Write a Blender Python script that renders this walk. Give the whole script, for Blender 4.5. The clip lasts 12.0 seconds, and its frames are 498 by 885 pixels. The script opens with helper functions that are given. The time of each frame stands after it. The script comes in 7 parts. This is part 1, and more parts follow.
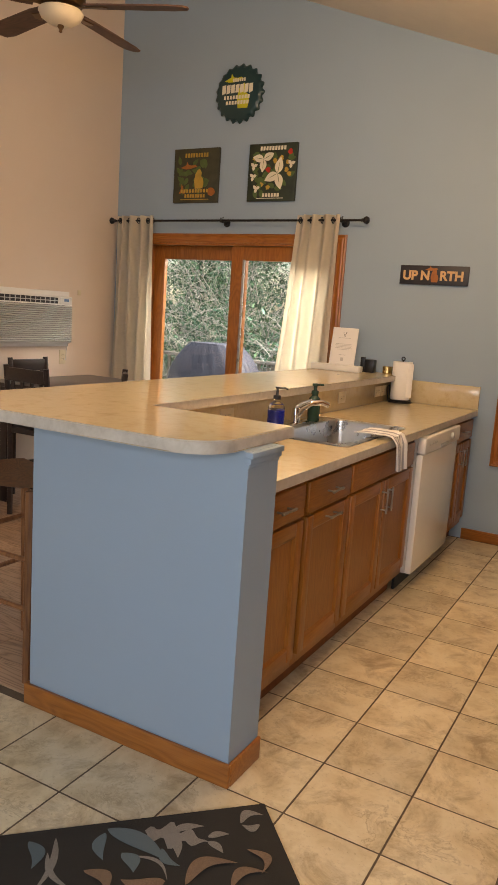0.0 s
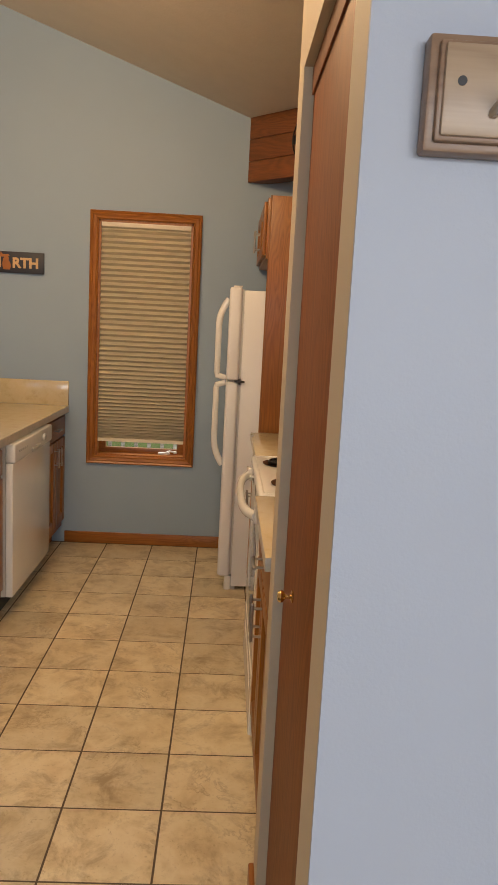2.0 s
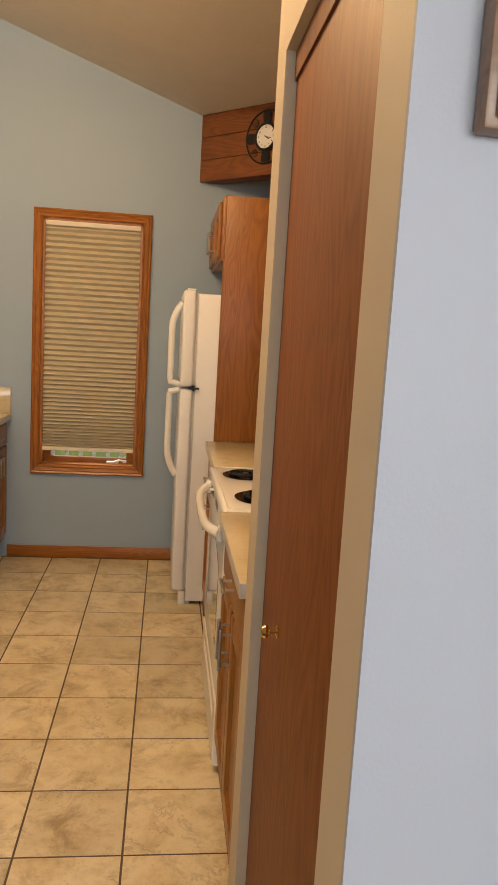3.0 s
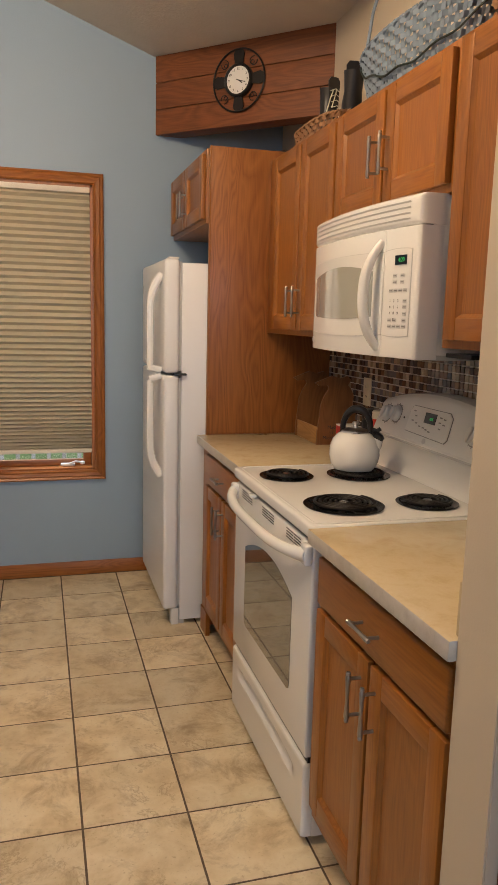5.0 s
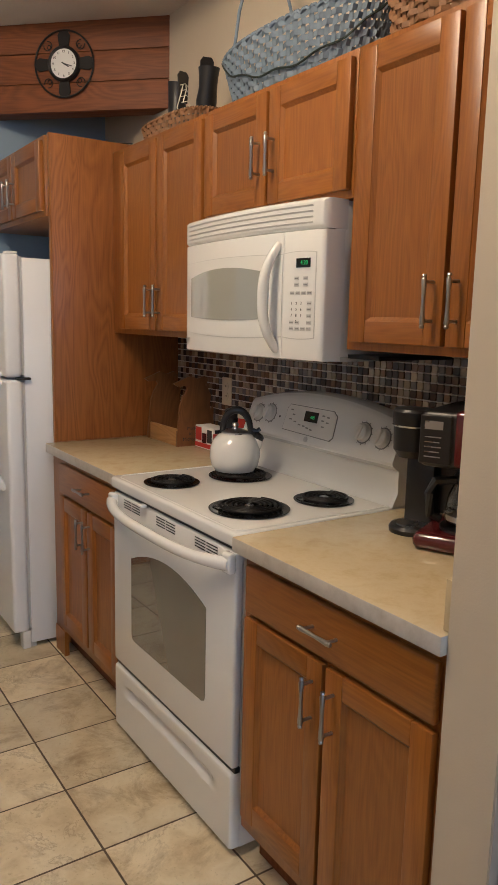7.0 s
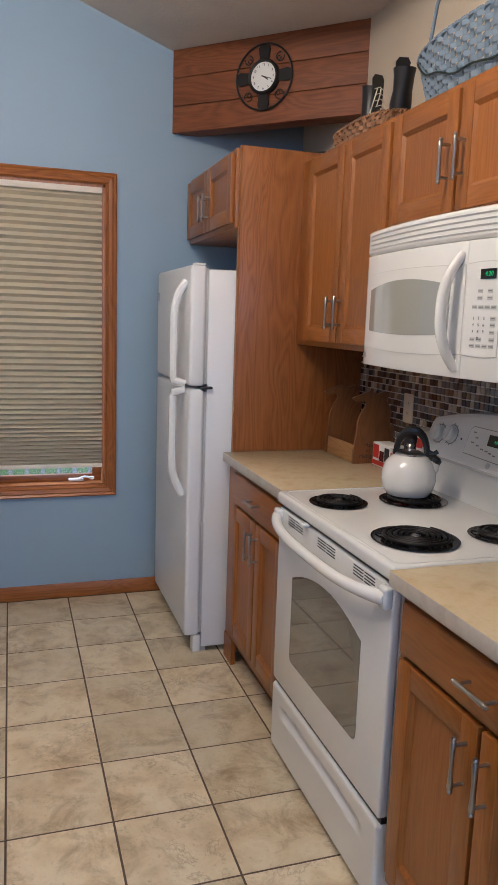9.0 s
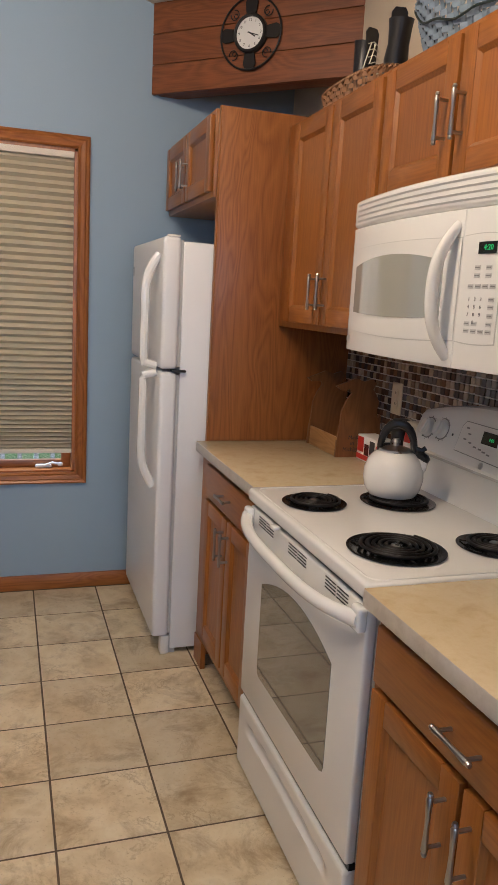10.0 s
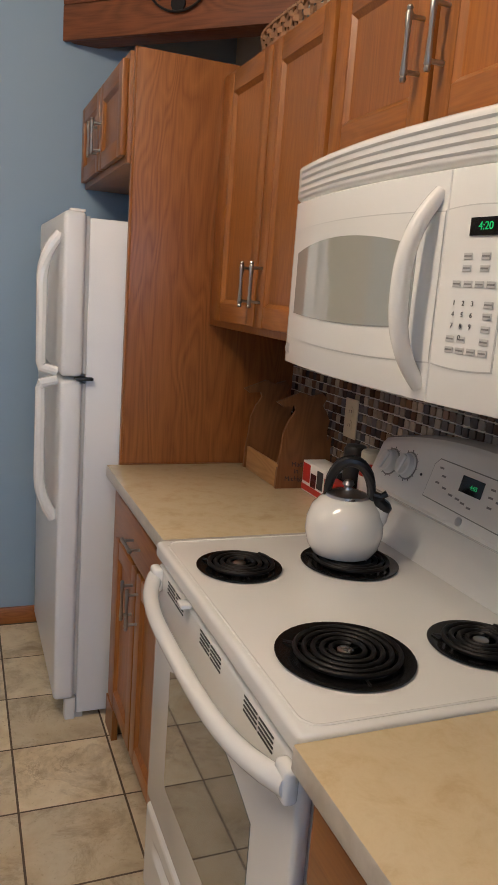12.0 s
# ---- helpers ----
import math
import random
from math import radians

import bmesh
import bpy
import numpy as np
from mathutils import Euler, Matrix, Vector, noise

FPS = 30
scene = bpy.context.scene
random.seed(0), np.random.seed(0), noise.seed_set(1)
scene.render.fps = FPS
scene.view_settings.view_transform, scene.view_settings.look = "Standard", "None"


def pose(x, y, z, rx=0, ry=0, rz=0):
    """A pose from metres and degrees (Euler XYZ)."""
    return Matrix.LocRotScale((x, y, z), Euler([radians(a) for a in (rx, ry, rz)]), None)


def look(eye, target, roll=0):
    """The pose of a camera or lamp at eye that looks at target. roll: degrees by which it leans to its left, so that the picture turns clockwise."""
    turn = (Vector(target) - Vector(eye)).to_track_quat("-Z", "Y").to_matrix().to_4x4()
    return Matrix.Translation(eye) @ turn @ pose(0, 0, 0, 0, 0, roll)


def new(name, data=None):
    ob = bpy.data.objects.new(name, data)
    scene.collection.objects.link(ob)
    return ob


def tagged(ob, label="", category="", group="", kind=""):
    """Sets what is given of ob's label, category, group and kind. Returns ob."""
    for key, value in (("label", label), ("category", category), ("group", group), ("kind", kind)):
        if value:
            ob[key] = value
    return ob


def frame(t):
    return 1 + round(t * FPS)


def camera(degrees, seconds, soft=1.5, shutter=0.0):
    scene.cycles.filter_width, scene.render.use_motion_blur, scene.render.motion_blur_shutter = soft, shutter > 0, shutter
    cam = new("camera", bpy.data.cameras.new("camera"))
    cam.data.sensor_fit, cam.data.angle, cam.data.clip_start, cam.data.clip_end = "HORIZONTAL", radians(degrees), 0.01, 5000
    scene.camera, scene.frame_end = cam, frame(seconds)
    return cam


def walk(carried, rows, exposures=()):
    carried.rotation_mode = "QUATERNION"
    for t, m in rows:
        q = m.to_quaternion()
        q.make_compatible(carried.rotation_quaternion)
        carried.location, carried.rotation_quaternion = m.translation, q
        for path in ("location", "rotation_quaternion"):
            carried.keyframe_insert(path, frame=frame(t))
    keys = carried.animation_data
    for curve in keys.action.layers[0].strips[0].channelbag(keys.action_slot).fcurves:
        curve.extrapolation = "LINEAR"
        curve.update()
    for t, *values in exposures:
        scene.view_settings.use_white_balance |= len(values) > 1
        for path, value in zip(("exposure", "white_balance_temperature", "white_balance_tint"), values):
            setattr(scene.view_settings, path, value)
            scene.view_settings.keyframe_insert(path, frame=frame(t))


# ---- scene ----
cam = camera(37.4, 12.0, soft=0.9)
PATH = [
    (0, (0.249, -0.408, 1.499), (-0.702, 1.318, 1.158), 3.9),
    (0.5, (0.23, -0.378, 1.523), (-0.534, 1.439, 1.186), 4.5),
    (0.9, (0.223, -0.273, 1.518), (-0.33, 1.62, 1.182), 4.4),
    (1, (0.227, -0.237, 1.515), (-0.271, 1.671, 1.182), 4.3),
    (1.5, (0.213, -0.115, 1.524), (0.016, 1.849, 1.205), 3.7),
    (2, (0.188, -0.039, 1.526), (0.261, 1.936, 1.217), 3.0),
    (2.5, (0.156, 0.015, 1.535), (0.351, 1.983, 1.233), 3.3),
    (3, (0.119, 0.116, 1.529), (0.35, 2.081, 1.238), 3.4),
    (3.5, (0.067, 0.257, 1.518), (0.303, 2.222, 1.225), 3.3),
    (3.7, (0.025, 0.311, 1.512), (0.276, 2.272, 1.213), 3.2),
    (5.3, (-0.42, 0.804, 1.482), (0.248, 2.659, 1.144), 1.4),
    (5.5, (-0.451, 0.838, 1.487), (0.311, 2.656, 1.152), 1.5),
    (6, (-0.533, 0.868, 1.501), (0.438, 2.584, 1.167), 1.3),
    (6.5, (-0.635, 0.901, 1.493), (0.461, 2.539, 1.156), 1.2),
    (6.7, (-0.666, 0.923, 1.495), (0.436, 2.558, 1.158), 1.3),
    (8.3, (-0.628, 0.974, 1.511), (0.225, 2.759, 1.215), 1.4),
    (8.5, (-0.595, 0.98, 1.516), (0.183, 2.798, 1.213), 1.5),
    (9, (-0.533, 0.994, 1.518), (0.079, 2.87, 1.19), 1.9),
    (9.5, (-0.47, 1.039, 1.507), (0.015, 2.945, 1.145), 2.7),
    (10, (-0.381, 1.2, 1.508), (0.242, 3.064, 1.134), 3.2),
    (10.4, (-0.338, 1.354, 1.524), (0.453, 3.153, 1.152), 4.0),
    (10.5, (-0.333, 1.372, 1.52), (0.487, 3.159, 1.151), 4.2),
    (11, (-0.278, 1.489, 1.514), (0.598, 3.252, 1.157), 4.3),
    (11.5, (-0.18, 1.594, 1.527), (0.662, 3.371, 1.16), 4.3),
    (12, (-0.101, 1.686, 1.533), (0.627, 3.506, 1.136), 4.3),
]
walk(cam, [(t, look(eye, target, roll)) for t, eye, target, roll in PATH],
     [(0.0, 0.21, 8500, 20), (0.5, 0.19, 7700, 19), (1.5, 0.10, 8400, 17), (2.5, 0.10, 8400, 17), (3.2, 0.40, 9300, 17), (3.7, 0.38, 9300, 16), (5.3, 0.33, 6150, 14), (6.7, 0.25, 5900, 11), (8.3, 0.30, 5100, 10), (9.5, 0.37, 5080, 14), (10.5, 0.27, 6100, 13), (11.2, 0.23, 5900, 12), (12.0, 0.17, 5500, 12)])

# ---- light ----
world = bpy.data.worlds.new("sky")
scene.world = world
world.use_nodes = True
wn = world.node_tree
sky = wn.nodes.new("ShaderNodeTexSky")
sky.sky_type = "NISHITA"
sky.sun_disc = False
sky.sun_elevation, sky.sun_rotation = radians(40), radians(90)
wn.links.new(sky.outputs["Color"], wn.nodes["Background"].inputs["Color"])
wn.nodes["Background"].inputs["Strength"].default_value = 0.15


def lamp(name, kind, m, energy, color, **props):
    data = bpy.data.lights.new(name, kind)
    data.energy, data.color = energy, color
    for key, value in props.items():
        if key == "size":
            data.size = value
        elif key == "size_y":
            data.shape, data.size_y = "RECTANGLE", value
        elif key == "radius":
            data.shadow_soft_size = value
        elif key == "angle":
            data.angle = value
    ob = new(name, data)
    ob.matrix_world = m
    return ob


lamp("sun", "SUN", look((12, -0.5, 10), (0, 0, 0)), 5.0, (1.0, 0.96, 0.9), angle=radians(25))
# lamps for sky light: unseen above the deck, and in the living room window behind
lamp("patio_sky", "AREA", look((-2.93, 6.5, 3.3), (-2.6, 2.2, 0.2)), 330, (0.74, 0.87, 1.0), size=2.6, size_y=1.6)
lamp("living_window_sky", "AREA", look((0.9, -2.56, 1.9), (0.4, 0.9, -0.1)), 96, (0.68, 0.82, 1.0), size=2.4, size_y=1.0)
# extra blue fill lamp before the solid south wall; no window is there
lamp("blue_side_fill", "AREA", look((-1.9, -2.56, 1.8), (-0.5, 3.2, -0.3)), 31, (0.52, 0.72, 1.0), size=1.4, size_y=1.3)
# warm bulbs of the kitchen ceiling fixture
for bulb_x in (-1.20, -0.90, -0.60, -0.30):
    lamp("kitchen_bulb", "POINT", pose(bulb_x, 2.6, 2.97), 22.5, (1.0, 0.765, 0.50), radius=0.10)


# ---- materials ----
def mat(name, color, rough=0.5, metal=0.0, var=0.12, scale=6.0, bump=0.0, bump_scale=150.0, coat=0.0, spec=0.5):
    """Paint, plastic or metal with soft blotches at one scale and fine grain at another."""
    m = bpy.data.materials.new(name)
    m.use_nodes = True
    nt = m.node_tree
    b = nt.nodes["Principled BSDF"]
    b.inputs["Roughness"].default_value, b.inputs["Metallic"].default_value = rough, metal
    b.inputs["Coat Weight"].default_value = coat
    b.inputs["Specular IOR Level"].default_value = spec
    tc = nt.nodes.new("ShaderNodeTexCoord")
    n1 = nt.nodes.new("ShaderNodeTexNoise")
    n1.inputs["Scale"].default_value, n1.inputs["Detail"].default_value = scale, 6
    nt.links.new(tc.outputs["Object"], n1.inputs["Vector"])
    mix = nt.nodes.new("ShaderNodeMix")
    mix.data_type = "RGBA"
    mix.inputs[6].default_value = (*[c * (1 - var) for c in color], 1)
    mix.inputs[7].default_value = (*[min(1, c * (1 + var)) for c in color], 1)
    nt.links.new(n1.outputs["Fac"], mix.inputs[0])
    nt.links.new(mix.outputs[2], b.inputs["Base Color"])
    rr = nt.nodes.new("ShaderNodeMapRange")
    rr.inputs["To Min"].default_value, rr.inputs["To Max"].default_value = max(0, rough - 0.06), min(1, rough + 0.06)
    nt.links.new(n1.outputs["Fac"], rr.inputs["Value"])
    nt.links.new(rr.outputs["Result"], b.inputs["Roughness"])
    if bump:
        n2 = nt.nodes.new("ShaderNodeTexNoise")
        n2.inputs["Scale"].default_value, n2.inputs["Detail"].default_value = bump_scale, 3
        nt.links.new(tc.outputs["Object"], n2.inputs["Vector"])
        bp = nt.nodes.new("ShaderNodeBump")
        bp.inputs["Strength"].default_value, bp.inputs["Distance"].default_value = bump, 0.002
        nt.links.new(n2.outputs["Fac"], bp.inputs["Height"])
        nt.links.new(bp.outputs["Normal"], b.inputs["Normal"])
    return m


def ramp(nt, stops):
    r = nt.nodes.new("ShaderNodeValToRGB")
    e = r.color_ramp.elements
    while len(e) < len(stops):
        e.new(0.5)
    for el, (p, c) in zip(e, stops):
        el.position, el.color = p, (*c, 1)
    return r


def wood(name, dark, light, axis="z", rough=0.38, figure=0.5, fine=0.55, coat=0.15, spec=0.5, turn=0.0):
    """Wood with long pores and cathedral figure along one axis, shifted from piece to piece."""
    m = bpy.data.materials.new(name)
    m.use_nodes = True
    nt = m.node_tree
    b = nt.nodes["Principled BSDF"]
    b.inputs["Roughness"].default_value, b.inputs["Coat Weight"].default_value = rough, coat
    b.inputs["Coat Roughness"].default_value = 0.25
    b.inputs["Specular IOR Level"].default_value = spec
    tc, info = nt.nodes.new("ShaderNodeTexCoord"), nt.nodes.new("ShaderNodeObjectInfo")
    shift = nt.nodes.new("ShaderNodeVectorMath")
    shift.operation = "MULTIPLY_ADD"
    shift.inputs[1].default_value = (7.3, 5.1, 9.7)
    nt.links.new(info.outputs["Random"], shift.inputs[0])
    nt.links.new(tc.outputs["Object"], shift.inputs[2])
    grain = nt.nodes.new("ShaderNodeMapping")
    grain.inputs["Rotation"].default_value = (0, 0, radians(turn))
    nt.links.new(shift.outputs[0], grain.inputs["Vector"])
    k = "xyz".index(axis)

    def stretched(across, along):
        mp = nt.nodes.new("ShaderNodeMapping")
        s = [across] * 3
        s[k] = along
        mp.inputs["Scale"].default_value = s
        nt.links.new(grain.outputs[0], mp.inputs["Vector"])
        return mp
    n1 = nt.nodes.new("ShaderNodeTexNoise")
    n1.inputs["Scale"].default_value, n1.inputs["Detail"].default_value = 1.0, 5
    nt.links.new(stretched(190, 7).outputs[0], n1.inputs["Vector"])
    n2 = nt.nodes.new("ShaderNodeTexNoise")
    n2.inputs["Scale"].default_value, n2.inputs["Detail"].default_value = 1.0, 2
    n2.inputs["Distortion"].default_value = 0.4
    nt.links.new(stretched(7, 1.1).outputs[0], n2.inputs["Vector"])
    bands = nt.nodes.new("ShaderNodeMath")
    bands.operation = "MULTIPLY"
    bands.inputs[1].default_value = 34
    nt.links.new(n2.outputs["Fac"], bands.inputs[0])
    wave = nt.nodes.new("ShaderNodeMath")
    wave.operation = "PINGPONG"
    wave.inputs[1].default_value = 1.0
    nt.links.new(bands.outputs[0], wave.inputs[0])
    a = nt.nodes.new("ShaderNodeMath")
    a.operation = "MULTIPLY"
    a.inputs[1].default_value = figure
    nt.links.new(wave.outputs[0], a.inputs[0])
    s = nt.nodes.new("ShaderNodeMath")
    s.operation = "MULTIPLY_ADD"
    s.inputs[1].default_value = fine
    nt.links.new(n1.outputs["Fac"], s.inputs[0])
    nt.links.new(a.outputs[0], s.inputs[2])
    mid = [(p + q) / 2 for p, q in zip(dark, light)]
    r = ramp(nt, [(0.12, dark), (0.42, mid), (0.8, light)])
    nt.links.new(s.outputs[0], r.inputs["Fac"])
    tone = nt.nodes.new("ShaderNodeHueSaturation")
    val = nt.nodes.new("ShaderNodeMapRange")
    val.inputs["To Min"].default_value, val.inputs["To Max"].default_value = 0.9, 1.1
    nt.links.new(info.outputs["Random"], val.inputs["Value"])
    nt.links.new(val.outputs["Result"], tone.inputs["Value"])
    nt.links.new(r.outputs["Color"], tone.inputs["Color"])
    nt.links.new(tone.outputs["Color"], b.inputs["Base Color"])
    bp = nt.nodes.new("ShaderNodeBump")
    bp.inputs["Strength"].default_value, bp.inputs["Distance"].default_value = 0.15, 0.001
    nt.links.new(n1.outputs["Fac"], bp.inputs["Height"])
    nt.links.new(bp.outputs["Normal"], b.inputs["Normal"])
    return m


def stone(name, stops, scale=5.0, rough=0.4, veins=0.5, island=False, bump=0.15):
    """Cloudy mottled stone, ceramic or laminate; pieces differ by their random number."""
    m = bpy.data.materials.new(name)
    m.use_nodes = True
    nt = m.node_tree
    b = nt.nodes["Principled BSDF"]
    tc, info = nt.nodes.new("ShaderNodeTexCoord"), nt.nodes.new("ShaderNodeObjectInfo")
    geo = nt.nodes.new("ShaderNodeNewGeometry")
    rnd = geo.outputs["Random Per Island"] if island else info.outputs["Random"]
    shift = nt.nodes.new("ShaderNodeVectorMath")
    shift.operation = "MULTIPLY_ADD"
    shift.inputs[1].default_value = (17.3, 11.1, 3.7)
    nt.links.new(rnd, shift.inputs[0])
    nt.links.new(tc.outputs["Object"], shift.inputs[2])
    n1 = nt.nodes.new("ShaderNodeTexNoise")
    n1.inputs["Scale"].default_value, n1.inputs["Detail"].default_value = scale, 8
    n1.inputs["Roughness"].default_value, n1.inputs["Distortion"].default_value = 0.68, veins
    nt.links.new(shift.outputs[0], n1.inputs["Vector"])
    r = ramp(nt, stops)
    nt.links.new(n1.outputs["Fac"], r.inputs["Fac"])
    tone = nt.nodes.new("ShaderNodeHueSaturation")
    val = nt.nodes.new("ShaderNodeMapRange")
    val.inputs["To Min"].default_value, val.inputs["To Max"].default_value = 0.9, 1.08
    nt.links.new(rnd, val.inputs["Value"])
    nt.links.new(val.outputs["Result"], tone.inputs["Value"])
    nt.links.new(r.outputs["Color"], tone.inputs["Color"])
    nt.links.new(tone.outputs["Color"], b.inputs["Base Color"])
    n2 = nt.nodes.new("ShaderNodeTexNoise")
    n2.inputs["Scale"].default_value, n2.inputs["Detail"].default_value = scale * 9, 4
    nt.links.new(shift.outputs[0], n2.inputs["Vector"])
    rr = nt.nodes.new("ShaderNodeMapRange")
    rr.inputs["To Min"].default_value, rr.inputs["To Max"].default_value = rough - 0.02, rough + 0.02
    nt.links.new(n2.outputs["Fac"], rr.inputs["Value"])
    nt.links.new(rr.outputs["Result"], b.inputs["Roughness"])
    bp = nt.nodes.new("ShaderNodeBump")
    bp.inputs["Strength"].default_value, bp.inputs["Distance"].default_value = bump, 0.002
    nt.links.new(n2.outputs["Fac"], bp.inputs["Height"])
    nt.links.new(bp.outputs["Normal"], b.inputs["Normal"])
    return m


def picked(name, colors, rough=0.2, island=False):
    """A set of glazes, one picked for each piece by its random number."""
    m = bpy.data.materials.new(name)
    m.use_nodes = True
    nt = m.node_tree
    b = nt.nodes["Principled BSDF"]
    b.inputs["Roughness"].default_value = rough
    if island:
        rnd = nt.nodes.new("ShaderNodeNewGeometry").outputs["Random Per Island"]
    else:
        rnd = nt.nodes.new("ShaderNodeObjectInfo").outputs["Random"]
    r = ramp(nt, [(i / len(colors), c) for i, c in enumerate(colors)])
    r.color_ramp.interpolation = "CONSTANT"
    nt.links.new(rnd, r.inputs["Fac"])
    tc = nt.nodes.new("ShaderNodeTexCoord")
    n = nt.nodes.new("ShaderNodeTexNoise")
    n.inputs["Scale"].default_value, n.inputs["Detail"].default_value = 90, 4
    nt.links.new(tc.outputs["Object"], n.inputs["Vector"])
    hs = nt.nodes.new("ShaderNodeHueSaturation")
    mr = nt.nodes.new("ShaderNodeMapRange")
    mr.inputs["To Min"].default_value, mr.inputs["To Max"].default_value = 0.7, 1.3
    nt.links.new(n.outputs["Fac"], mr.inputs["Value"])
    nt.links.new(mr.outputs["Result"], hs.inputs["Value"])
    nt.links.new(r.outputs["Color"], hs.inputs["Color"])
    nt.links.new(hs.outputs["Color"], b.inputs["Base Color"])
    return m


def glass(name, color=(0.95, 0.98, 0.97), rough=0.0):
    m = bpy.data.materials.new(name)
    m.use_nodes = True
    b = m.node_tree.nodes["Principled BSDF"]
    b.inputs["Base Color"].default_value = (*color, 1)
    b.inputs["Transmission Weight"].default_value, b.inputs["Roughness"].default_value = 1.0, rough
    b.inputs["IOR"].default_value = 1.45
    return m


def glow(name, color, strength):
    m = bpy.data.materials.new(name)
    m.use_nodes = True
    b = m.node_tree.nodes["Principled BSDF"]
    b.inputs["Base Color"].default_value = (*color, 1)
    b.inputs["Emission Color"].default_value = (*color, 1)
    b.inputs["Emission Strength"].default_value = strength
    return m


M_WALL = mat("blue_grey_paint", (0.282, 0.382, 0.482), 0.55, var=0.05, scale=2.0, bump=0.18, bump_scale=220)
M_PALEBLUE = mat("pale_lavender_blue_paint", (0.362, 0.396, 0.470), 0.55, var=0.05, scale=2.0, bump=0.18, bump_scale=220)
M_BEIGE = mat("beige_paint", (0.56, 0.475, 0.36), 0.6, var=0.04, scale=2.0, bump=0.18, bump_scale=220)
M_ROSE = mat("warm_beige_paint", (0.66, 0.55, 0.46), 0.6, var=0.04, scale=2.0, bump=0.18, bump_scale=220)
M_CEIL = mat("ceiling_texture", (0.62, 0.57, 0.50), 0.8, var=0.06, scale=9.0, bump=0.7, bump_scale=70)
M_OAK = wood("honey_oak", (0.205, 0.064, 0.008), (0.42, 0.158, 0.023), "z", figure=0.13)
M_OAKY = wood("honey_oak_level", (0.205, 0.064, 0.008), (0.42, 0.158, 0.023), "y", figure=0.13)
M_PLY = wood("oak_veneer_panel", (0.165, 0.052, 0.012), (0.36, 0.133, 0.032), "z", figure=0.28, fine=0.6)
M_TRIM = wood("oak_trim_level", (0.20, 0.058, 0.010), (0.43, 0.155, 0.032), "x", figure=0.25)
M_TRIMZ = wood("oak_trim_upright", (0.20, 0.058, 0.010), (0.43, 0.155, 0.032), "z", figure=0.25)
M_TRIMY = wood("oak_trim_along", (0.20, 0.058, 0.010), (0.43, 0.155, 0.032), "y", figure=0.25)
M_DOOR = wood("brown_veneer_door", (0.145, 0.045, 0.015), (0.26, 0.090, 0.031), "z", rough=0.55, figure=0.35, coat=0.0, spec=0.2)
M_BEAM = wood("rough_cedar", (0.11, 0.031, 0.009), (0.30, 0.095, 0.028), "x", rough=0.6, figure=0.2, coat=0.0, turn=45.6)
M_DARKWOOD = wood("espresso_wood", (0.012, 0.007, 0.006), (0.03, 0.017, 0.014), "y", rough=0.3)
M_FAN = wood("brown_fan_blade", (0.05, 0.022, 0.012), (0.10, 0.045, 0.025), "x", rough=0.6, coat=0.0)
M_STOOL = wood("stool_wood", (0.12, 0.045, 0.018), (0.26, 0.11, 0.045), "z")
M_PALEWOOD = wood("pale_maple", (0.28, 0.175, 0.11), (0.44, 0.31, 0.21), "x", figure=0.3)
M_RACKEDGE = wood("reddish_rack_edge", (0.16, 0.085, 0.05), (0.28, 0.17, 0.11), "x", figure=0.3)
M_CUTWOOD = wood("caddy_wood", (0.13, 0.052, 0.016), (0.23, 0.10, 0.034), "z", figure=0.3)
M_PLANK = wood("grey_brown_plank", (0.16, 0.09, 0.055), (0.38, 0.25, 0.17), "x", rough=0.4, figure=0.8)
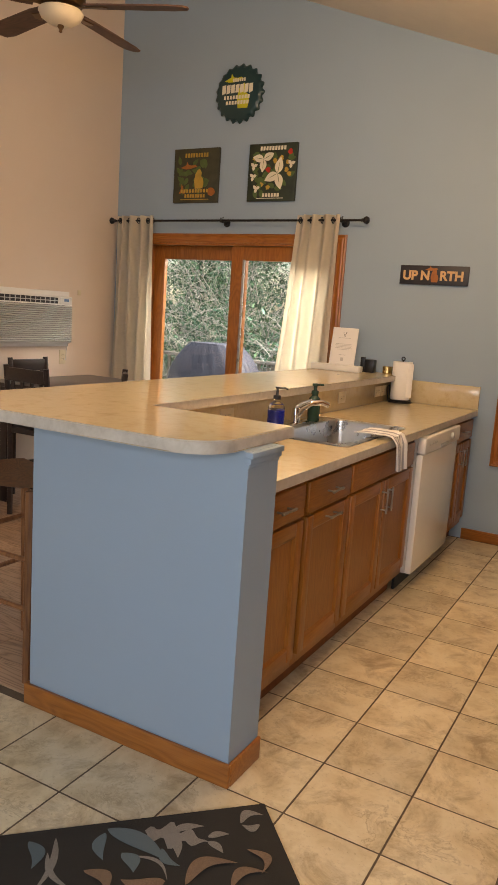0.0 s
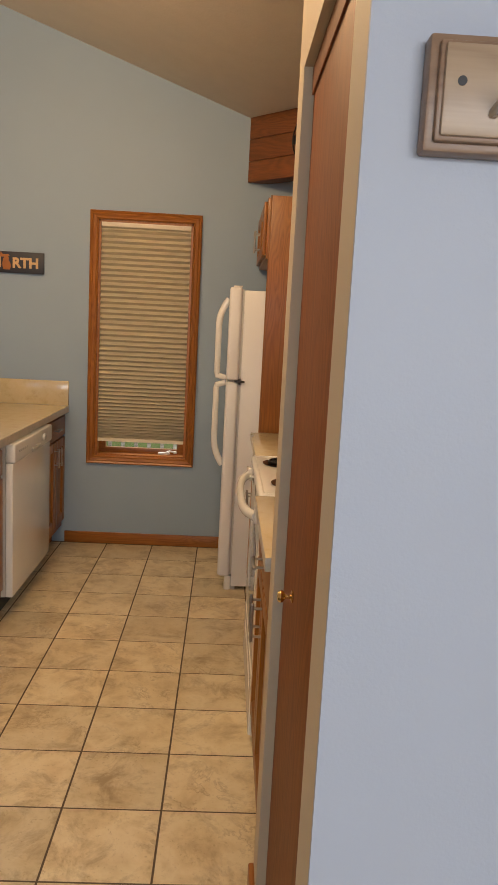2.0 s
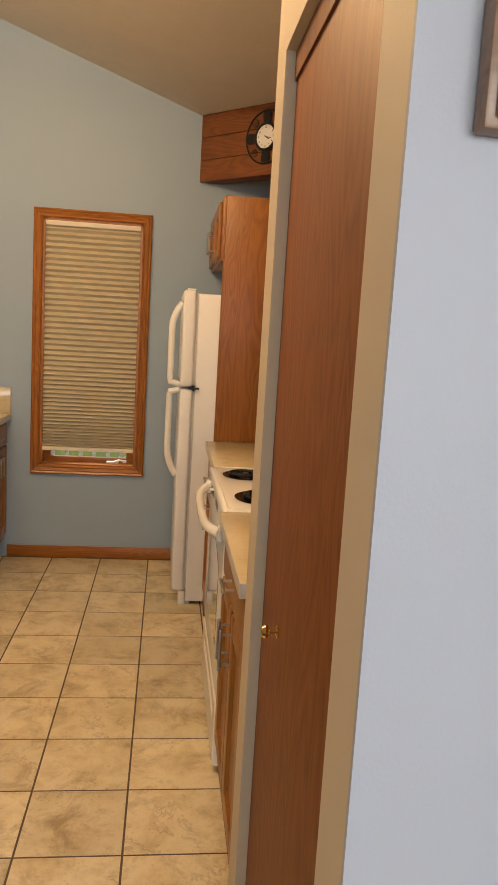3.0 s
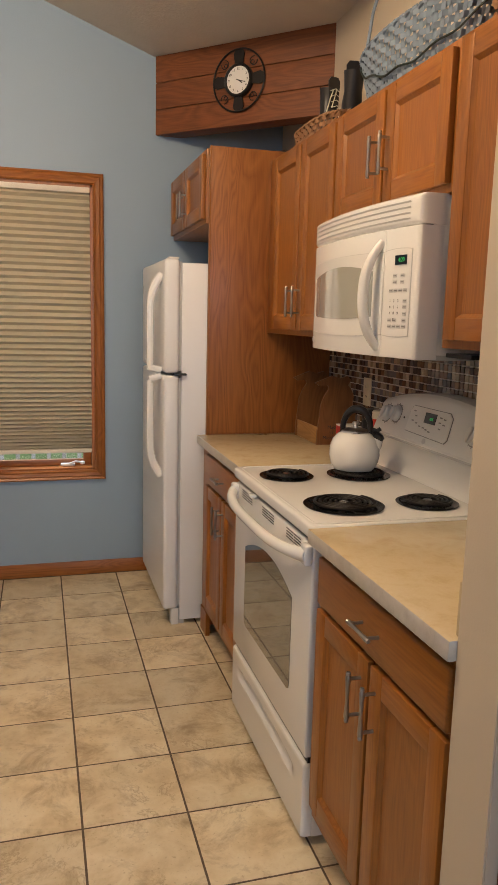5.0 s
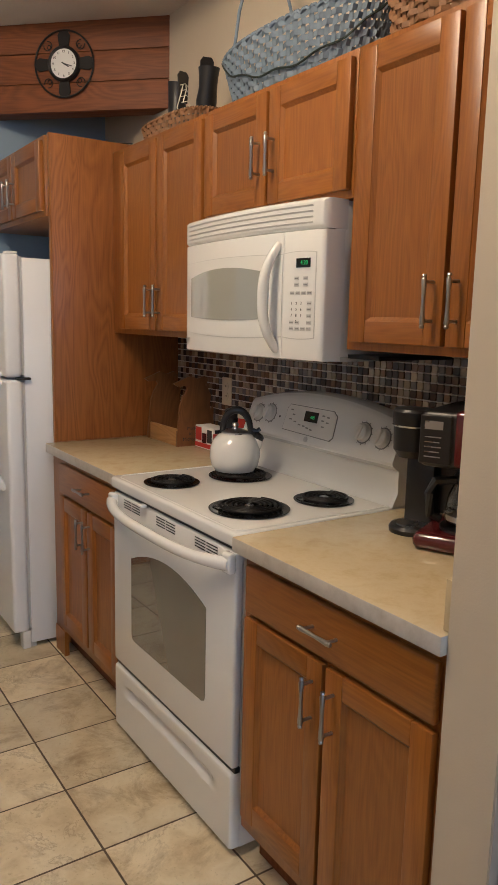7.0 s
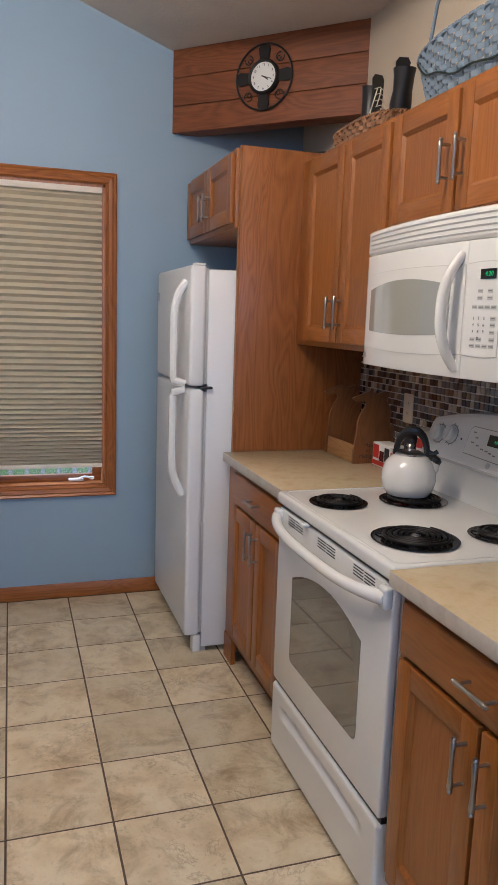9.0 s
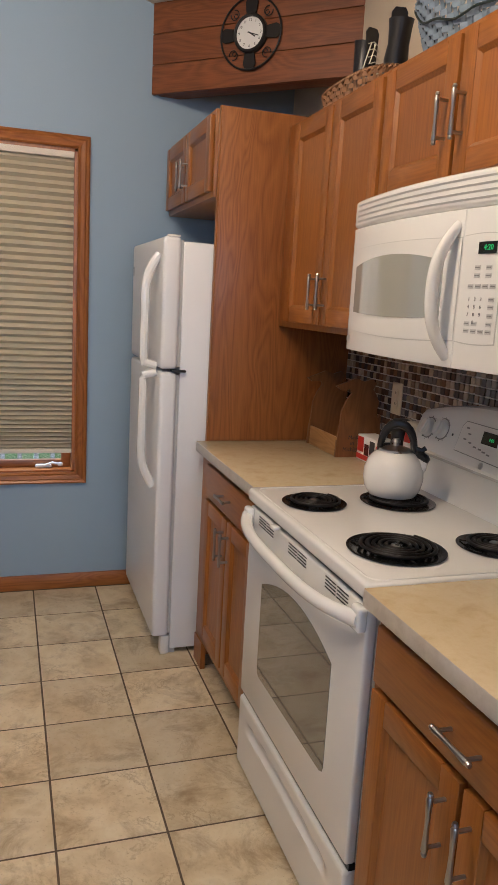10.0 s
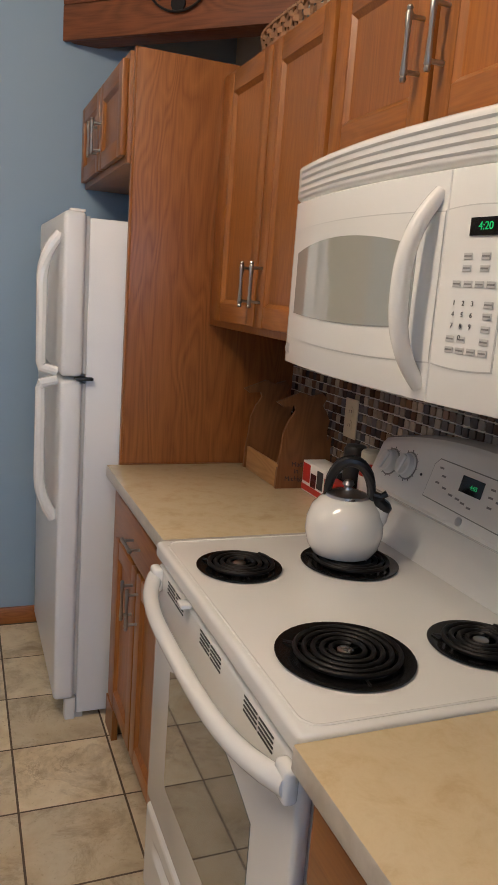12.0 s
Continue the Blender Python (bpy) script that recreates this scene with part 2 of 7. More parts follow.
def tile_stone(name):
    """Glazed travertine-look tile: pale clouds, brown drifts and thin broken veins, shifted from tile to tile."""
    m = bpy.data.materials.new(name)
    m.use_nodes = True
    nt = m.node_tree
    b = nt.nodes["Principled BSDF"]
    tc, info = nt.nodes.new("ShaderNodeTexCoord"), nt.nodes.new("ShaderNodeObjectInfo")
    shift = nt.nodes.new("ShaderNodeVectorMath")
    shift.operation = "MULTIPLY_ADD"
    shift.inputs[1].default_value = (17.3, 11.1, 3.7)
    nt.links.new(info.outputs["Random"], shift.inputs[0])
    nt.links.new(tc.outputs["Object"], shift.inputs[2])

    def cloud(scale, detail, rough, warp):
        n = nt.nodes.new("ShaderNodeTexNoise")
        n.inputs["Scale"].default_value, n.inputs["Detail"].default_value = scale, detail
        n.inputs["Roughness"].default_value, n.inputs["Distortion"].default_value = rough, warp
        nt.links.new(shift.outputs[0], n.inputs["Vector"])
        return n

    def blend(fac, a, c):
        mx = nt.nodes.new("ShaderNodeMix")
        mx.data_type = "RGBA"
        nt.links.new(fac, mx.inputs[0])
        for i, v in ((6, a), (7, c)):
            if isinstance(v, tuple):
                mx.inputs[i].default_value = (*v, 1)
            else:
                nt.links.new(v, mx.inputs[i])
        return mx.outputs[2]

    def band(src, lo, hi, top):
        r = nt.nodes.new("ShaderNodeMapRange")
        r.inputs["From Min"].default_value, r.inputs["From Max"].default_value = lo, hi
        r.inputs["To Min"].default_value, r.inputs["To Max"].default_value = 0.0, top
        nt.links.new(src, r.inputs["Value"])
        return r.outputs["Result"]
    base = ramp(nt, [(0.3, (0.50, 0.39, 0.24)), (0.45, (0.64, 0.53, 0.345)), (0.58, (0.71, 0.615, 0.435)), (0.72, (0.60, 0.49, 0.31))])
    nt.links.new(cloud(7.0, 6, 0.6, 0.3).outputs["Fac"], base.inputs["Fac"])
    drift = blend(band(cloud(6.0, 9, 0.72, 0.5).outputs["Fac"], 0.50, 0.68, 0.72), base.outputs["Color"], (0.27, 0.18, 0.09))
    # veins: thin lines where a warped noise crosses its middle, broken by another
    vn = nt.nodes.new("ShaderNodeMath")
    vn.operation = "SUBTRACT"
    vn.inputs[1].default_value = 0.5
    nt.links.new(cloud(6.0, 6, 0.66, 0.35).outputs["Fac"], vn.inputs[0])
    va = nt.nodes.new("ShaderNodeMath")
    va.operation = "ABSOLUTE"
    nt.links.new(vn.outputs[0], va.inputs[0])
    line = band(va.outputs[0], 0.022, 0.0, 0.42)
    gate = band(cloud(4.0, 3, 0.5, 0.0).outputs["Fac"], 0.48, 0.62, 1.0)
    both = nt.nodes.new("ShaderNodeMath")
    both.operation = "MULTIPLY"
    nt.links.new(line, both.inputs[0])
    nt.links.new(gate, both.inputs[1])
    veined = blend(both.outputs[0], drift, (0.22, 0.14, 0.07))
    pits = blend(band(cloud(85.0, 4, 0.6, 0.0).outputs["Fac"], 0.60, 0.72, 0.45), veined, (0.30, 0.21, 0.115))
    tone = nt.nodes.new("ShaderNodeHueSaturation")
    val = nt.nodes.new("ShaderNodeMapRange")
    val.inputs["To Min"].default_value, val.inputs["To Max"].default_value = 0.88, 1.12
    nt.links.new(info.outputs["Random"], val.inputs["Value"])
    nt.links.new(val.outputs["Result"], tone.inputs["Value"])
    nt.links.new(pits, tone.inputs["Color"])
    nt.links.new(tone.outputs["Color"], b.inputs["Base Color"])
    fine = cloud(60.0, 4, 0.6, 0.0)
    rr = nt.nodes.new("ShaderNodeMapRange")
    rr.inputs["To Min"].default_value, rr.inputs["To Max"].default_value = 0.24, 0.42
    nt.links.new(fine.outputs["Fac"], rr.inputs["Value"])
    nt.links.new(rr.outputs["Result"], b.inputs["Roughness"])
    bp = nt.nodes.new("ShaderNodeBump")
    bp.inputs["Strength"].default_value, bp.inputs["Distance"].default_value = 0.3, 0.002
    nt.links.new(fine.outputs["Fac"], bp.inputs["Height"])
    nt.links.new(bp.outputs["Normal"], b.inputs["Normal"])
    return m


M_TILE = tile_stone("ceramic_tile")
M_GROUT = mat("brown_grout", (0.115, 0.082, 0.052), 0.85, var=0.25, scale=30, bump=0.5)
M_TOP = stone("beige_laminate", [(0.28, (0.50, 0.385, 0.225)), (0.45, (0.585, 0.475, 0.295)), (0.55, (0.61, 0.505, 0.325)), (0.72, (0.56, 0.445, 0.27))], 15.0, 0.16, 0.3, bump=0.006)
# greyer than the top, for the upright faces of the slabs
M_EDGE = stone("grey_laminate_edge", [(0.3, (0.42, 0.38, 0.32)), (0.5, (0.50, 0.46, 0.40)), (0.7, (0.56, 0.52, 0.46))], 22.0, 0.3, 0.3, bump=0.01)
M_WHITE = mat("white_enamel", (0.78, 0.78, 0.76), 0.22, var=0.015, scale=3, coat=0.3)
M_PEBBLE = mat("white_pebbled_steel", (0.76, 0.77, 0.78), 0.32, var=0.02, scale=4, bump=0.25, bump_scale=420)
M_WPLAST = mat("white_plastic", (0.74, 0.73, 0.70), 0.35, var=0.02)
M_GPLAST = mat("pale_grey_plastic", (0.50, 0.50, 0.49), 0.4, var=0.04)
M_DGPLAST = mat("mid_grey_plastic", (0.20, 0.20, 0.20), 0.4, var=0.06)
M_BLACK = mat("black_plastic", (0.012, 0.012, 0.013), 0.35, var=0.2)
M_COIL = mat("black_coil", (0.006, 0.0055, 0.0055), 0.5, var=0.4, scale=20, spec=0.25)
M_PAN = mat("black_enamel_pan", (0.008, 0.008, 0.008), 0.16, var=0.2, spec=0.35)
M_CHROME = mat("chrome", (0.75, 0.75, 0.76), 0.08, 1.0, var=0.03)
M_STEEL = mat("brushed_steel", (0.55, 0.55, 0.55), 0.28, 1.0, var=0.06, scale=12)
M_NICKEL = mat("satin_nickel", (0.40, 0.385, 0.365), 0.36, 1.0, var=0.06)
M_BRASS = mat("brass", (0.75, 0.52, 0.22), 0.2, 1.0, var=0.05)
M_IRON = mat("black_iron", (0.015, 0.014, 0.014), 0.5, 0.4, var=0.3)
M_LINEN = mat("ivory_linen", (0.76, 0.69, 0.57), 0.85, var=0.06, scale=25, bump=0.6, bump_scale=500)
M_BLIND = mat("taupe_pleated_cloth", (0.55, 0.49, 0.365), 0.8, var=0.08, scale=12)
M_PAPER = mat("white_paper", (0.80, 0.79, 0.77), 0.8, var=0.03, scale=15, bump=0.3, bump_scale=260)
M_INK = mat("dark_ink", (0.03, 0.03, 0.035), 0.6)
M_OVEN = mat("dark_oven_glass", (0.13, 0.13, 0.118), 0.025, var=0.03, coat=1.0, spec=1.0)
M_SCREEN = mat("microwave_screen", (0.36, 0.365, 0.33), 0.06, var=0.04, coat=1.0, spec=1.0)
M_DISPLAY = mat("black_display", (0.006, 0.007, 0.007), 0.1, var=0.1)
M_GREEN = glow("green_digits", (0.03, 0.55, 0.14), 0.22)
M_GLASS = glass("clear_glass")
M_SOAP = mat("blue_soap", (0.004, 0.02, 0.42), 0.15, var=0.1)
M_DGREEN = mat("dark_green_bottle", (0.02, 0.05, 0.035), 0.2)
M_KETTLE = mat("white_enamel_kettle", (0.80, 0.79, 0.76), 0.04, var=0.01, coat=1.0)
M_RED = mat("red_plastic", (0.50, 0.03, 0.02), 0.3)
M_MAROON = mat("maroon_gloss", (0.09, 0.012, 0.014), 0.15, coat=0.4)
M_SKYBASKET = mat("pale_blue_wicker", (0.17, 0.225, 0.29), 0.65, var=0.3, scale=40, bump=0.4)
M_WICKER = mat("brown_wicker", (0.26, 0.13, 0.055), 0.6, var=0.4, scale=40, bump=0.4)
M_WIRE = mat("dark_green_wire", (0.008, 0.02, 0.014), 0.5)
M_LEATHER = mat("black_leather", (0.014, 0.012, 0.012), 0.4, var=0.4, scale=30, bump=0.3)
M_RUG = mat("charcoal_rug", (0.026, 0.023, 0.019), 0.95, var=0.9, scale=260, bump=1.0, bump_scale=500)
M_LEAFGREY = mat("rug_grey_yarn", (0.22, 0.20, 0.18), 0.95, var=0.55, scale=240, bump=1.0, bump_scale=500)
M_LEAFBLUE = mat("rug_blue_yarn", (0.10, 0.14, 0.16), 0.95, var=0.55, scale=240, bump=1.0, bump_scale=500)
M_LEAFBROWN = mat("rug_brown_yarn", (0.20, 0.13, 0.085), 0.95, var=0.55, scale=240, bump=1.0, bump_scale=500)
M_CAPGREEN = mat("teal_green_metal", (0.012, 0.045, 0.05), 0.3, var=0.15)
M_LIME = mat("lime_paint", (0.55, 0.52, 0.03), 0.4)
M_CREAM = mat("cream_paint", (0.72, 0.68, 0.55), 0.5)
M_ART = mat("dark_olive_print", (0.045, 0.045, 0.025), 0.5, var=0.7, scale=14)
M_ART2 = mat("dark_green_print", (0.022, 0.034, 0.020), 0.5, var=0.7, scale=14)
M_ORANGE = mat("orange_print", (0.36, 0.12, 0.025), 0.5, var=0.4, scale=20)
M_YELLOW = mat("yellow_print", (0.46, 0.29, 0.05), 0.5, var=0.4, scale=20)
M_LEAF = mat("leaf_print", (0.07, 0.12, 0.035), 0.5, var=0.5, scale=20)
M_NAVY = mat("dark_sign_board", (0.016, 0.018, 0.028), 0.5, var=0.3, scale=20)
M_COVER = mat("slate_grill_cover", (0.055, 0.058, 0.08), 0.55, var=0.25, scale=5, bump=0.3)
M_DECK = wood("weathered_deck", (0.20, 0.18, 0.15), (0.36, 0.33, 0.29), "x", rough=0.8, coat=0)
M_BARK = mat("pale_bark", (0.44, 0.46, 0.43), 0.9, var=0.4, scale=30, bump=0.6)
M_FOLIAGE = picked("spring_leaves", [(0.045, 0.13, 0.085), (0.065, 0.19, 0.115), (0.085, 0.21, 0.11), (0.05, 0.15, 0.10)], 0.6, True)
M_GRASS = mat("grass", (0.07, 0.12, 0.03), 0.9, var=0.5, scale=3)
M_IVORY = mat("ivory_plastic", (0.62, 0.54, 0.38), 0.35, var=0.03)
M_BRONZE = mat("aged_bronze", (0.16, 0.09, 0.045), 0.35, 0.9, var=0.25, scale=20)
M_TEAL = mat("blue_print", (0.05, 0.12, 0.25), 0.5)


# ---- building blocks ----
ORIGIN = {}


def thing(name, loc, label, category, group="", kind=""):
    ob = new(name)
    ob.location = loc
    ORIGIN[ob] = Vector(loc)
    return tagged(ob, label, category, group, kind)


def part(name, bm, material, parent=None, label=""):
    """Links a bmesh, in world metres, as one mesh under a thing or part."""
    me = bpy.data.meshes.new(name)
    o = ORIGIN.get(parent, Vector((0, 0, 0)))
    bmesh.ops.translate(bm, verts=bm.verts, vec=-o)
    bmesh.ops.recalc_face_normals(bm, faces=bm.faces)
    bm.to_mesh(me)
    bm.free()
    me.polygons.foreach_set("use_smooth", [True] * len(me.polygons))
    me.set_sharp_from_angle(angle=radians(32))
    me.materials.append(material)
    ob = new(name, me)
    if parent:
        ob.parent = parent
        ORIGIN[ob] = o
    if label:
        ob["label"] = label
    return ob


def edged(ob, material):
    """Gives the upright faces of a slab a material of their own."""
    ob.data.materials.append(material)
    for f in ob.data.polygons:
        if abs(f.normal.z) < 0.6:
            f.material_index = 1
    return ob


def solid(name, bm, material, loc, label, category, group="", kind=""):
    """A top-level thing that is one mesh."""
    ob = part(name, bm, material)
    me = ob.data
    me.transform(Matrix.Translation(-Vector(loc)))
    ob.location = loc
    ORIGIN[ob] = Vector(loc)
    return tagged(ob, label, category, group, kind)


def box(bm, x0, x1, y0, y1, z0, z1, bev=0.0, seg=2):
    vs = bmesh.ops.create_cube(bm, size=1.0)["verts"]
    for v in vs:
        v.co = Vector((x0 + (v.co.x + 0.5) * (x1 - x0), y0 + (v.co.y + 0.5) * (y1 - y0), z0 + (v.co.z + 0.5) * (z1 - z0)))
    if bev:
        es = list({e for v in vs for e in v.link_edges})
        bmesh.ops.bevel(bm, geom=es, offset=bev, segments=seg, affect="EDGES", profile=0.5)
    return bm


def B(x0, x1, y0, y1, z0, z1, bev=0.0, seg=2):
    return box(bmesh.new(), x0, x1, y0, y1, z0, z1, bev, seg)


def lathe(bm, profile, m=None, n=24):
    """Turns (radius, height) pairs round the z axis of m."""
    m = m or Matrix()
    rings = []
    for r, h in profile:
        rings.append([bm.verts.new(m @ Vector((max(r, 1e-5) * math.cos(2 * math.pi * i / n), max(r, 1e-5) * math.sin(2 * math.pi * i / n), h))) for i in range(n)])
    for a, b in zip(rings, rings[1:]):
        for i in range(n):
            j = (i + 1) % n
            bm.faces.new((a[i], a[j], b[j], b[i]))
    bm.faces.new(rings[0][::-1])
    bm.faces.new(rings[-1])
    return bm


def tube(bm, pts, r, n=8, radii=None):
    """A round bar along points."""
    pts = [Vector(p) for p in pts]
    rings = []
    up = Vector((0.123, 0.45, 0.88))
    for i, p in enumerate(pts):
        d = (pts[min(i + 1, len(pts) - 1)] - pts[max(i - 1, 0)]).normalized()
        s = d.cross(up)
        if s.length < 1e-3:
            s = d.cross(Vector((1, 0, 0)))
        s.normalize()
        u = s.cross(d).normalized()
        rr = radii[i] if radii else r
        rings.append([bm.verts.new(p + rr * (math.cos(2 * math.pi * k / n) * s + math.sin(2 * math.pi * k / n) * u)) for k in range(n)])
    for a, b in zip(rings, rings[1:]):
        for i in range(n):
            j = (i + 1) % n
            bm.faces.new((a[i], a[j], b[j], b[i]))
    bm.faces.new(rings[0][::-1])
    bm.faces.new(rings[-1])
    return bm


def prism(bm, outline, m, depth):
    """An outline of (u, v) pairs, pushed depth along m's z."""
    a = [bm.verts.new(m @ Vector((u, v, 0))) for u, v in outline]
    b = [bm.verts.new(m @ Vector((u, v, depth))) for u, v in outline]
    bm.faces.new(a[::-1])
    bm.faces.new(b)
    n = len(a)
    for i in range(n):
        bm.faces.new((a[i], a[(i + 1) % n], b[(i + 1) % n], b[i]))
    return bm


def letters(text, size, m, material, parent, depth=0.002, name="lettering", label="", bold=0.0):
    cu = bpy.data.curves.new("text", "FONT")
    cu.offset = bold
    cu.body, cu.size, cu.extrude, cu.align_x, cu.align_y = text, size, depth, "CENTER", "CENTER"
    tmp = bpy.data.objects.new("text", cu)
    me = bpy.data.meshes.new_from_object(tmp)
    bm = bmesh.new()
    bm.from_mesh(me)
    bmesh.ops.transform(bm, matrix=m, verts=bm.verts)
    bpy.data.objects.remove(tmp)
    bpy.data.curves.remove(cu)
    bpy.data.meshes.remove(me)
    return part(name, bm, material, parent, label)


def facing_x(x, y, z, n):
    """A board's frame on a plane that faces n = +1 or -1 along x: u to the viewer's right, v up, w outward."""
    u = Vector((0, n, 0))
    w = Vector((n, 0, 0))
    return Matrix(((u.x, 0, w.x, x), (u.y, 0, w.y, y), (u.z, 1, w.z, z), (0, 0, 0, 1)))


def facing_y(x, y, z):
    """The same on a wall that faces -y."""
    return Matrix(((1, 0, 0, x), (0, 0, -1, y), (0, 1, 0, z), (0, 0, 0, 1)))


# ---- the shell: x right, y ahead, z up; the far wall stands at y = 4.92 ----
FAR, RIGHT, LEFT, BACK, SIDE = 4.92, 1.0, -4.18, -2.6, 2.6


def ceil_z(x):
    return 2.845 + 0.363 * max(0.0, 0.27 - x)


def wall(name, material, boxes, label):
    bm = bmesh.new()
    for b in boxes:
        box(bm, *b)
    return solid(name, bm, material, (0, 0, 0), label, "wall", kind="structure")


TOPZ = 4.75
DX0, DX1, DZ = -3.84, -2.02, 2.08          # patio door opening
WX0, WX1, WZ0, WZ1 = -0.675, -0.06, 0.615, 2.17   # window opening
wall("wall_north", M_WALL, [
    (LEFT - 0.15, DX0, FAR, FAR + 0.15, -0.1, TOPZ), (DX0, DX1, FAR, FAR + 0.15, DZ, TOPZ), (DX1, WX0, FAR, FAR + 0.15, -0.1, TOPZ),
    (WX0, WX1, FAR, FAR + 0.15, -0.1, WZ0), (WX0, WX1, FAR, FAR + 0.15, WZ1, TOPZ), (WX1, RIGHT + 0.15, FAR, FAR + 0.15, -0.1, TOPZ)],
    "blue-grey painted gable wall with patio door and narrow window")
wall("wall_east_kitchen", M_BEIGE, [(RIGHT, RIGHT + 0.15, 1.7775, FAR, -0.1, TOPZ)], "beige painted wall behind the kitchen cabinets")
wall("wall_west", M_ROSE, [(LEFT - 0.15, LEFT, BACK, FAR, -0.1, TOPZ)], "warm beige painted dining room wall")
wall("wall_closet_north", M_BEIGE, [(0.445, RIGHT + 0.15, 1.70, 1.777, -0.1, TOPZ)], "beige end wall of the pantry closet beside the counter")
wall("wall_closet_far", M_BEIGE, [(0.328, 0.445, 1.655, 1.777, -0.1, TOPZ)], "beige wall end beside the kitchen counter")
wall("wall_closet_near", M_BEIGE, [(0.322, 0.445, 0.792, 0.900, -0.1, TOPZ)], "beige wall strip beside the pantry door")
wall("wall_closet_head", M_BEIGE, [(0.328, 0.445, 0.900, 1.655, 2.088, TOPZ)], "beige wall above the pantry door")
wall("wall_closet_south", M_PALEBLUE, [(0.322, SIDE, 0.784, 0.792, -0.1, TOPZ), (0.445, SIDE, 0.792, 0.898, -0.1, TOPZ)], "pale blue painted wall with the coat rack")
wall("wall_closet_jamb", M_BEIGE, [(0.3305, 0.445, 1.652, 1.655, 0, 2.088)], "beige painted reveal of the pantry opening")
# unseen walls, added only to close the room behind the view
wall("wall_east_hall", M_WALL, [(SIDE, SIDE + 0.15, BACK, 0.90, -0.1, TOPZ)], "unseen blue-grey wall added to close the room")
wall("wall_south", M_WALL, [(LEFT, -0.4, BACK - 0.15, BACK, -0.1, TOPZ), (-0.4, 2.2, BACK - 0.15, BACK, -0.1, 0.7), (-0.4, 2.2, BACK - 0.15, BACK, 2.4, TOPZ),
                            (2.2, SIDE, BACK - 0.15, BACK, -0.1, TOPZ)], "unseen blue-grey closing wall with a wide window")

bm = bmesh.new()
prof = [(LEFT - 0.15, ceil_z(LEFT - 0.15)), (0.27, 2.845), (SIDE + 0.15, 2.845), (SIDE + 0.15, 2.975), (0.27, 2.975), (LEFT - 0.15, ceil_z(LEFT - 0.15) + 0.13)]
mm = Matrix(((1, 0, 0, 0), (0, 0, 1, BACK - 0.15), (0, 1, 0, 0), (0, 0, 0, 1)))
prism(bm, prof, mm, FAR + 0.3 - BACK)
solid("ceiling", bm, M_CEIL, (0, 0, 0), "sloped ceiling with a rough sprayed texture", "ceiling", kind="structure")

floor = solid("floor", B(LEFT - 0.1, SIDE + 0.1, BACK - 0.1, FAR + 0.1, -0.12, -0.0013), M_GROUT, (0, 0, 0), "tiled kitchen floor with dark grout joints", "floor", kind="structure")


def baseboard(name, along, boxes):
    bm = bmesh.new()
    for b in boxes:
        box(bm, *b, bev=0.005)
    return solid(name, bm, along, (0, 0, 0), "honey oak baseboard along the wall", "baseboard", kind="structure")


baseboard("baseboard", M_TRIM, [(-0.87, 0.99, FAR - 0.015, FAR + 0.002, 0, 0.078)])
baseboard("baseboard_dining", M_TRIM, [(LEFT, DX0 - 0.07, FAR - 0.015, FAR + 0.002, 0, 0.078), (DX1 + 0.07, -1.67, FAR - 0.015, FAR + 0.002, 0, 0.078)])
baseboard("baseboard_west", M_TRIMY, [(LEFT - 0.002, LEFT + 0.015, BACK, FAR - 0.02, 0, 0.078)])
baseboard("baseboard_closet", M_TRIMY, [(0.313, 0.33, 1.655, 1.775, 0, 0.078), (0.313, 0.33, 0.784, 0.900, 0, 0.078)])
baseboard("baseboard_hall", M_TRIM, [(0.313, SIDE, 0.769, 0.7835, 0, 0.078)])


def moulding(name, x0, x1, z0, z1, w, parent, sill=True):
    """A mitred casing round an opening in the far wall, stepped in profile."""
    for nm, mt, quad in (("casing_head", M_TRIM, ((x0, z1), (x1, z1), (x1 - w, z1 - w), (x0 + w, z1 - w))),
                         ("casing_side", M_TRIMZ, ((x0, z0), (x0, z1), (x0 + w, z1 - w), (x0 + w, z0 + (w if sill else 0)))),
                         ("casing_side", M_TRIMZ, ((x1, z0), (x1, z1), (x1 - w, z1 - w), (x1 - w, z0 + (w if sill else 0)))),
                         ("casing_sill", M_TRIM, ((x0, z0), (x1, z0), (x1 - w, z0 + w), (x0 + w, z0 + w)))):
        if nm == "casing_sill" and not sill:
            continue
        bm = bmesh.new()
        o1, o2, i2, i1 = [Vector((p[0], 0, p[1])) for p in quad]
        steps = [(0.0, 0.020), (0.12, 0.024), (0.3, 0.018), (0.42, 0.022), (0.72, 0.016), (0.86, 0.019), (1.0, 0.010)]
        a = [o1.lerp(i1, f) + Vector((0, FAR - d, 0)) for f, d in steps]
        b = [o2.lerp(i2, f) + Vector((0, FAR - d, 0)) for f, d in steps]
        a = [a[0] + Vector((0, 0.022, 0))] + a + [a[-1] + Vector((0, 0.012, 0))]
        b = [b[0] + Vector((0, 0.022, 0))] + b + [b[-1] + Vector((0, 0.012, 0))]
        va, vb = [bm.verts.new(p) for p in a], [bm.verts.new(p) for p in b]
        for i in range(len(va) - 1):
            bm.faces.new((va[i], va[i + 1], vb[i + 1], vb[i]))
        bm.faces.new(va)
        bm.faces.new(vb[::-1])
        part(nm, bm, mt, parent)


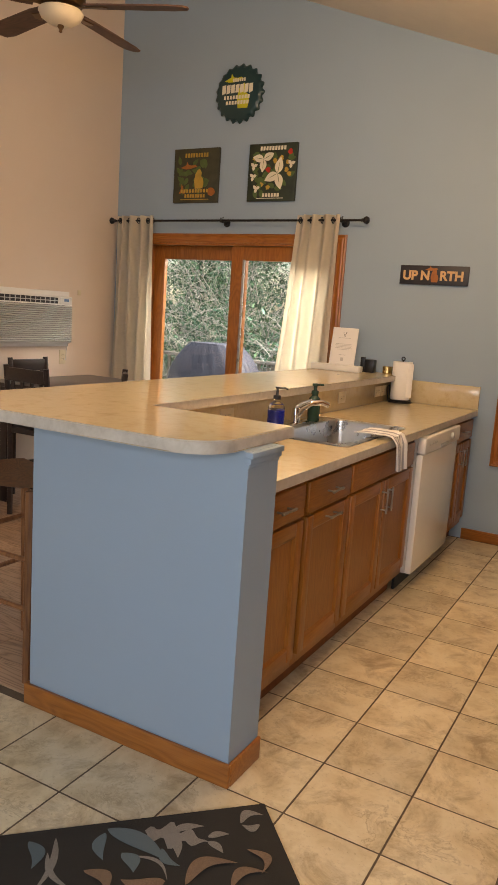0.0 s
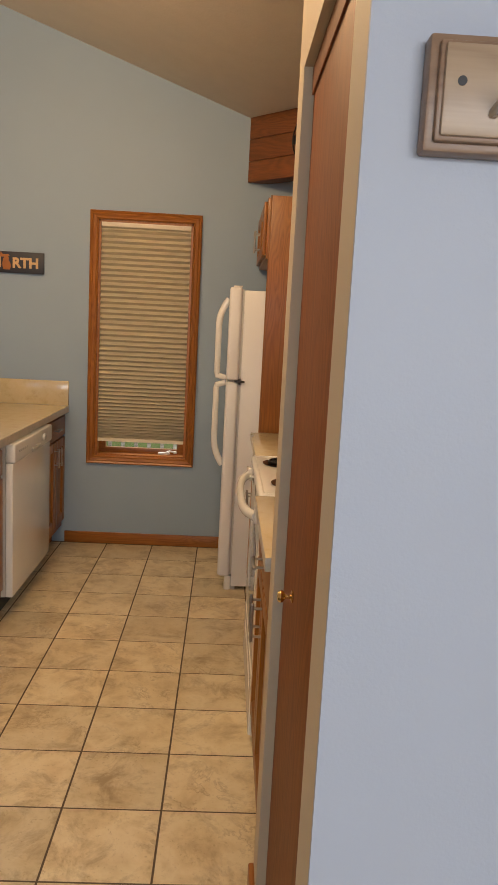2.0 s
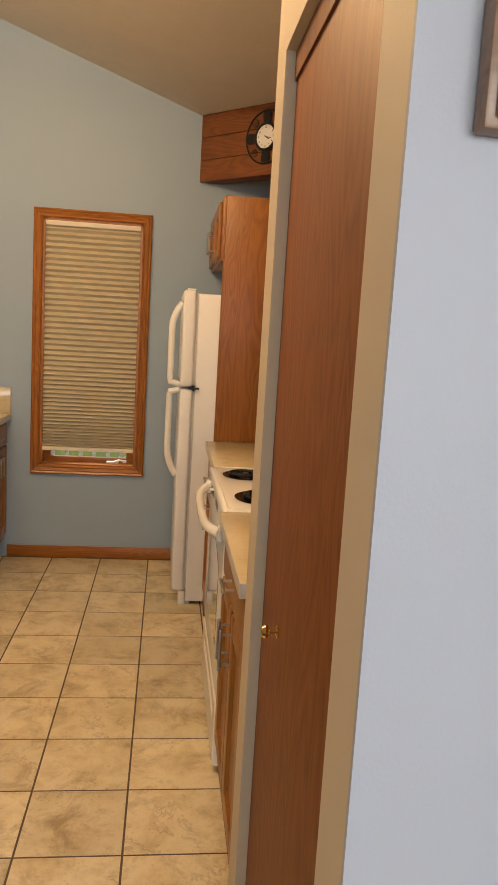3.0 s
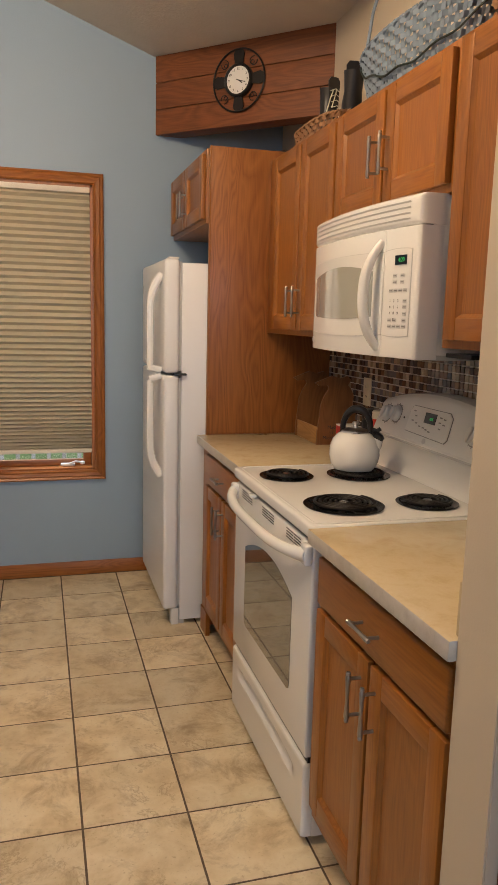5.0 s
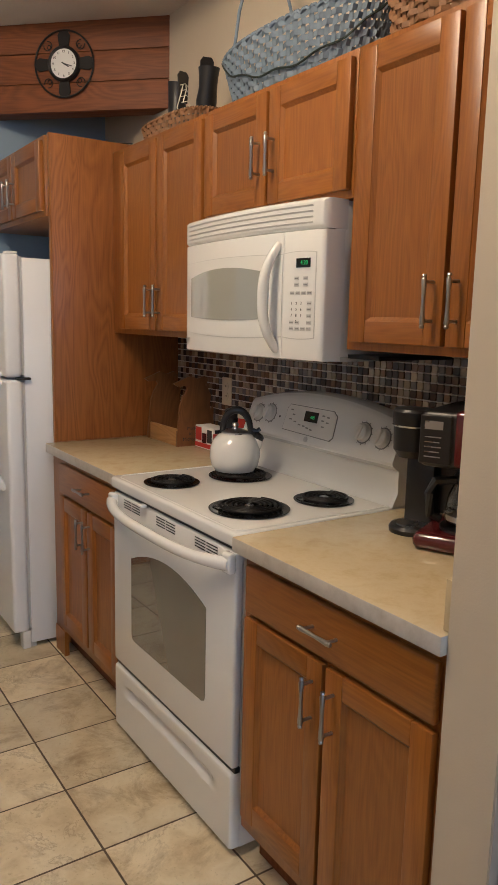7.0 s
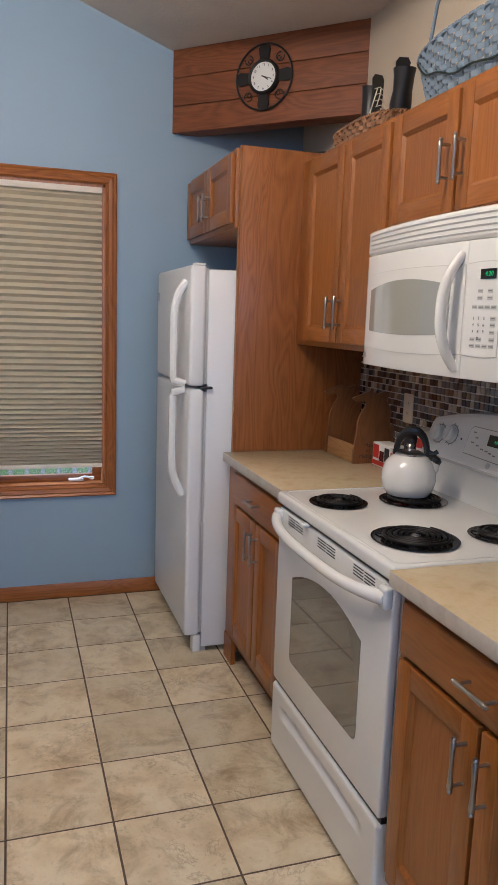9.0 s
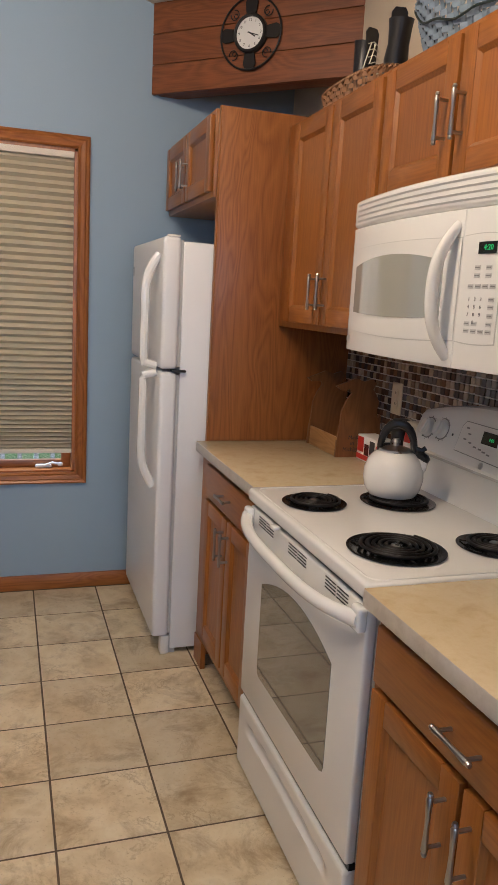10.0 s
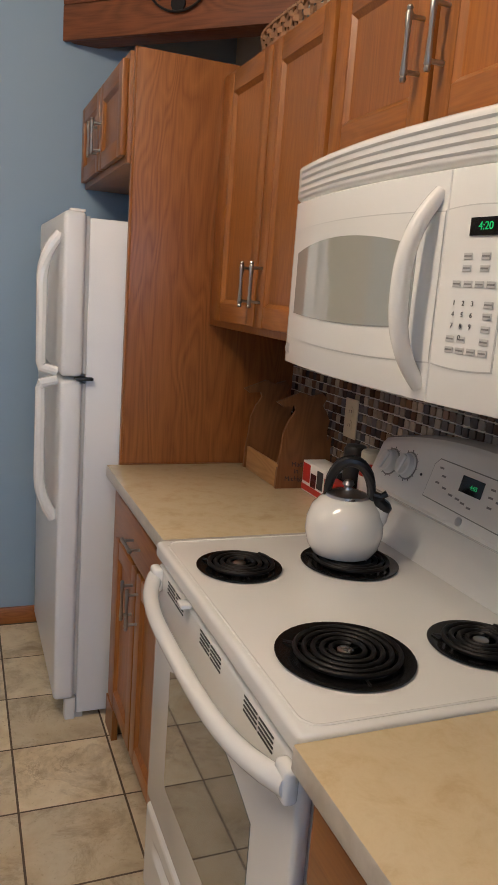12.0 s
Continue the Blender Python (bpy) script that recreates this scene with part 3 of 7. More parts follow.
# narrow window with the pleated blind
win = thing("window_1", (-0.367, FAR, WZ0), "narrow oak-cased casement window with a lowered pleated blind", "window", kind="structure")
moulding("window", -0.728, -0.005, 0.562, 2.224, 0.056, win)
bm = bmesh.new()
for b in ((WX0 - 0.002, WX0 + 0.016, FAR + 0.0, FAR + 0.13, WZ0, WZ1), (WX1 - 0.016, WX1 + 0.002, FAR, FAR + 0.13, WZ0, WZ1),
          (WX0, WX1, FAR, FAR + 0.13, WZ0, WZ0 + 0.012), (WX0, WX1, FAR, FAR + 0.13, WZ1 - 0.016, WZ1)):
    box(bm, *b)
part("window_jamb", bm, M_TRIMZ, win)
bm = bmesh.new()
sx0, sx1, sz0, sz1 = WX0 + 0.017, WX1 - 0.017, WZ0 + 0.013, WZ1 - 0.017
for b in ((sx0, sx0 + 0.045, FAR + 0.075, FAR + 0.115, sz0, sz1), (sx1 - 0.045, sx1, FAR + 0.075, FAR + 0.115, sz0, sz1),
          (sx0, sx1, FAR + 0.076, FAR + 0.114, sz0, sz0 + 0.035), (sx0, sx1, FAR + 0.076, FAR + 0.114, sz1 - 0.05, sz1)):
    box(bm, *b, bev=0.003)
part("sash", bm, M_TRIM, win)
pane = part("pane", B(sx0 + 0.04, sx1 - 0.04, FAR + 0.093, FAR + 0.098, sz0 + 0.03, sz1 - 0.045), M_GLASS, win)
pane.visible_shadow = False
bm = B(-0.25, -0.17, FAR + 0.045, FAR + 0.075, WZ0 + 0.014, WZ0 + 0.03, 0.006)
tube(bm, [(-0.20, FAR + 0.04, WZ0 + 0.03), (-0.17, FAR + 0.025, WZ0 + 0.045), (-0.135, FAR + 0.02, WZ0 + 0.04)], 0.006)
lathe(bm, [(0.004, 0), (0.013, 0.004), (0.013, 0.016), (0.004, 0.02)], pose(-0.13, FAR + 0.02, WZ0 + 0.028), 12)
part("crank_handle", bm, M_WPLAST, win, "small white window crank")

blind = thing("pleated_blind", (-0.367, FAR + 0.02, 0.68), "taupe pleated cellular blind drawn nearly to the sill", "blind")
part("head_rail", B(WX0 + 0.0165, WX1 - 0.0165, FAR + 0.001, FAR + 0.046, 2.125, 2.165, 0.004), M_LINEN, blind)
n_pleat, zb, zt = 46, 0.736, 2.128
bm = bmesh.new()
rows = []
pitch = [0.019 + 0.019 * min(1.0, k / 26) for k in range(n_pleat)]
pitch = [p * (zt - zb) / sum(pitch) for p in pitch]
for i in range(n_pleat * 2 + 1):
    z = zb + sum(pitch[:i // 2]) + (0.42 * pitch[i // 2] if i % 2 else 0.0)
    y = FAR + (0.006 if i % 2 else 0.033)
    rows.append([bm.verts.new((x, y, z)) for x in (WX0 + 0.0165, WX1 - 0.0165)])
for a, b in zip(rows, rows[1:]):
    bm.faces.new((a[0], a[1], b[1], b[0]))
part("pleats", bm, M_BLIND, blind)
part("bottom_rail", B(WX0 + 0.017, WX1 - 0.017, FAR + 0.002, FAR + 0.04, 0.713, 0.7365, 0.004), M_LINEN, blind)
# patio door
pd = thing("patio_door", (-2.93, FAR, 0), "oak sliding patio door with two glass panels", "door", kind="structure")
moulding("door", DX0 - 0.06, DX1 + 0.06, 0.0, DZ + 0.06, 0.075, pd, sill=False)
bm = bmesh.new()
for b in ((DX0, DX0 + 0.03, FAR, FAR + 0.15, 0, DZ), (DX1 - 0.03, DX1, FAR, FAR + 0.15, 0, DZ), (DX0, DX1, FAR + 0.001, FAR + 0.149, DZ - 0.03, DZ - 0.001), (DX0, DX1, FAR, FAR + 0.15, 0.0, 0.03)):
    box(bm, *b)
part("door_jamb", bm, M_TRIMZ, pd)
for x0, x1, y0 in ((DX0 + 0.03, -2.875, FAR + 0.085), (-2.985, DX1 - 0.03, FAR + 0.03)):
    bm = bmesh.new()
    w = 0.11
    for b in ((x0, x0 + w, y0, y0 + 0.045, 0.03, 2.05), (x1 - w, x1, y0, y0 + 0.045, 0.03, 2.05), (x0, x1, y0 + 0.001, y0 + 0.044, 1.935, 2.048), (x0, x1, y0 + 0.001, y0 + 0.044, 0.031, 0.22)):
        box(bm, *b, bev=0.004)
    leaf = part("door_panel", bm, M_TRIMZ, pd)
    g = part("pane", B(x0 + w - 0.008, x1 - w + 0.008, y0 + 0.02, y0 + 0.026, 0.21, 1.945), M_GLASS, leaf)
    g.visible_shadow = False
bm = bmesh.new()
box(bm, -2.868, -2.850, FAR + 0.014, FAR + 0.029, 0.22, 1.94)
part("screen_edge", bm, M_STEEL, pd, "grey metal screen door edge")

# living room window behind, out of view, through which daylight comes
lw = thing("window_2", (0.9, BACK, 0.7), "wide oak-framed living room window", "window", kind="structure")
bm = bmesh.new()
for b in ((-0.4, -0.33, BACK - 0.1, BACK - 0.03, 0.7, 2.4), (2.13, 2.2, BACK - 0.1, BACK - 0.03, 0.7, 2.4), (-0.4, 2.2, BACK - 0.1, BACK - 0.03, 2.33, 2.4), (-0.4, 2.2, BACK - 0.1, BACK - 0.03, 0.7, 0.77), (0.86, 0.94, BACK - 0.1, BACK - 0.03, 0.7, 2.4)):
    box(bm, *b)
part("window_frame", bm, M_TRIMZ, lw)

# pantry door and knob
dr = thing("pantry_door", (0.352, 1.27, 0), "flat brown wood veneer pantry door, closed", "door", kind="structure")
part("leaf", B(0.352, 0.386, 0.903, 1.650, 0.012, 2.082, 0.002), M_DOOR, dr)
m = Matrix.Translation((0.352, 1.437, 0.971)) @ Euler((0, radians(-90), 0)).to_matrix().to_4x4()
part("knob", lathe(bmesh.new(), [(0.013, 0), (0.013, 0.003), (0.0045, 0.006), (0.0045, 0.016), (0.012, 0.021), (0.0135, 0.026), (0.010, 0.032), (0.0, 0.034)], m, 20), M_BRASS, dr, "small polished brass knob")
part("head_stop", B(0.347, 0.3515, 0.903, 1.650, 2.03, 2.085), M_DOOR, dr)

# corner beam of cedar boards, across the corner above the refrigerator
A, C = Vector((0.275, 4.905, 0)), Vector((1.0, 4.165, 0))
d = (C - A).normalized()
bdir = d.copy()
nrm = Vector((-d.y, d.x, 0))
if nrm.y > 0:
    nrm = -nrm
ang = math.degrees(math.atan2(d.y, d.x))
beam = thing("corner_beam", (0.64, 4.535, 2.445), "reddish cedar box beam across the kitchen corner", "beam", kind="structure")
L = (C - A).length
for i, (z0, z1) in enumerate(((2.447, 2.574), (2.577, 2.708), (2.711, 2.843))):
    bm = B(0, L, 0, 0.02, z0, z1, 0.002)
    bmesh.ops.transform(bm, matrix=Matrix.Translation((A.x, A.y, 0)) @ Euler((0, 0, radians(ang))).to_matrix().to_4x4(), verts=bm.verts)
    part("board", bm, M_BEAM, beam)
bm = B(0.02, L - 0.02, 0.021, 0.115, 2.447, 2.466, 0.002)
bmesh.ops.transform(bm, matrix=Matrix.Translation((A.x, A.y, 0)) @ Euler((0, 0, radians(ang))).to_matrix().to_4x4(), verts=bm.verts)
part("underside_board", bm, M_BEAM, beam)
bm = B(0.02, L - 0.02, 0.095, 0.115, 2.467, 2.84)
bmesh.ops.transform(bm, matrix=Matrix.Translation((A.x, A.y, 0)) @ Euler((0, 0, radians(ang))).to_matrix().to_4x4(), verts=bm.verts)
part("back_board", bm, M_BEAM, beam)


# ---- cabinets ----
def pull(parent, x, y, z, n, length=0.124, axis="z"):
    """A spindle bar pull standing off a face that looks along n in x."""
    bm = bmesh.new()
    prof = [(0.0, -0.5), (0.0045, -0.498), (0.0062, -0.46), (0.0048, -0.43), (0.0068, -0.40), (0.0052, -0.2), (0.0044, 0), (0.0052, 0.2), (0.0068, 0.40), (0.0048, 0.43), (0.0062, 0.46), (0.0045, 0.498), (0.0, 0.5)]
    rot = Matrix() if axis == "z" else Euler((radians(90), 0, 0)).to_matrix().to_4x4()
    lathe(bm, [(r, h * length) for r, h in prof], Matrix.Translation((x + n * 0.031, y, z)) @ rot, 10)
    for s in (-0.36, 0.36):
        p = Vector((x, y, z)) + (Vector((0, 0, s * length)) if axis == "z" else Vector((0, s * length, 0)))
        tube(bm, [p - Vector((n * 0.002, 0, 0)), p + Vector((n * 0.031, 0, 0))], 0.0042)
    return part("handle", bm, M_NICKEL, parent, "satin nickel bar handle")


def door_leaf(parent, x, y0, y1, z0, z1, n, handle=None, name="door"):
    """A framed cabinet door with a recessed panel; its face lies at x and looks along n."""
    w, t = 0.056, 0.019
    xa, xb = sorted((x, x - n * t))
    xc, xd = sorted((x - n * 0.0006, x - n * t))
    # sloping bead inside the frame, and the flat panel
    bm = bmesh.new()
    o = [(y0 + w - 0.001, z0 + w - 0.001), (y1 - w + 0.001, z0 + w - 0.001), (y1 - w + 0.001, z1 - w + 0.001), (y0 + w - 0.001, z1 - w + 0.001)]
    i = [(a + (0.011 if a < (y0 + y1) / 2 else -0.011), b + (0.011 if b < (z0 + z1) / 2 else -0.011)) for a, b in o]
    vo, vi = [bm.verts.new((x - n * 0.002, a, b)) for a, b in o], [bm.verts.new((x - n * 0.0125, a, b)) for a, b in i]
    for k in range(4):
        bm.faces.new((vo[k], vo[(k + 1) % 4], vi[(k + 1) % 4], vi[k]))
    bm.faces.new(vi)
    vb = [bm.verts.new((x - n * 0.017, a, b)) for a, b in o]
    for k in range(4):
        bm.faces.new((vo[k], vb[k], vb[(k + 1) % 4], vo[(k + 1) % 4]))
    bm.faces.new(vb[::-1])
    d = part(name, bm, M_OAK, parent)
    for a, b in ((y0, y0 + w), (y1 - w, y1)):
        part("stile", B(xa, xb, a, b, z0, z1, 0.003), M_OAK, d)
    for a, b in ((z0, z0 + w), (z1 - w, z1)):
        part("rail", B(xc, xd, y0 + w, y1 - w, a, b, 0.003), M_OAKY, d)
    if handle:
        pull(d, x, handle[0], handle[1], n)
    return d


def drawer_front(parent, x, y0, y1, z0, z1, n, handle=True, name="drawer"):
    xa, xb = sorted((x, x - n * 0.019))
    d = part(name, B(xa, xb, y0, y1, z0, z1, 0.006, 3), M_OAKY, parent)
    if handle:
        pull(d, x, (y0 + y1) / 2, (z0 + z1) / 2, n, 0.115, "y")
    return d


def base_cabinet(label, x, depth, y0, y1, n, drawers, doors, group, toe=True, top=0.903):
    """drawers: (y0, y1, handle); doors: (y0, y1, handle's y or None)."""
    cab = thing("base_cabinet", (x - n * depth / 2, (y0 + y1) / 2, 0), label, "cabinet", group)
    xf = x - n * 0.0195
    xa, xb = sorted((xf, x - n * depth))
    part("body", B(xa, xb, y0, y1, 0.115, top, 0.001), M_OAK, cab)
    if top < 0.9:
        xa, xb = sorted((xf, x - n * 0.05))
        part("front_frame", B(xa, xb, y0, y1, top + 0.0005, 0.903, 0.001), M_OAK, cab)
    if toe:
        xa, xb = sorted((x - n * 0.085, x - n * depth))
        part("toe_kick", B(xa, xb, y0, y1, 0.0, 0.114), M_DOOR, cab, "dark recessed toe kick")
    for a, b, hh in drawers:
        drawer_front(cab, x, a, b, 0.752, 0.879, n, hh)
    for a, b, hy in doors:
        door_leaf(cab, x, a, b, 0.165, 0.737, n, (hy, 0.64) if hy else None)
    return cab


# stove side
G = "base cabinets by the stove"
base_cabinet("honey oak base cabinet with drawer and two doors", 0.333, 0.66, 1.780, 2.468, -1, [(1.802, 2.446, True)], [(1.802, 2.116, 2.085), (2.128, 2.446, 2.16)], G)
base_cabinet("honey oak base cabinet with drawer between stove and refrigerator", 0.358, 0.635, 3.312, 4.045, -1, [(3.325, 3.925, True)], [(3.325, 3.610, 3.582), (3.622, 3.925, 3.65)], G)
part("end_filler", B(0.372, 0.392, 3.93, 4.044, 0.0, 0.114), M_OAK, None)
bpy.data.objects["end_filler"].parent = bpy.data.objects["base_cabinet.001"]
bpy.data.objects["end_filler"].matrix_parent_inverse = Matrix.Translation(-bpy.data.objects["base_cabinet.001"].location)


def counter(name, x0, x1, y0, y1, z0, z1, label, splash=()):
    c = thing(name, ((x0 + x1) / 2, (y0 + y1) / 2, z0), label, "countertop")
    edged(part("slab", B(x0, x1, y0, y1, z0, z1, 0.004), M_TOP, c), M_EDGE)
    for s in splash:
        part("splash", B(*s, 0.003), M_TOP, c)
    return c


counter("countertop", 0.312, 0.998, 1.779, 2.480, 0.905, 0.945, "beige laminate countertop with grey edge beside the stove", [(0.335, 0.997, 1.779, 1.797, 0.946, 1.045)])
counter("countertop", 0.344, 0.998, 3.302, 4.047, 0.905, 0.945, "beige laminate countertop between stove and tall panel")


def wall_cabinet(label, x, y0, y1, z0, z1, doors, hz, depth=0.345, group="upper cabinets"):
    cab = thing("wall_cabinet", (x + depth / 2, (y0 + y1) / 2, z0), label, "cabinet", group)
    part("body", B(x + 0.0195, x + depth, y0, y1, z0, z1, 0.002), M_OAK, cab)
    for a, b, hy in doors:
        door_leaf(cab, x, a, b, z0 + 0.022, z1 - 0.02, -1, (hy, hz))
    return cab


wall_cabinet("tall honey oak wall cabinet with two doors", 0.650, 1.782, 2.478, 1.420, 2.185, [(1.800, 2.118, 2.088), (2.132, 2.448, 2.162)], 1.545)
wall_cabinet("short honey oak wall cabinet above the microwave", 0.650, 2.4785, 3.2415, 1.816, 2.185, [(2.487, 2.850, 2.82), (2.864, 3.232, 2.894)], 1.975)
wall_cabinet("honey oak wall cabinet with two narrow doors", 0.650, 3.242, 4.048, 1.420, 2.185, [(3.252, 3.594, 3.562), (3.604, 3.950, 3.636)], 1.555)
wall_cabinet("honey oak cabinet above the refrigerator", 0.358, 4.076, 4.905, 1.900, 2.222, [(4.090, 4.485, 4.452), (4.497, 4.895, 4.528)], 2.03, 0.637)
tp = thing("tall_end_panel", (0.68, 4.061, 0), "tall oak veneer panel between counter and refrigerator", "panel")
part("sheet", B(0.396, 0.998, 4.052, 4.072, 0.946, 2.23, 0.001), M_PLY, tp)
part("edge_band", B(0.389, 0.3958, 4.051, 4.073, 0.0, 2.23, 0.001), M_OAK, tp)
part("lower_sheet", B(0.3962, 0.998, 4.053, 4.071, 0.0, 0.945), M_PLY, tp)

# peninsula: bar wall, cabinets, counter
PW = wall("wall_peninsula", M_WALL, [(-1.66, -0.785, 1.475, 1.670, 0, 1.098), (-1.66, -1.512, 1.670, FAR, 0, 1.098)], "blue-grey painted half wall under the breakfast bar")
baseboard("baseboard_peninsula", M_TRIM, [(-1.675, -0.772, 1.458, 1.474, 0, 0.082), (-0.784, -0.771, 1.4745, 1.672, 0, 0.082)])
baseboard("baseboard_bar", M_TRIMY, [(-1.676, -1.661, 1.475, FAR, 0, 0.082)])
bt = thing("bar_trim", (-0.78, 1.58, 1.03), "blue-grey painted moulding under the bar top", "trim", kind="structure")
bm = bmesh.new()
for k, (o, z0, z1) in enumerate(((0.004, 1.048, 1.060), (0.010, 1.060, 1.078), (0.017, 1.078, 1.097))):
    box(bm, -0.795, -0.785 + o, 1.475 - o * 0.35, 1.670 + o * 0.4, z0, z1, 0.003)
part("cap_moulding", bm, M_WALL, bt)

bar = thing("breakfast_bar", (-1.4, 2.4, 1.098), "raised beige laminate bar top with rounded corner", "countertop")
out = [(-2.03, 1.288)]
R = 0.15
for k in range(9):
    a = -math.pi / 2 + k * math.pi / 16
    out.append((-0.810 - R + R * math.cos(a), 1.288 + R + R * math.sin(a)))
out += [(-0.810, 1.825), (-1.42, 1.825), (-1.42, FAR - 0.002), (-2.03, FAR - 0.002)]
bm = prism(bmesh.new(), out, Matrix.Translation((0, 0, 1.0985)), 0.0405)
bmesh.ops.bevel(bm, geom=[e for e in bm.edges if abs(e.verts[0].co.z - e.verts[1].co.z) < 1e-4], offset=0.004, segments=2, affect="EDGES")
edged(part("bar_slab", bm, M_TOP, bar), M_EDGE)

bs = thing("bar_backsplash", (-1.505, 3.3, 0.945), "beige laminate backsplash below the bar top", "backsplash")
part("panel", B(-1.511, -1.500, 1.690, FAR - 0.002, 0.9455, 1.098, 0.001), M_TOP, bs)
part("end_panel", B(-1.4995, -0.80, 1.689, 1.698, 0.9455, 1.098, 0.001), M_TOP, bs)
part("end_splash", B(-1.4995, -0.853, FAR - 0.021, FAR - 0.001, 0.9455, 1.108, 0.002), M_TOP, bs)

G = "base cabinets of the peninsula"
base_cabinet("honey oak base cabinet with one drawer and door", -0.872, 0.62, 1.700, 2.124, 1, [(1.712, 2.106, True)], [(1.712, 2.106, None)], G)
c2 = base_cabinet("honey oak base cabinet with drawer and pull-out door", -0.872, 0.62, 2.1245, 2.593, 1, [(2.147, 2.581, True)], [(2.147, 2.581, None)], G)
pull(c2, -0.872, 2.364, 0.708, 1, 0.115, "y")
base_cabinet("honey oak sink cabinet with two doors", -0.872, 0.62, 2.5935, 3.545, 1, [(2.605, 3.512, False)], [(2.605, 3.050, 3.018), (3.062, 3.512, 3.094)], G, top=0.74)
base_cabinet("narrow honey oak base cabinet beside the wall", -0.872, 0.62, 4.345, 4.918, 1, [(4.362, 4.905, True)], [(4.362, 4.628, 4.60), (4.640, 4.905, 4.67)], G)

# counter with the sink's cut-out: four slabs butted round the hole
SX0, SX1, SY0, SY1 = -1.42, -0.945, 2.655, 3.475
pc = thing("peninsula_countertop", (-1.17, 3.3, 0.905), "beige laminate countertop around the kitchen sink", "countertop")
bm = bmesh.new()
o = [(-1.4995, 1.699), (-0.848, 1.699), (-0.848, FAR - 0.0215), (-1.4995, FAR - 0.0215)]
h = [(SX0, SY0), (SX1, SY0), (SX1, SY1), (SX0, SY1)]
for z, up in ((0.945, True), (0.905, False)):
    vo, vh = [bm.verts.new((a, b, z)) for a, b in o], [bm.verts.new((a, b, z)) for a, b in h]
    for k in range(4):
        bm.faces.new((vo[k], vo[(k + 1) % 4], vh[(k + 1) % 4], vh[k]))
    if up:
        to, th = vo, vh
    else:
        for k in range(4):
            bm.faces.new((to[k], vo[k], vo[(k + 1) % 4], to[(k + 1) % 4]))
            bm.faces.new((th[k], th[(k + 1) % 4], vh[(k + 1) % 4], vh[k]))
edged(part("slab", bm, M_TOP, pc), M_EDGE)


# ---- appliances ----
def bent(bm, m):
    bmesh.ops.transform(bm, matrix=m, verts=bm.verts)
    return bm


def sheet(bm, f, us, vs):
    """A grid of faces over us and vs, placed by f(u, v)."""
    g = [[bm.verts.new(f(u, v)) for v in vs] for u in us]
    for a, b in zip(g, g[1:]):
        for i in range(len(vs) - 1):
            bm.faces.new((a[i], a[i + 1], b[i + 1], b[i]))
    return g


def lin(a, b, n):
    return [a + (b - a) * i / n for i in range(n + 1)]


# electric range with coil burners
Y0, Y1 = 2.486, 3.296
YC = (Y0 + Y1) / 2
rg = thing("electric_range", (0.66, YC, 0), "white electric range with four black coil burners", "stove")
part("body", B(0.362, 0.985, Y0 + 0.004, Y1 - 0.004, 0.025, 0.905, 0.004), M_WHITE, rg)
for yy in (Y0 + 0.06, Y1 - 0.06):
    part("foot", lathe(bmesh.new(), [(0.018, 0), (0.018, 0.012), (0.009, 0.014), (0.009, 0.03)], pose(0.42, yy, 0), 12), M_BLACK, rg)
part("cooktop", B(0.326, 0.955, Y0, Y1, 0.906, 0.9465, 0.011, 4), M_WHITE, rg)
# raised lip round the cooktop
bm = bmesh.new()
pts = []
for cx, cy, a0 in ((0.90, Y1 - 0.05, 0), (0.375, Y1 - 0.05, 90), (0.375, Y0 + 0.05, 180), (0.90, Y0 + 0.05, 270)):
    for k in range(6):
        a = radians(a0 + 18 * k)
        pts.append((cx + 0.03 * math.cos(a), cy + 0.03 * math.sin(a), 0.9462))
tube(bm, pts + [pts[0]], 0.0028, 6)
part("cooktop_lip", bm, M_WHITE, rg)

# oven door with arched window
DZ0, DZ1 = 0.272, 0.893
door = part("oven_door", B(0.334, 0.361, Y0 + 0.006, Y1 - 0.006, DZ0, DZ1, 0.008, 3), M_WHITE, rg)
wy0, wy1, wz0, wz1 = Y0 + 0.155, Y1 - 0.155, 0.40, 0.745
out = [(wy0 + 0.02, wz0), (wy1 - 0.02, wz0), (wy1 - 0.006, wz0 + 0.006), (wy1, wz0 + 0.02)]
for k in range(13):
    f = k / 12
    y = wy1 - (wy1 - wy0) * f
    s = (2 * f - 1)
    out.append((y, wz1 - 0.055 + 0.055 * (1 - s * s)))
out += [(wy0, wz0 + 0.02), (wy0 + 0.006, wz0 + 0.006)]
mm = Matrix(((0, 0, -1, 0.336), (1, 0, 0, 0), (0, 1, 0, 0), (0, 0, 0, 1)))
part("oven_window", prism(bmesh.new(), out, mm, 0.0035), M_OVEN, door, "dark glossy oven window with an arched top")
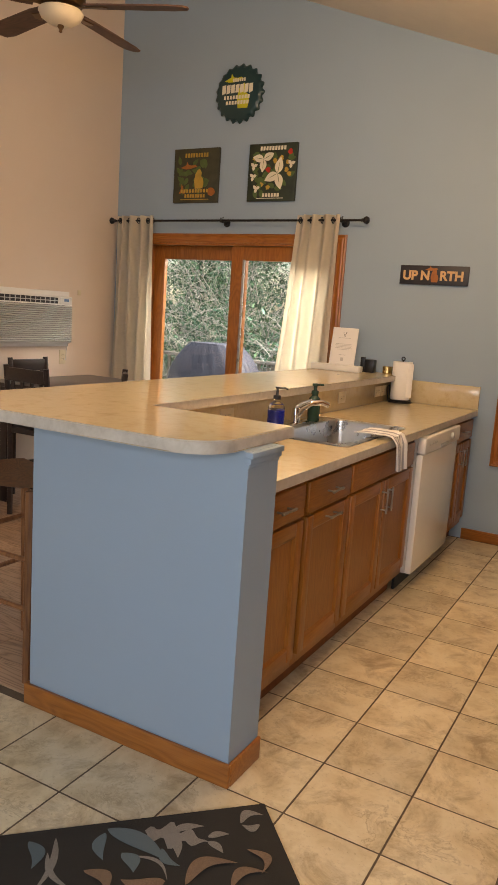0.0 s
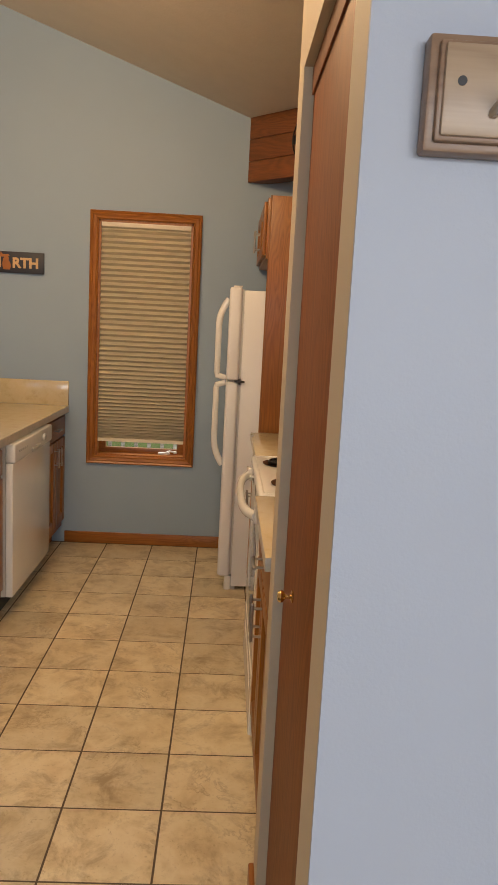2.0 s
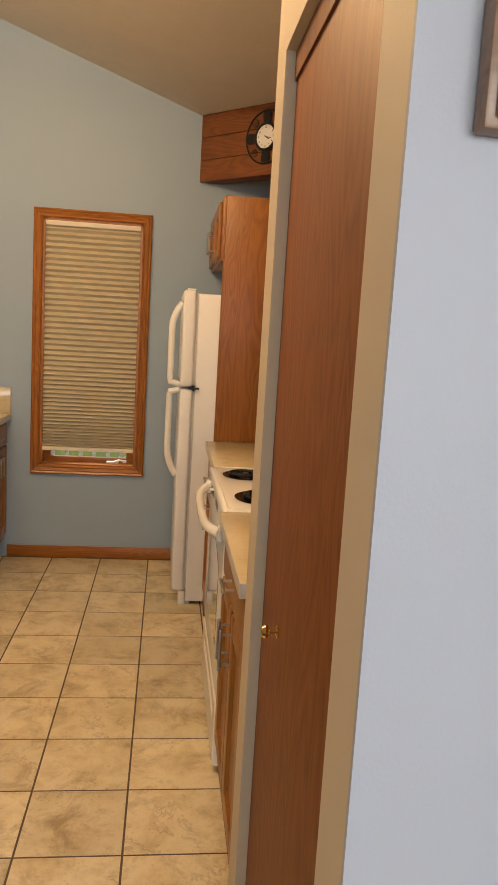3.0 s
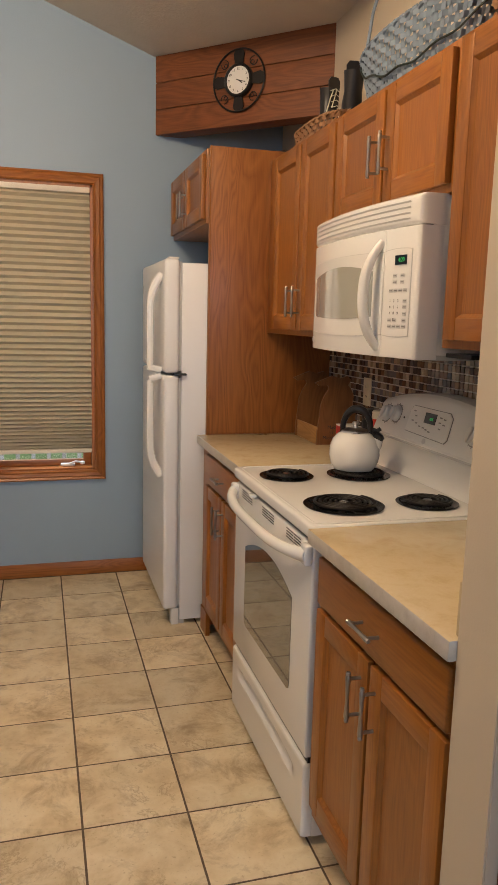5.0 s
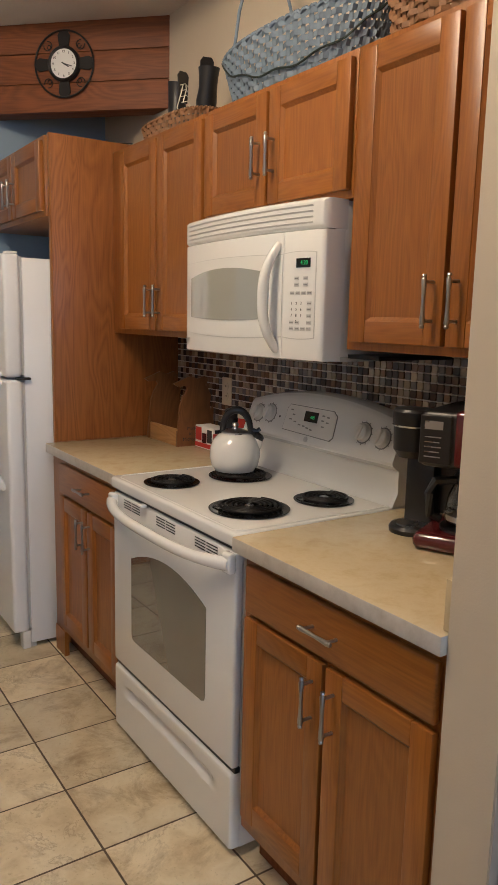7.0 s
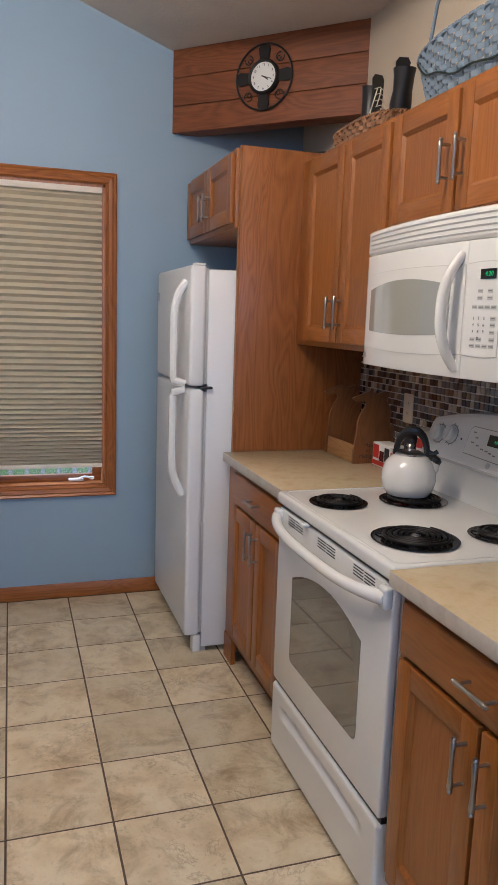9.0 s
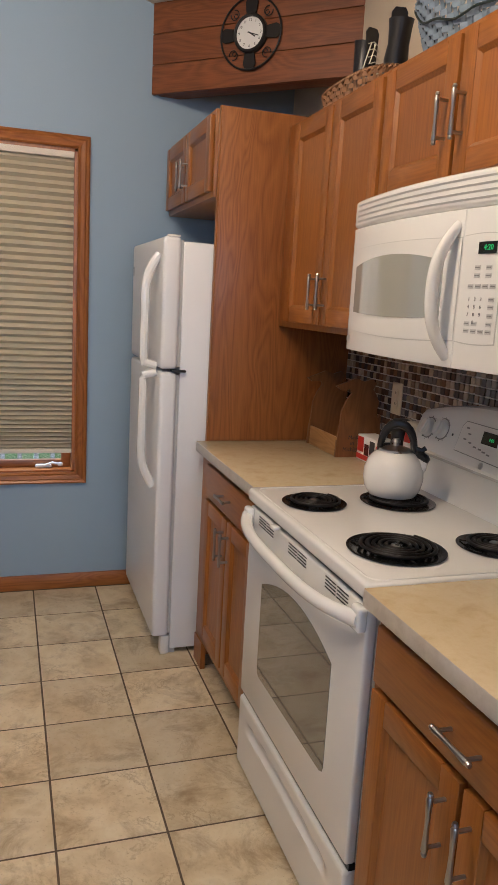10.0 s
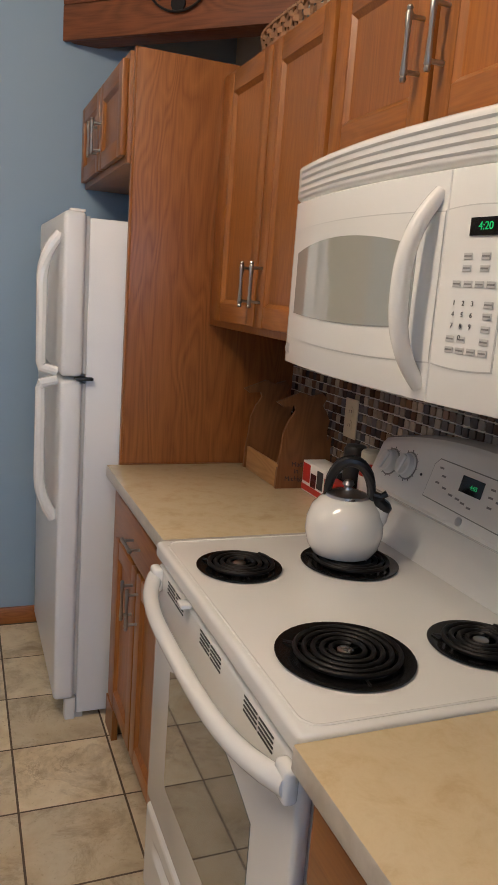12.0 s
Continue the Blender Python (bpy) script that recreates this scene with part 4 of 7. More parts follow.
# bowed handle running into the door at both ends
bm = bmesh.new()
hp, hr = [], []
for k in range(21):
    f = k / 20
    s = 2 * f - 1
    hp.append((0.336 - 0.050 * (1 - s ** 4) - 0.012, Y0 + 0.018 + (Y1 - Y0 - 0.036) * f, 0.862 - 0.012 * (1 - s * s)))
    hr.append(0.0165 + 0.003 * s ** 4)
tube(bm, hp, 0.016, 12, hr)
for yy in (Y0 + 0.027, Y1 - 0.027):
    box(bm, 0.312, 0.337, yy - 0.022, yy + 0.022, 0.834, 0.892, 0.009, 3)
part("handle", bm, M_WHITE, door)
for k, yc in enumerate((Y0 + 0.16, YC, Y1 - 0.16)):
    for dy in (-0.033, 0.033):
        for j in range(4):
            z = 0.855 + j * 0.0085
            part("vent_slot", B(0.3325, 0.3345, yc + dy - 0.029, yc + dy + 0.029, z, z + 0.0028), M_BLACK, door)
part("door_latch", B(0.312, 0.335, YC + 0.13, YC + 0.165, 0.894, 0.903, 0.003), M_WHITE, door)
part("door_seam", B(0.345, 0.363, Y0 + 0.008, Y1 - 0.008, 0.893, 0.906), M_BLACK, rg)
part("lower_seam", B(0.345, 0.363, Y0 + 0.008, Y1 - 0.008, 0.256, 0.272), M_BLACK, rg)
# storage drawer with a scooped grip
bm = bmesh.new()


def drawer_face(u, v):
    s = 2 * u - 1
    d = 0.0
    zc = 0.170 + 0.02 * (1 - s * s)
    e = (v - zc) / 0.022
    if abs(s) < 0.78 and abs(e) < 1:
        d = 0.016 * (1 - e * e) * min(1, (0.78 - abs(s)) / 0.12)
    edge = min(u, 1 - u) * (Y1 - Y0 - 0.012)
    r = 0.010 * max(0, 1 - edge / 0.010) ** 2 + 0.010 * max(0, 1 - (0.256 - v) / 0.010) ** 2
    return Vector((0.333 + d + r, Y0 + 0.006 + (Y1 - Y0 - 0.012) * u, v))


us = sorted(set(lin(0, 0.02, 4) + lin(0.02, 0.98, 40) + lin(0.98, 1, 4)))
g = sheet(bm, drawer_face, us, lin(0.028, 0.256, 42))
ring = [r[-1] for r in g] + [v for v in g[-1][-2::-1]] + [r[0] for r in g[-2::-1]] + [v for v in g[0][1:-1]]
bk = [bm.verts.new((0.362, v.co.y, v.co.z)) for v in ring]
for i in range(len(ring)):
    j = (i + 1) % len(ring)
    bm.faces.new((ring[i], ring[j], bk[j], bk[i]))
part("storage_drawer", bm, M_WHITE, rg)

# backguard: skirt rising from the cooktop, then a control panel that leans back, arched on top
bm = bmesh.new()


def guard(u, v):
    s = 2 * u - 1
    top = 1.198 + 0.052 * (1 - s * s)
    prof = [(0.0, 0.885, 0.9455), (0.25, 0.905, 0.985), (0.42, 0.905, 1.055), (0.47, 0.880, 1.072), (0.5, 0.876, 1.082), (0.9, 0.915, top - 0.018), (0.96, 0.928, top - 0.004), (1.0, 0.945, top)]
    for (a, x0, z0), (b, x1, z1) in zip(prof, prof[1:]):
        if a <= v <= b:
            t = (v - a) / (b - a)
            return Vector((x0 + (x1 - x0) * t, Y0 + 0.002 + (Y1 - Y0 - 0.004) * u, z0 + (z1 - z0) * t))


vs = [0, 0.12, 0.25, 0.34, 0.42, 0.445, 0.47, 0.485, 0.5, 0.6, 0.7, 0.8, 0.9, 0.93, 0.96, 0.98, 1.0]
g = sheet(bm, guard, lin(0, 1, 24), vs)
back = [[bm.verts.new((0.984, r[0].co.y, r[0].co.z)), bm.verts.new((0.984, r[-1].co.y, r[-1].co.z))] for r in g]
for i in range(len(g) - 1):
    bm.faces.new((g[i][-1], g[i + 1][-1], back[i + 1][1], back[i][1]))
    bm.faces.new((back[i][0], back[i][1], back[i + 1][1], back[i + 1][0]))
for i in (0, -1):
    bm.faces.new(g[i] + [back[i][1], back[i][0]])
gd = part("backguard", bm, M_WHITE, rg)


def on_guard(y, z):
    """The panel's frame: u to the viewer's right (-y), v up the lean, w out of it."""
    u = (y - Y0 - 0.002) / (Y1 - Y0 - 0.004)
    top = 1.198 + 0.052 * (1 - (2 * u - 1) ** 2)
    t = (z - 1.082) / (top - 0.018 - 1.082)
    x = 0.876 + 0.039 * t
    up = Vector((0.039, 0, top - 0.018 - 1.082)).normalized()
    w = Vector((-up.z, 0, up.x))
    r = Vector((0, -1, 0))
    return Matrix(((r.x, up.x, w.x, x), (r.y, up.y, w.y, y), (r.z, up.z, w.z, z), (0, 0, 0, 1)))


for y, z in ((3.222, 1.148), (3.146, 1.156), (2.640, 1.152), (2.556, 1.146)):
    m = on_guard(y, z)
    k = part("knob", lathe(bmesh.new(), [(0.031, 0), (0.031, 0.003), (0.0285, 0.006), (0.027, 0.018), (0.024, 0.0205), (0.0, 0.0205)], m, 28), M_WPLAST, gd)
    bm = bmesh.new()
    box(bm, -0.007, 0.007, -0.0245, 0.0245, 0.019, 0.027, 0.004, 3)
    bmesh.ops.transform(bm, matrix=m @ pose(0, 0, 0, 0, 0, -18), verts=bm.verts)
    part("grip", bm, M_WPLAST, k)
    part("dial_ring", lathe(bmesh.new(), [(0.0350, 0.0002), (0.0350, 0.0012), (0.031, 0.0014)], m, 28), M_DGPLAST, k)
    bm = bmesh.new()
    for a in range(0, 360, 30):
        box(bm, -0.0006, 0.0006, -0.002, 0.002, 0.0, 0.0012)
        bmesh.ops.transform(bm, matrix=m @ pose(0, 0, 0, 0, 0, a) @ pose(0, 0.0375, 0), verts=bm.verts[-8:])
    part("dial_marks", bm, M_INK, k)
m = on_guard(2.915, 1.155)
bm = bmesh.new()
prism(bm, [(-0.135, -0.045), (0.125, -0.052), (0.14, -0.04), (0.14, 0.03), (0.12, 0.045), (-0.115, 0.045), (-0.128, 0.03)], m, 0.003)
cp = part("control_panel", bm, M_WPLAST, gd)
part("panel_line", prism(bmesh.new(), [(-0.138, -0.0475), (0.127, -0.0548), (0.1428, -0.042), (0.1428, 0.0315), (0.121, 0.0475), (-0.117, 0.0475), (-0.131, 0.0315)], m, 0.0014), M_DGPLAST, cp)
bm = bmesh.new()
box(bm, -0.036, 0.036, -0.018, 0.018, 0.003, 0.0042)
bmesh.ops.transform(bm, matrix=m @ pose(0.012, 0.014, 0), verts=bm.verts)
dsp = part("display", bm, M_DISPLAY, cp)
letters("4:05", 0.014, m @ pose(0.020, 0.012, 0.0046), M_GREEN, dsp, 0.0003, "digits", "green clock digits")
for a, b in ((-0.10, 0.028), (-0.085, 0.012), (-0.10, -0.006), (-0.072, -0.012), (-0.045, -0.02), (-0.02, -0.022), (0.0, -0.026), (0.022, -0.03), (0.075, 0.025), (0.10, 0.022), (0.075, 0.008), (0.10, 0.004), (0.08, -0.012)):
    part("button_mark", bent(B(a - 0.007, a + 0.007, b - 0.0022, b + 0.0022, 0.003, 0.0036), m), M_DGPLAST, cp)
part("badge", lathe(bmesh.new(), [(0.010, 0), (0.010, 0.002), (0.0, 0.002)], on_guard(2.91, 1.092), 20), M_STEEL, gd, "small round grey badge")
part("indicator", lathe(bmesh.new(), [(0.004, 0), (0.003, 0.002), (0.0, 0.002)], on_guard(3.085, 1.150), 10), M_INK, gd)


def burner(x, y, r, coils):
    b = part("burner", lathe(bmesh.new(), [(r * 0.45, -0.001), (r * 0.80, 0.0005), (r * 0.93, 0.004), (r, 0.0042), (r, 0.0022), (r * 0.9, -0.004)], pose(x, y, 0.9475), 40), M_PAN, rg)
    pts = []
    n = 34 * coils
    for i in range(n):
        f = i / (n - 1)
        rr = 0.020 + (r * 0.80 - 0.020) * f
        a = 2 * math.pi * coils * f + 0.6
        pts.append((x + rr * math.cos(a), y + rr * math.sin(a), 0.9585))
    part("coil", tube(bmesh.new(), pts, 0.0047, 8), M_COIL, b)
    bm = bmesh.new()
    for a in (0.4, 2.5, 4.6):
        tube(bm, [(x + 0.016 * math.cos(a), y + 0.016 * math.sin(a), 0.9525), (x + r * 0.9 * math.cos(a), y + r * 0.9 * math.sin(a), 0.9525)], 0.0022, 5)
    part("support", bm, M_COIL, b)
    part("hub", lathe(bmesh.new(), [(0.014, 0), (0.014, 0.010), (0.010, 0.012), (0, 0.012)], pose(x, y, 0.949), 16), M_STEEL, b)


burner(0.462, 3.096, 0.094, 4)
burner(0.724, 3.078, 0.112, 5)
burner(0.500, 2.682, 0.120, 5)
burner(0.762, 2.660, 0.094, 4)

# over-the-range microwave
MY0, MY1, MZ0, MZ1 = 2.503, 3.262, 1.386, 1.816
mw = thing("microwave", (0.8, (MY0 + MY1) / 2, MZ0), "white over-the-range microwave with bowed front", "microwave")
part("case", B(0.640, 0.985, MY0 + 0.003, MY1 - 0.002, MZ0 + 0.012, MZ1 - 0.002, 0.003), M_WPLAST, mw)
part("case_seam", B(0.6365, 0.6395, MY0 + 0.006, MY1 - 0.006, MZ0 + 0.014, MZ1 - 0.004), M_DGPLAST, mw)
part("underside", B(0.66, 0.98, MY0 + 0.01, MY1 - 0.01, MZ0 - 0.002, MZ0 + 0.011), M_GPLAST, mw)


def mwx(y):
    s = (2 * (y - MY0) / (MY1 - MY0) - 1)
    e = max(0.0, min(y - MY0, MY1 - y))
    end = 0.012 * (1 - math.sqrt(1 - (1 - e / 0.012) ** 2)) if e < 0.012 else 0.0
    return 0.600 - 0.036 * (1 - s * s) + end


def mw_shell(name, y0, y1, z0, z1, d, material, parent, round_=0.010, thick=0.055):
    """A piece of the bowed front, rounded at its edges, standing d proud."""
    bm = bmesh.new()

    def f(u, v):
        y, z = y0 + (y1 - y0) * u, z0 + (z1 - z0) * v
        e = min(y - y0, y1 - y, z - z0, z1 - z)
        return Vector((mwx(y) - d + round_ * max(0, 1 - e / round_) ** 2, y, z))
    w, hh = y1 - y0, z1 - z0
    a, b = min(0.4, round_ / w), min(0.4, round_ / hh)
    us = lin(0, a, 4)[:-1] + lin(a, 1 - a, 48)[:-1] + lin(1 - a, 1, 4)
    vs = lin(0, b, 3)[:-1] + lin(b, 1 - b, 4)[:-1] + lin(1 - b, 1, 3)
    g = sheet(bm, f, us, vs)
    ring = [r[-1] for r in g] + [v for v in g[-1][-2::-1]] + [r[0] for r in g[-2::-1]] + [v for v in g[0][1:-1]]
    bk = [bm.verts.new((v.co.x + thick, v.co.y, v.co.z)) for v in ring]
    for i in range(len(ring)):
        j = (i + 1) % len(ring)
        bm.faces.new((ring[i], ring[j], bk[j], bk[i]))
    return part(name, bm, material, parent)


grille = mw_shell("grille", MY0, MY1, 1.738, MZ1, 0.0, M_WHITE, mw)
# raised grey strips colour in the dark, shaded grooves of the grille
for i in range(4):
    z = 1.752 + i * 0.0145
    bm = bmesh.new()
    ya, yb = 2.545, 3.225
    g = sheet(bm, lambda u, v: Vector((mwx(ya + (yb - ya) * u) - 0.0006 - 0.002 * v, ya + (yb - ya) * u, z + 0.0046 * v)), lin(0, 1, 20), [0, 1])
    top = [bm.verts.new((r[1].co.x + 0.003, r[1].co.y, r[1].co.z + 0.001)) for r in g]
    for k in range(20):
        bm.faces.new((g[k][1], g[k + 1][1], top[k + 1], top[k]))
    part("louvre", bm, M_GPLAST, grille)
mdoor = mw_shell("door", 2.6535, MY1, MZ0, 1.735, 0.0, M_WHITE, mw, 0.002)
mctl = mw_shell("control_panel", MY0, 2.6528, MZ0, 1.735, 0.0, M_WHITE, mw, 0.002)
# pale inset round the window, the window itself with an arched head
iy0, iy1 = 2.665, 3.238


def curved_plate(name, outline, d, material, parent, label=""):
    """A thin plate with a (y, z) outline that follows the bowed front."""
    bm = bmesh.new()
    lo = [bm.verts.new((mwx(y) - d + 0.004, y, z)) for y, z in outline]
    hi = [bm.verts.new((mwx(y) - d, y, z)) for y, z in outline]
    n = len(outline)
    for i in range(n):
        bm.faces.new((lo[i], lo[(i + 1) % n], hi[(i + 1) % n], hi[i]))
    # bridge bottom row to top row, so that the plate keeps the bow
    half = n // 2
    for i in range(half - 1):
        bm.faces.new((hi[i], hi[i + 1], hi[n - 2 - i], hi[n - 1 - i]))
    return part(name, bm, material, parent, label)


def arched(y0, y1, z0, z1, rise, sag, n=16):
    lo = [(y0 + (y1 - y0) * i / n, z0 - sag * (1 - (2 * i / n - 1) ** 2)) for i in range(n + 1)]
    hi = [(y1 - (y1 - y0) * i / n, z1 - rise + rise * (1 - (2 * i / n - 1) ** 2)) for i in range(n + 1)]
    return lo + hi


# grey rim coloured in for the shaded groove round the inset
curved_plate("inset_line", arched(2.6555, 3.236, 1.4465, 1.6815, 0.006, 0.010), 0.0009, M_GPLAST, mdoor)
curved_plate("window_inset", arched(2.6555, 3.233, 1.4490, 1.6795, 0.006, 0.010), 0.0016, M_WHITE, mdoor)
curved_plate("window", arched(2.712, 3.196, 1.498, 1.650, 0.024, 0.008), 0.0032, M_SCREEN, mdoor, "grey reflective microwave window")
bm = bmesh.new()
hp, hr = [], []
for k in range(25):
    f = k / 24
    s = 2 * f - 1
    hp.append((mwx(2.676) + 0.004 - 0.050 * (1 - abs(s) ** 2.6), 2.676 + 0.008 * (1 - s * s), 1.408 + 0.296 * f))
    hr.append(0.0125 + 0.003 * (1 - s * s))
tube(bm, hp, 0.014, 12, hr)
part("handle", bm, M_WHITE, mdoor, "white bowed handle")
part("badge", lathe(bmesh.new(), [(0.0115, 0), (0.0115, 0.002), (0, 0.0022)], Matrix.Translation((mwx(3.228), 3.228, 1.418)) @ Euler((0, radians(-90), 0)).to_matrix().to_4x4(), 20), M_STEEL, mdoor, "small round grey badge")
# same grey rim for the groove's shade round the keypad
curved_plate("keypad_line", arched(2.528, 2.650, 1.4465, 1.6815, 0.004, 0.004), 0.0009, M_GPLAST, mctl)
curved_plate("keypad", arched(2.5305, 2.650, 1.4490, 1.6795, 0.004, 0.004), 0.0016, M_WHITE, mctl)
tilt = math.atan2(mwx(2.64) - mwx(2.53), 0.11)
mm = Matrix.Translation((mwx(2.577) - 0.0022, 2.577, 1.562)) @ Euler((0, 0, -tilt)).to_matrix().to_4x4() @ facing_x(0, 0, 0, -1)
bm = B(-0.022, 0.030, 0.075, 0.100, 0, 0.0018)
bmesh.ops.transform(bm, matrix=mm, verts=bm.verts)
dsp = part("display", bm, M_DISPLAY, mctl)
letters("4:20", 0.016, mm @ pose(0.008, 0.0875, 0.0024), M_GREEN, dsp, 0.0003, "digits", "green clock digits")
for a, b in ((-0.020, 0.045), (0.014, 0.045), (-0.020, 0.026), (0.014, 0.026), (-0.036, 0.001), (-0.014, 0.001), (0.008, 0.001), (0.030, 0.001), (0.030, -0.030), (0.030, -0.048), (0.030, -0.068), (0.030, -0.088), (-0.036, -0.088), (-0.014, -0.088),
             (-0.036, -0.106), (-0.014, -0.106), (0.008, -0.106), (0.030, -0.106)):
    b = b * 0.90 + 0.006
    bm = B(a - 0.0085, a + 0.0085, b - 0.0048, b + 0.0048, 0, 0.0012, 0.0005, 1)
    key = part("button", bent(bm, mm), M_GPLAST, mctl)
    part("key_label", bent(B(a - 0.0068, a + 0.0068, b - 0.0012, b + 0.0012, 0.0011, 0.0015), mm), M_DGPLAST, key)
for i, ch in enumerate("1234567890"):
    letters(ch, 0.0105, mm @ pose((-0.036, -0.018, 0.0)[i % 3] if i < 9 else -0.018, -0.021 - 0.0165 * (i // 3) if i < 9 else -0.0705, 0.0012), M_INK, mctl, 0.0003, "key_digit")
part("hood_lip", B(0.70, 0.985, MY0 - 0.12, MY0 + 0.003, 1.394, 1.405), M_BLACK, mw)

# refrigerator
FY0, FY1 = 4.092, 4.800
fr = thing("refrigerator", (0.6, (FY0 + FY1) / 2, 0), "white top-freezer refrigerator with curved handles", "refrigerator")
part("case", B(0.276, 0.985, FY0, FY1, 0.022, 1.726, 0.006), M_PEBBLE, fr)
for nm, z0, z1 in (("freezer_door", 1.228, 1.742), ("fridge_door", 0.085, 1.217)):
    d = part(nm, B(0.194, 0.264, FY0 - 0.012, FY1 + 0.018, z0, z1, 0.016, 4), M_PEBBLE, fr)
    part("gasket", B(0.264, 0.276, FY0 + 0.004, FY1, z0 + 0.01, z1 - 0.012), M_GPLAST, d)
    za, zb_ = (1.236, 1.675) if nm == "freezer_door" else (1.210, 0.735)
    pts, rad = [], []
    for k in range(33):
        f = k / 32
        out_ = 0.052 * min(1, f * 40) if f < 0.15 else 0.052 * (1 - max(0, (f - 0.66) / 0.34) ** 2.2)
        pts.append((0.192 - out_, FY0 + 0.066, za + (zb_ - za) * f))
        rad.append(0.0165 + 0.003 * f)
    part("handle", tube(bmesh.new(), pts, 0.014, 10, rad), M_WHITE, d, "white curved handle")
part("centre_hinge", B(0.240, 0.298, FY0 - 0.020, FY0 + 0.02, 1.2175, 1.2275, 0.003), M_BLACK, fr, "black middle hinge")
part("top_hinge", B(0.215, 0.262, FY0 + 0.004, FY0 + 0.05, 1.7425, 1.750, 0.002), M_WPLAST, fr)
part("badge", B(0.1925, 0.195, FY1 - 0.03, FY1 - 0.005, 1.60, 1.64), M_STEEL, fr)
part("kick_grille", B(0.272, 0.30, FY0 + 0.01, FY1 - 0.01, 0.0, 0.08), M_GPLAST, fr)
part("front_foot", B(0.235, 0.272, FY0 - 0.003, FY0 + 0.045, 0.0, 0.085, 0.006), M_WPLAST, fr)

# dishwasher
dw = thing("dishwasher", (-1.14, 3.945, 0), "white built-in dishwasher under the counter", "dishwasher")
part("tub", B(-1.45, -0.875, 3.560, 4.335, 0.11, 0.903), M_GPLAST, dw)
dd = part("door", B(-0.8745, -0.838, 3.562, 4.332, 0.108, 0.800, 0.006, 3), M_WHITE, dw)
cpn = part("control_panel", B(-0.8745, -0.826, 3.562, 4.332, 0.802, 0.898, 0.010, 3), M_WPLAST, dw)
part("latch", B(-0.827, -0.818, 3.87, 4.03, 0.808, 0.832, 0.006, 2), M_GPLAST, cpn)
for k in range(5):
    part("button", B(-0.827, -0.8235, 3.63 + 0.035 * k, 3.65 + 0.035 * k, 0.848, 0.860, 0.001, 1), M_GPLAST, cpn)
part("dial", lathe(bmesh.new(), [(0.020, 0), (0.017, 0.014), (0, 0.015)], Matrix.Translation((-0.826, 4.12, 0.852)) @ Euler((0, radians(90), 0)).to_matrix().to_4x4(), 20), M_GPLAST, cpn)
part("toe_panel", B(-0.94, -0.925, 3.562, 4.332, 0.0, 0.107), M_BLACK, dw)

# sink
sk = thing("kitchen_sink", (-1.18, 3.06, 0.76), "stainless steel drop-in kitchen sink", "sink")
bm = bmesh.new()


def rrect(x0, x1, y0, y1, r, z, n=6):
    pts = []
    for cx, cy, a0 in ((x1 - r, y1 - r, 0), (x0 + r, y1 - r, 90), (x0 + r, y0 + r, 180), (x1 - r, y0 + r, 270)):
        for k in range(n):
            a = radians(a0 + 90 * k / (n - 1))
            pts.append((cx + r * math.cos(a), cy + r * math.sin(a), z))
    return pts


loops = [rrect(SX0 - 0.02, SX1 + 0.02, SY0 - 0.02, SY1 + 0.02, 0.03, 0.9456), rrect(SX0 - 0.018, SX1 + 0.018, SY0 - 0.018, SY1 + 0.018, 0.03, 0.951), rrect(SX0 + 0.085, SX1 - 0.012, SY0 + 0.012, SY1 - 0.012, 0.05, 0.951),
         rrect(SX0 + 0.09, SX1 - 0.017, SY0 + 0.017, SY1 - 0.017, 0.05, 0.945), rrect(SX0 + 0.10, SX1 - 0.027, SY0 + 0.027, SY1 - 0.027, 0.05, 0.79), rrect(SX0 + 0.13, SX1 - 0.057, SY0 + 0.057, SY1 - 0.057, 0.05, 0.765)]
rings = [[bm.verts.new(p) for p in l] for l in loops]
for a, b in zip(rings, rings[1:]):
    for i in range(len(a)):
        j = (i + 1) % len(a)
        bm.faces.new((a[i], a[j], b[j], b[i]))
bm.faces.new(rings[-1])
part("basin", bm, M_STEEL, sk)
part("drain", lathe(bmesh.new(), [(0.05, 0), (0.05, 0.003), (0.035, 0.001), (0, 0.001)], pose(-1.16, 3.06, 0.766), 24), M_CHROME, sk)
fc = thing("faucet", (-1.395, 3.06, 0.952), "chrome single-lever kitchen faucet", "faucet")
part("deck_plate", B(-1.425, -1.365, 2.96, 3.16, 0.9515, 0.961, 0.005, 2), M_CHROME, fc)
part("body", lathe(bmesh.new(), [(0.024, 0), (0.023, 0.03), (0.020, 0.065), (0.018, 0.075), (0, 0.078)], pose(-1.395, 3.06, 0.961), 20), M_CHROME, fc)
part("spout", tube(bmesh.new(), [(-1.395, 3.06, 0.985), (-1.375, 3.085, 1.03), (-1.34, 3.12, 1.062), (-1.295, 3.16, 1.07), (-1.265, 3.185, 1.055)], 0.012, 12, [0.019, 0.018, 0.016, 0.015, 0.015]), M_CHROME, fc)
part("lever", tube(bmesh.new(), [(-1.395, 3.06, 1.035), (-1.37, 3.075, 1.062), (-1.325, 3.10, 1.085)], 0.008, 10, [0.014, 0.009, 0.006]), M_CHROME, fc)


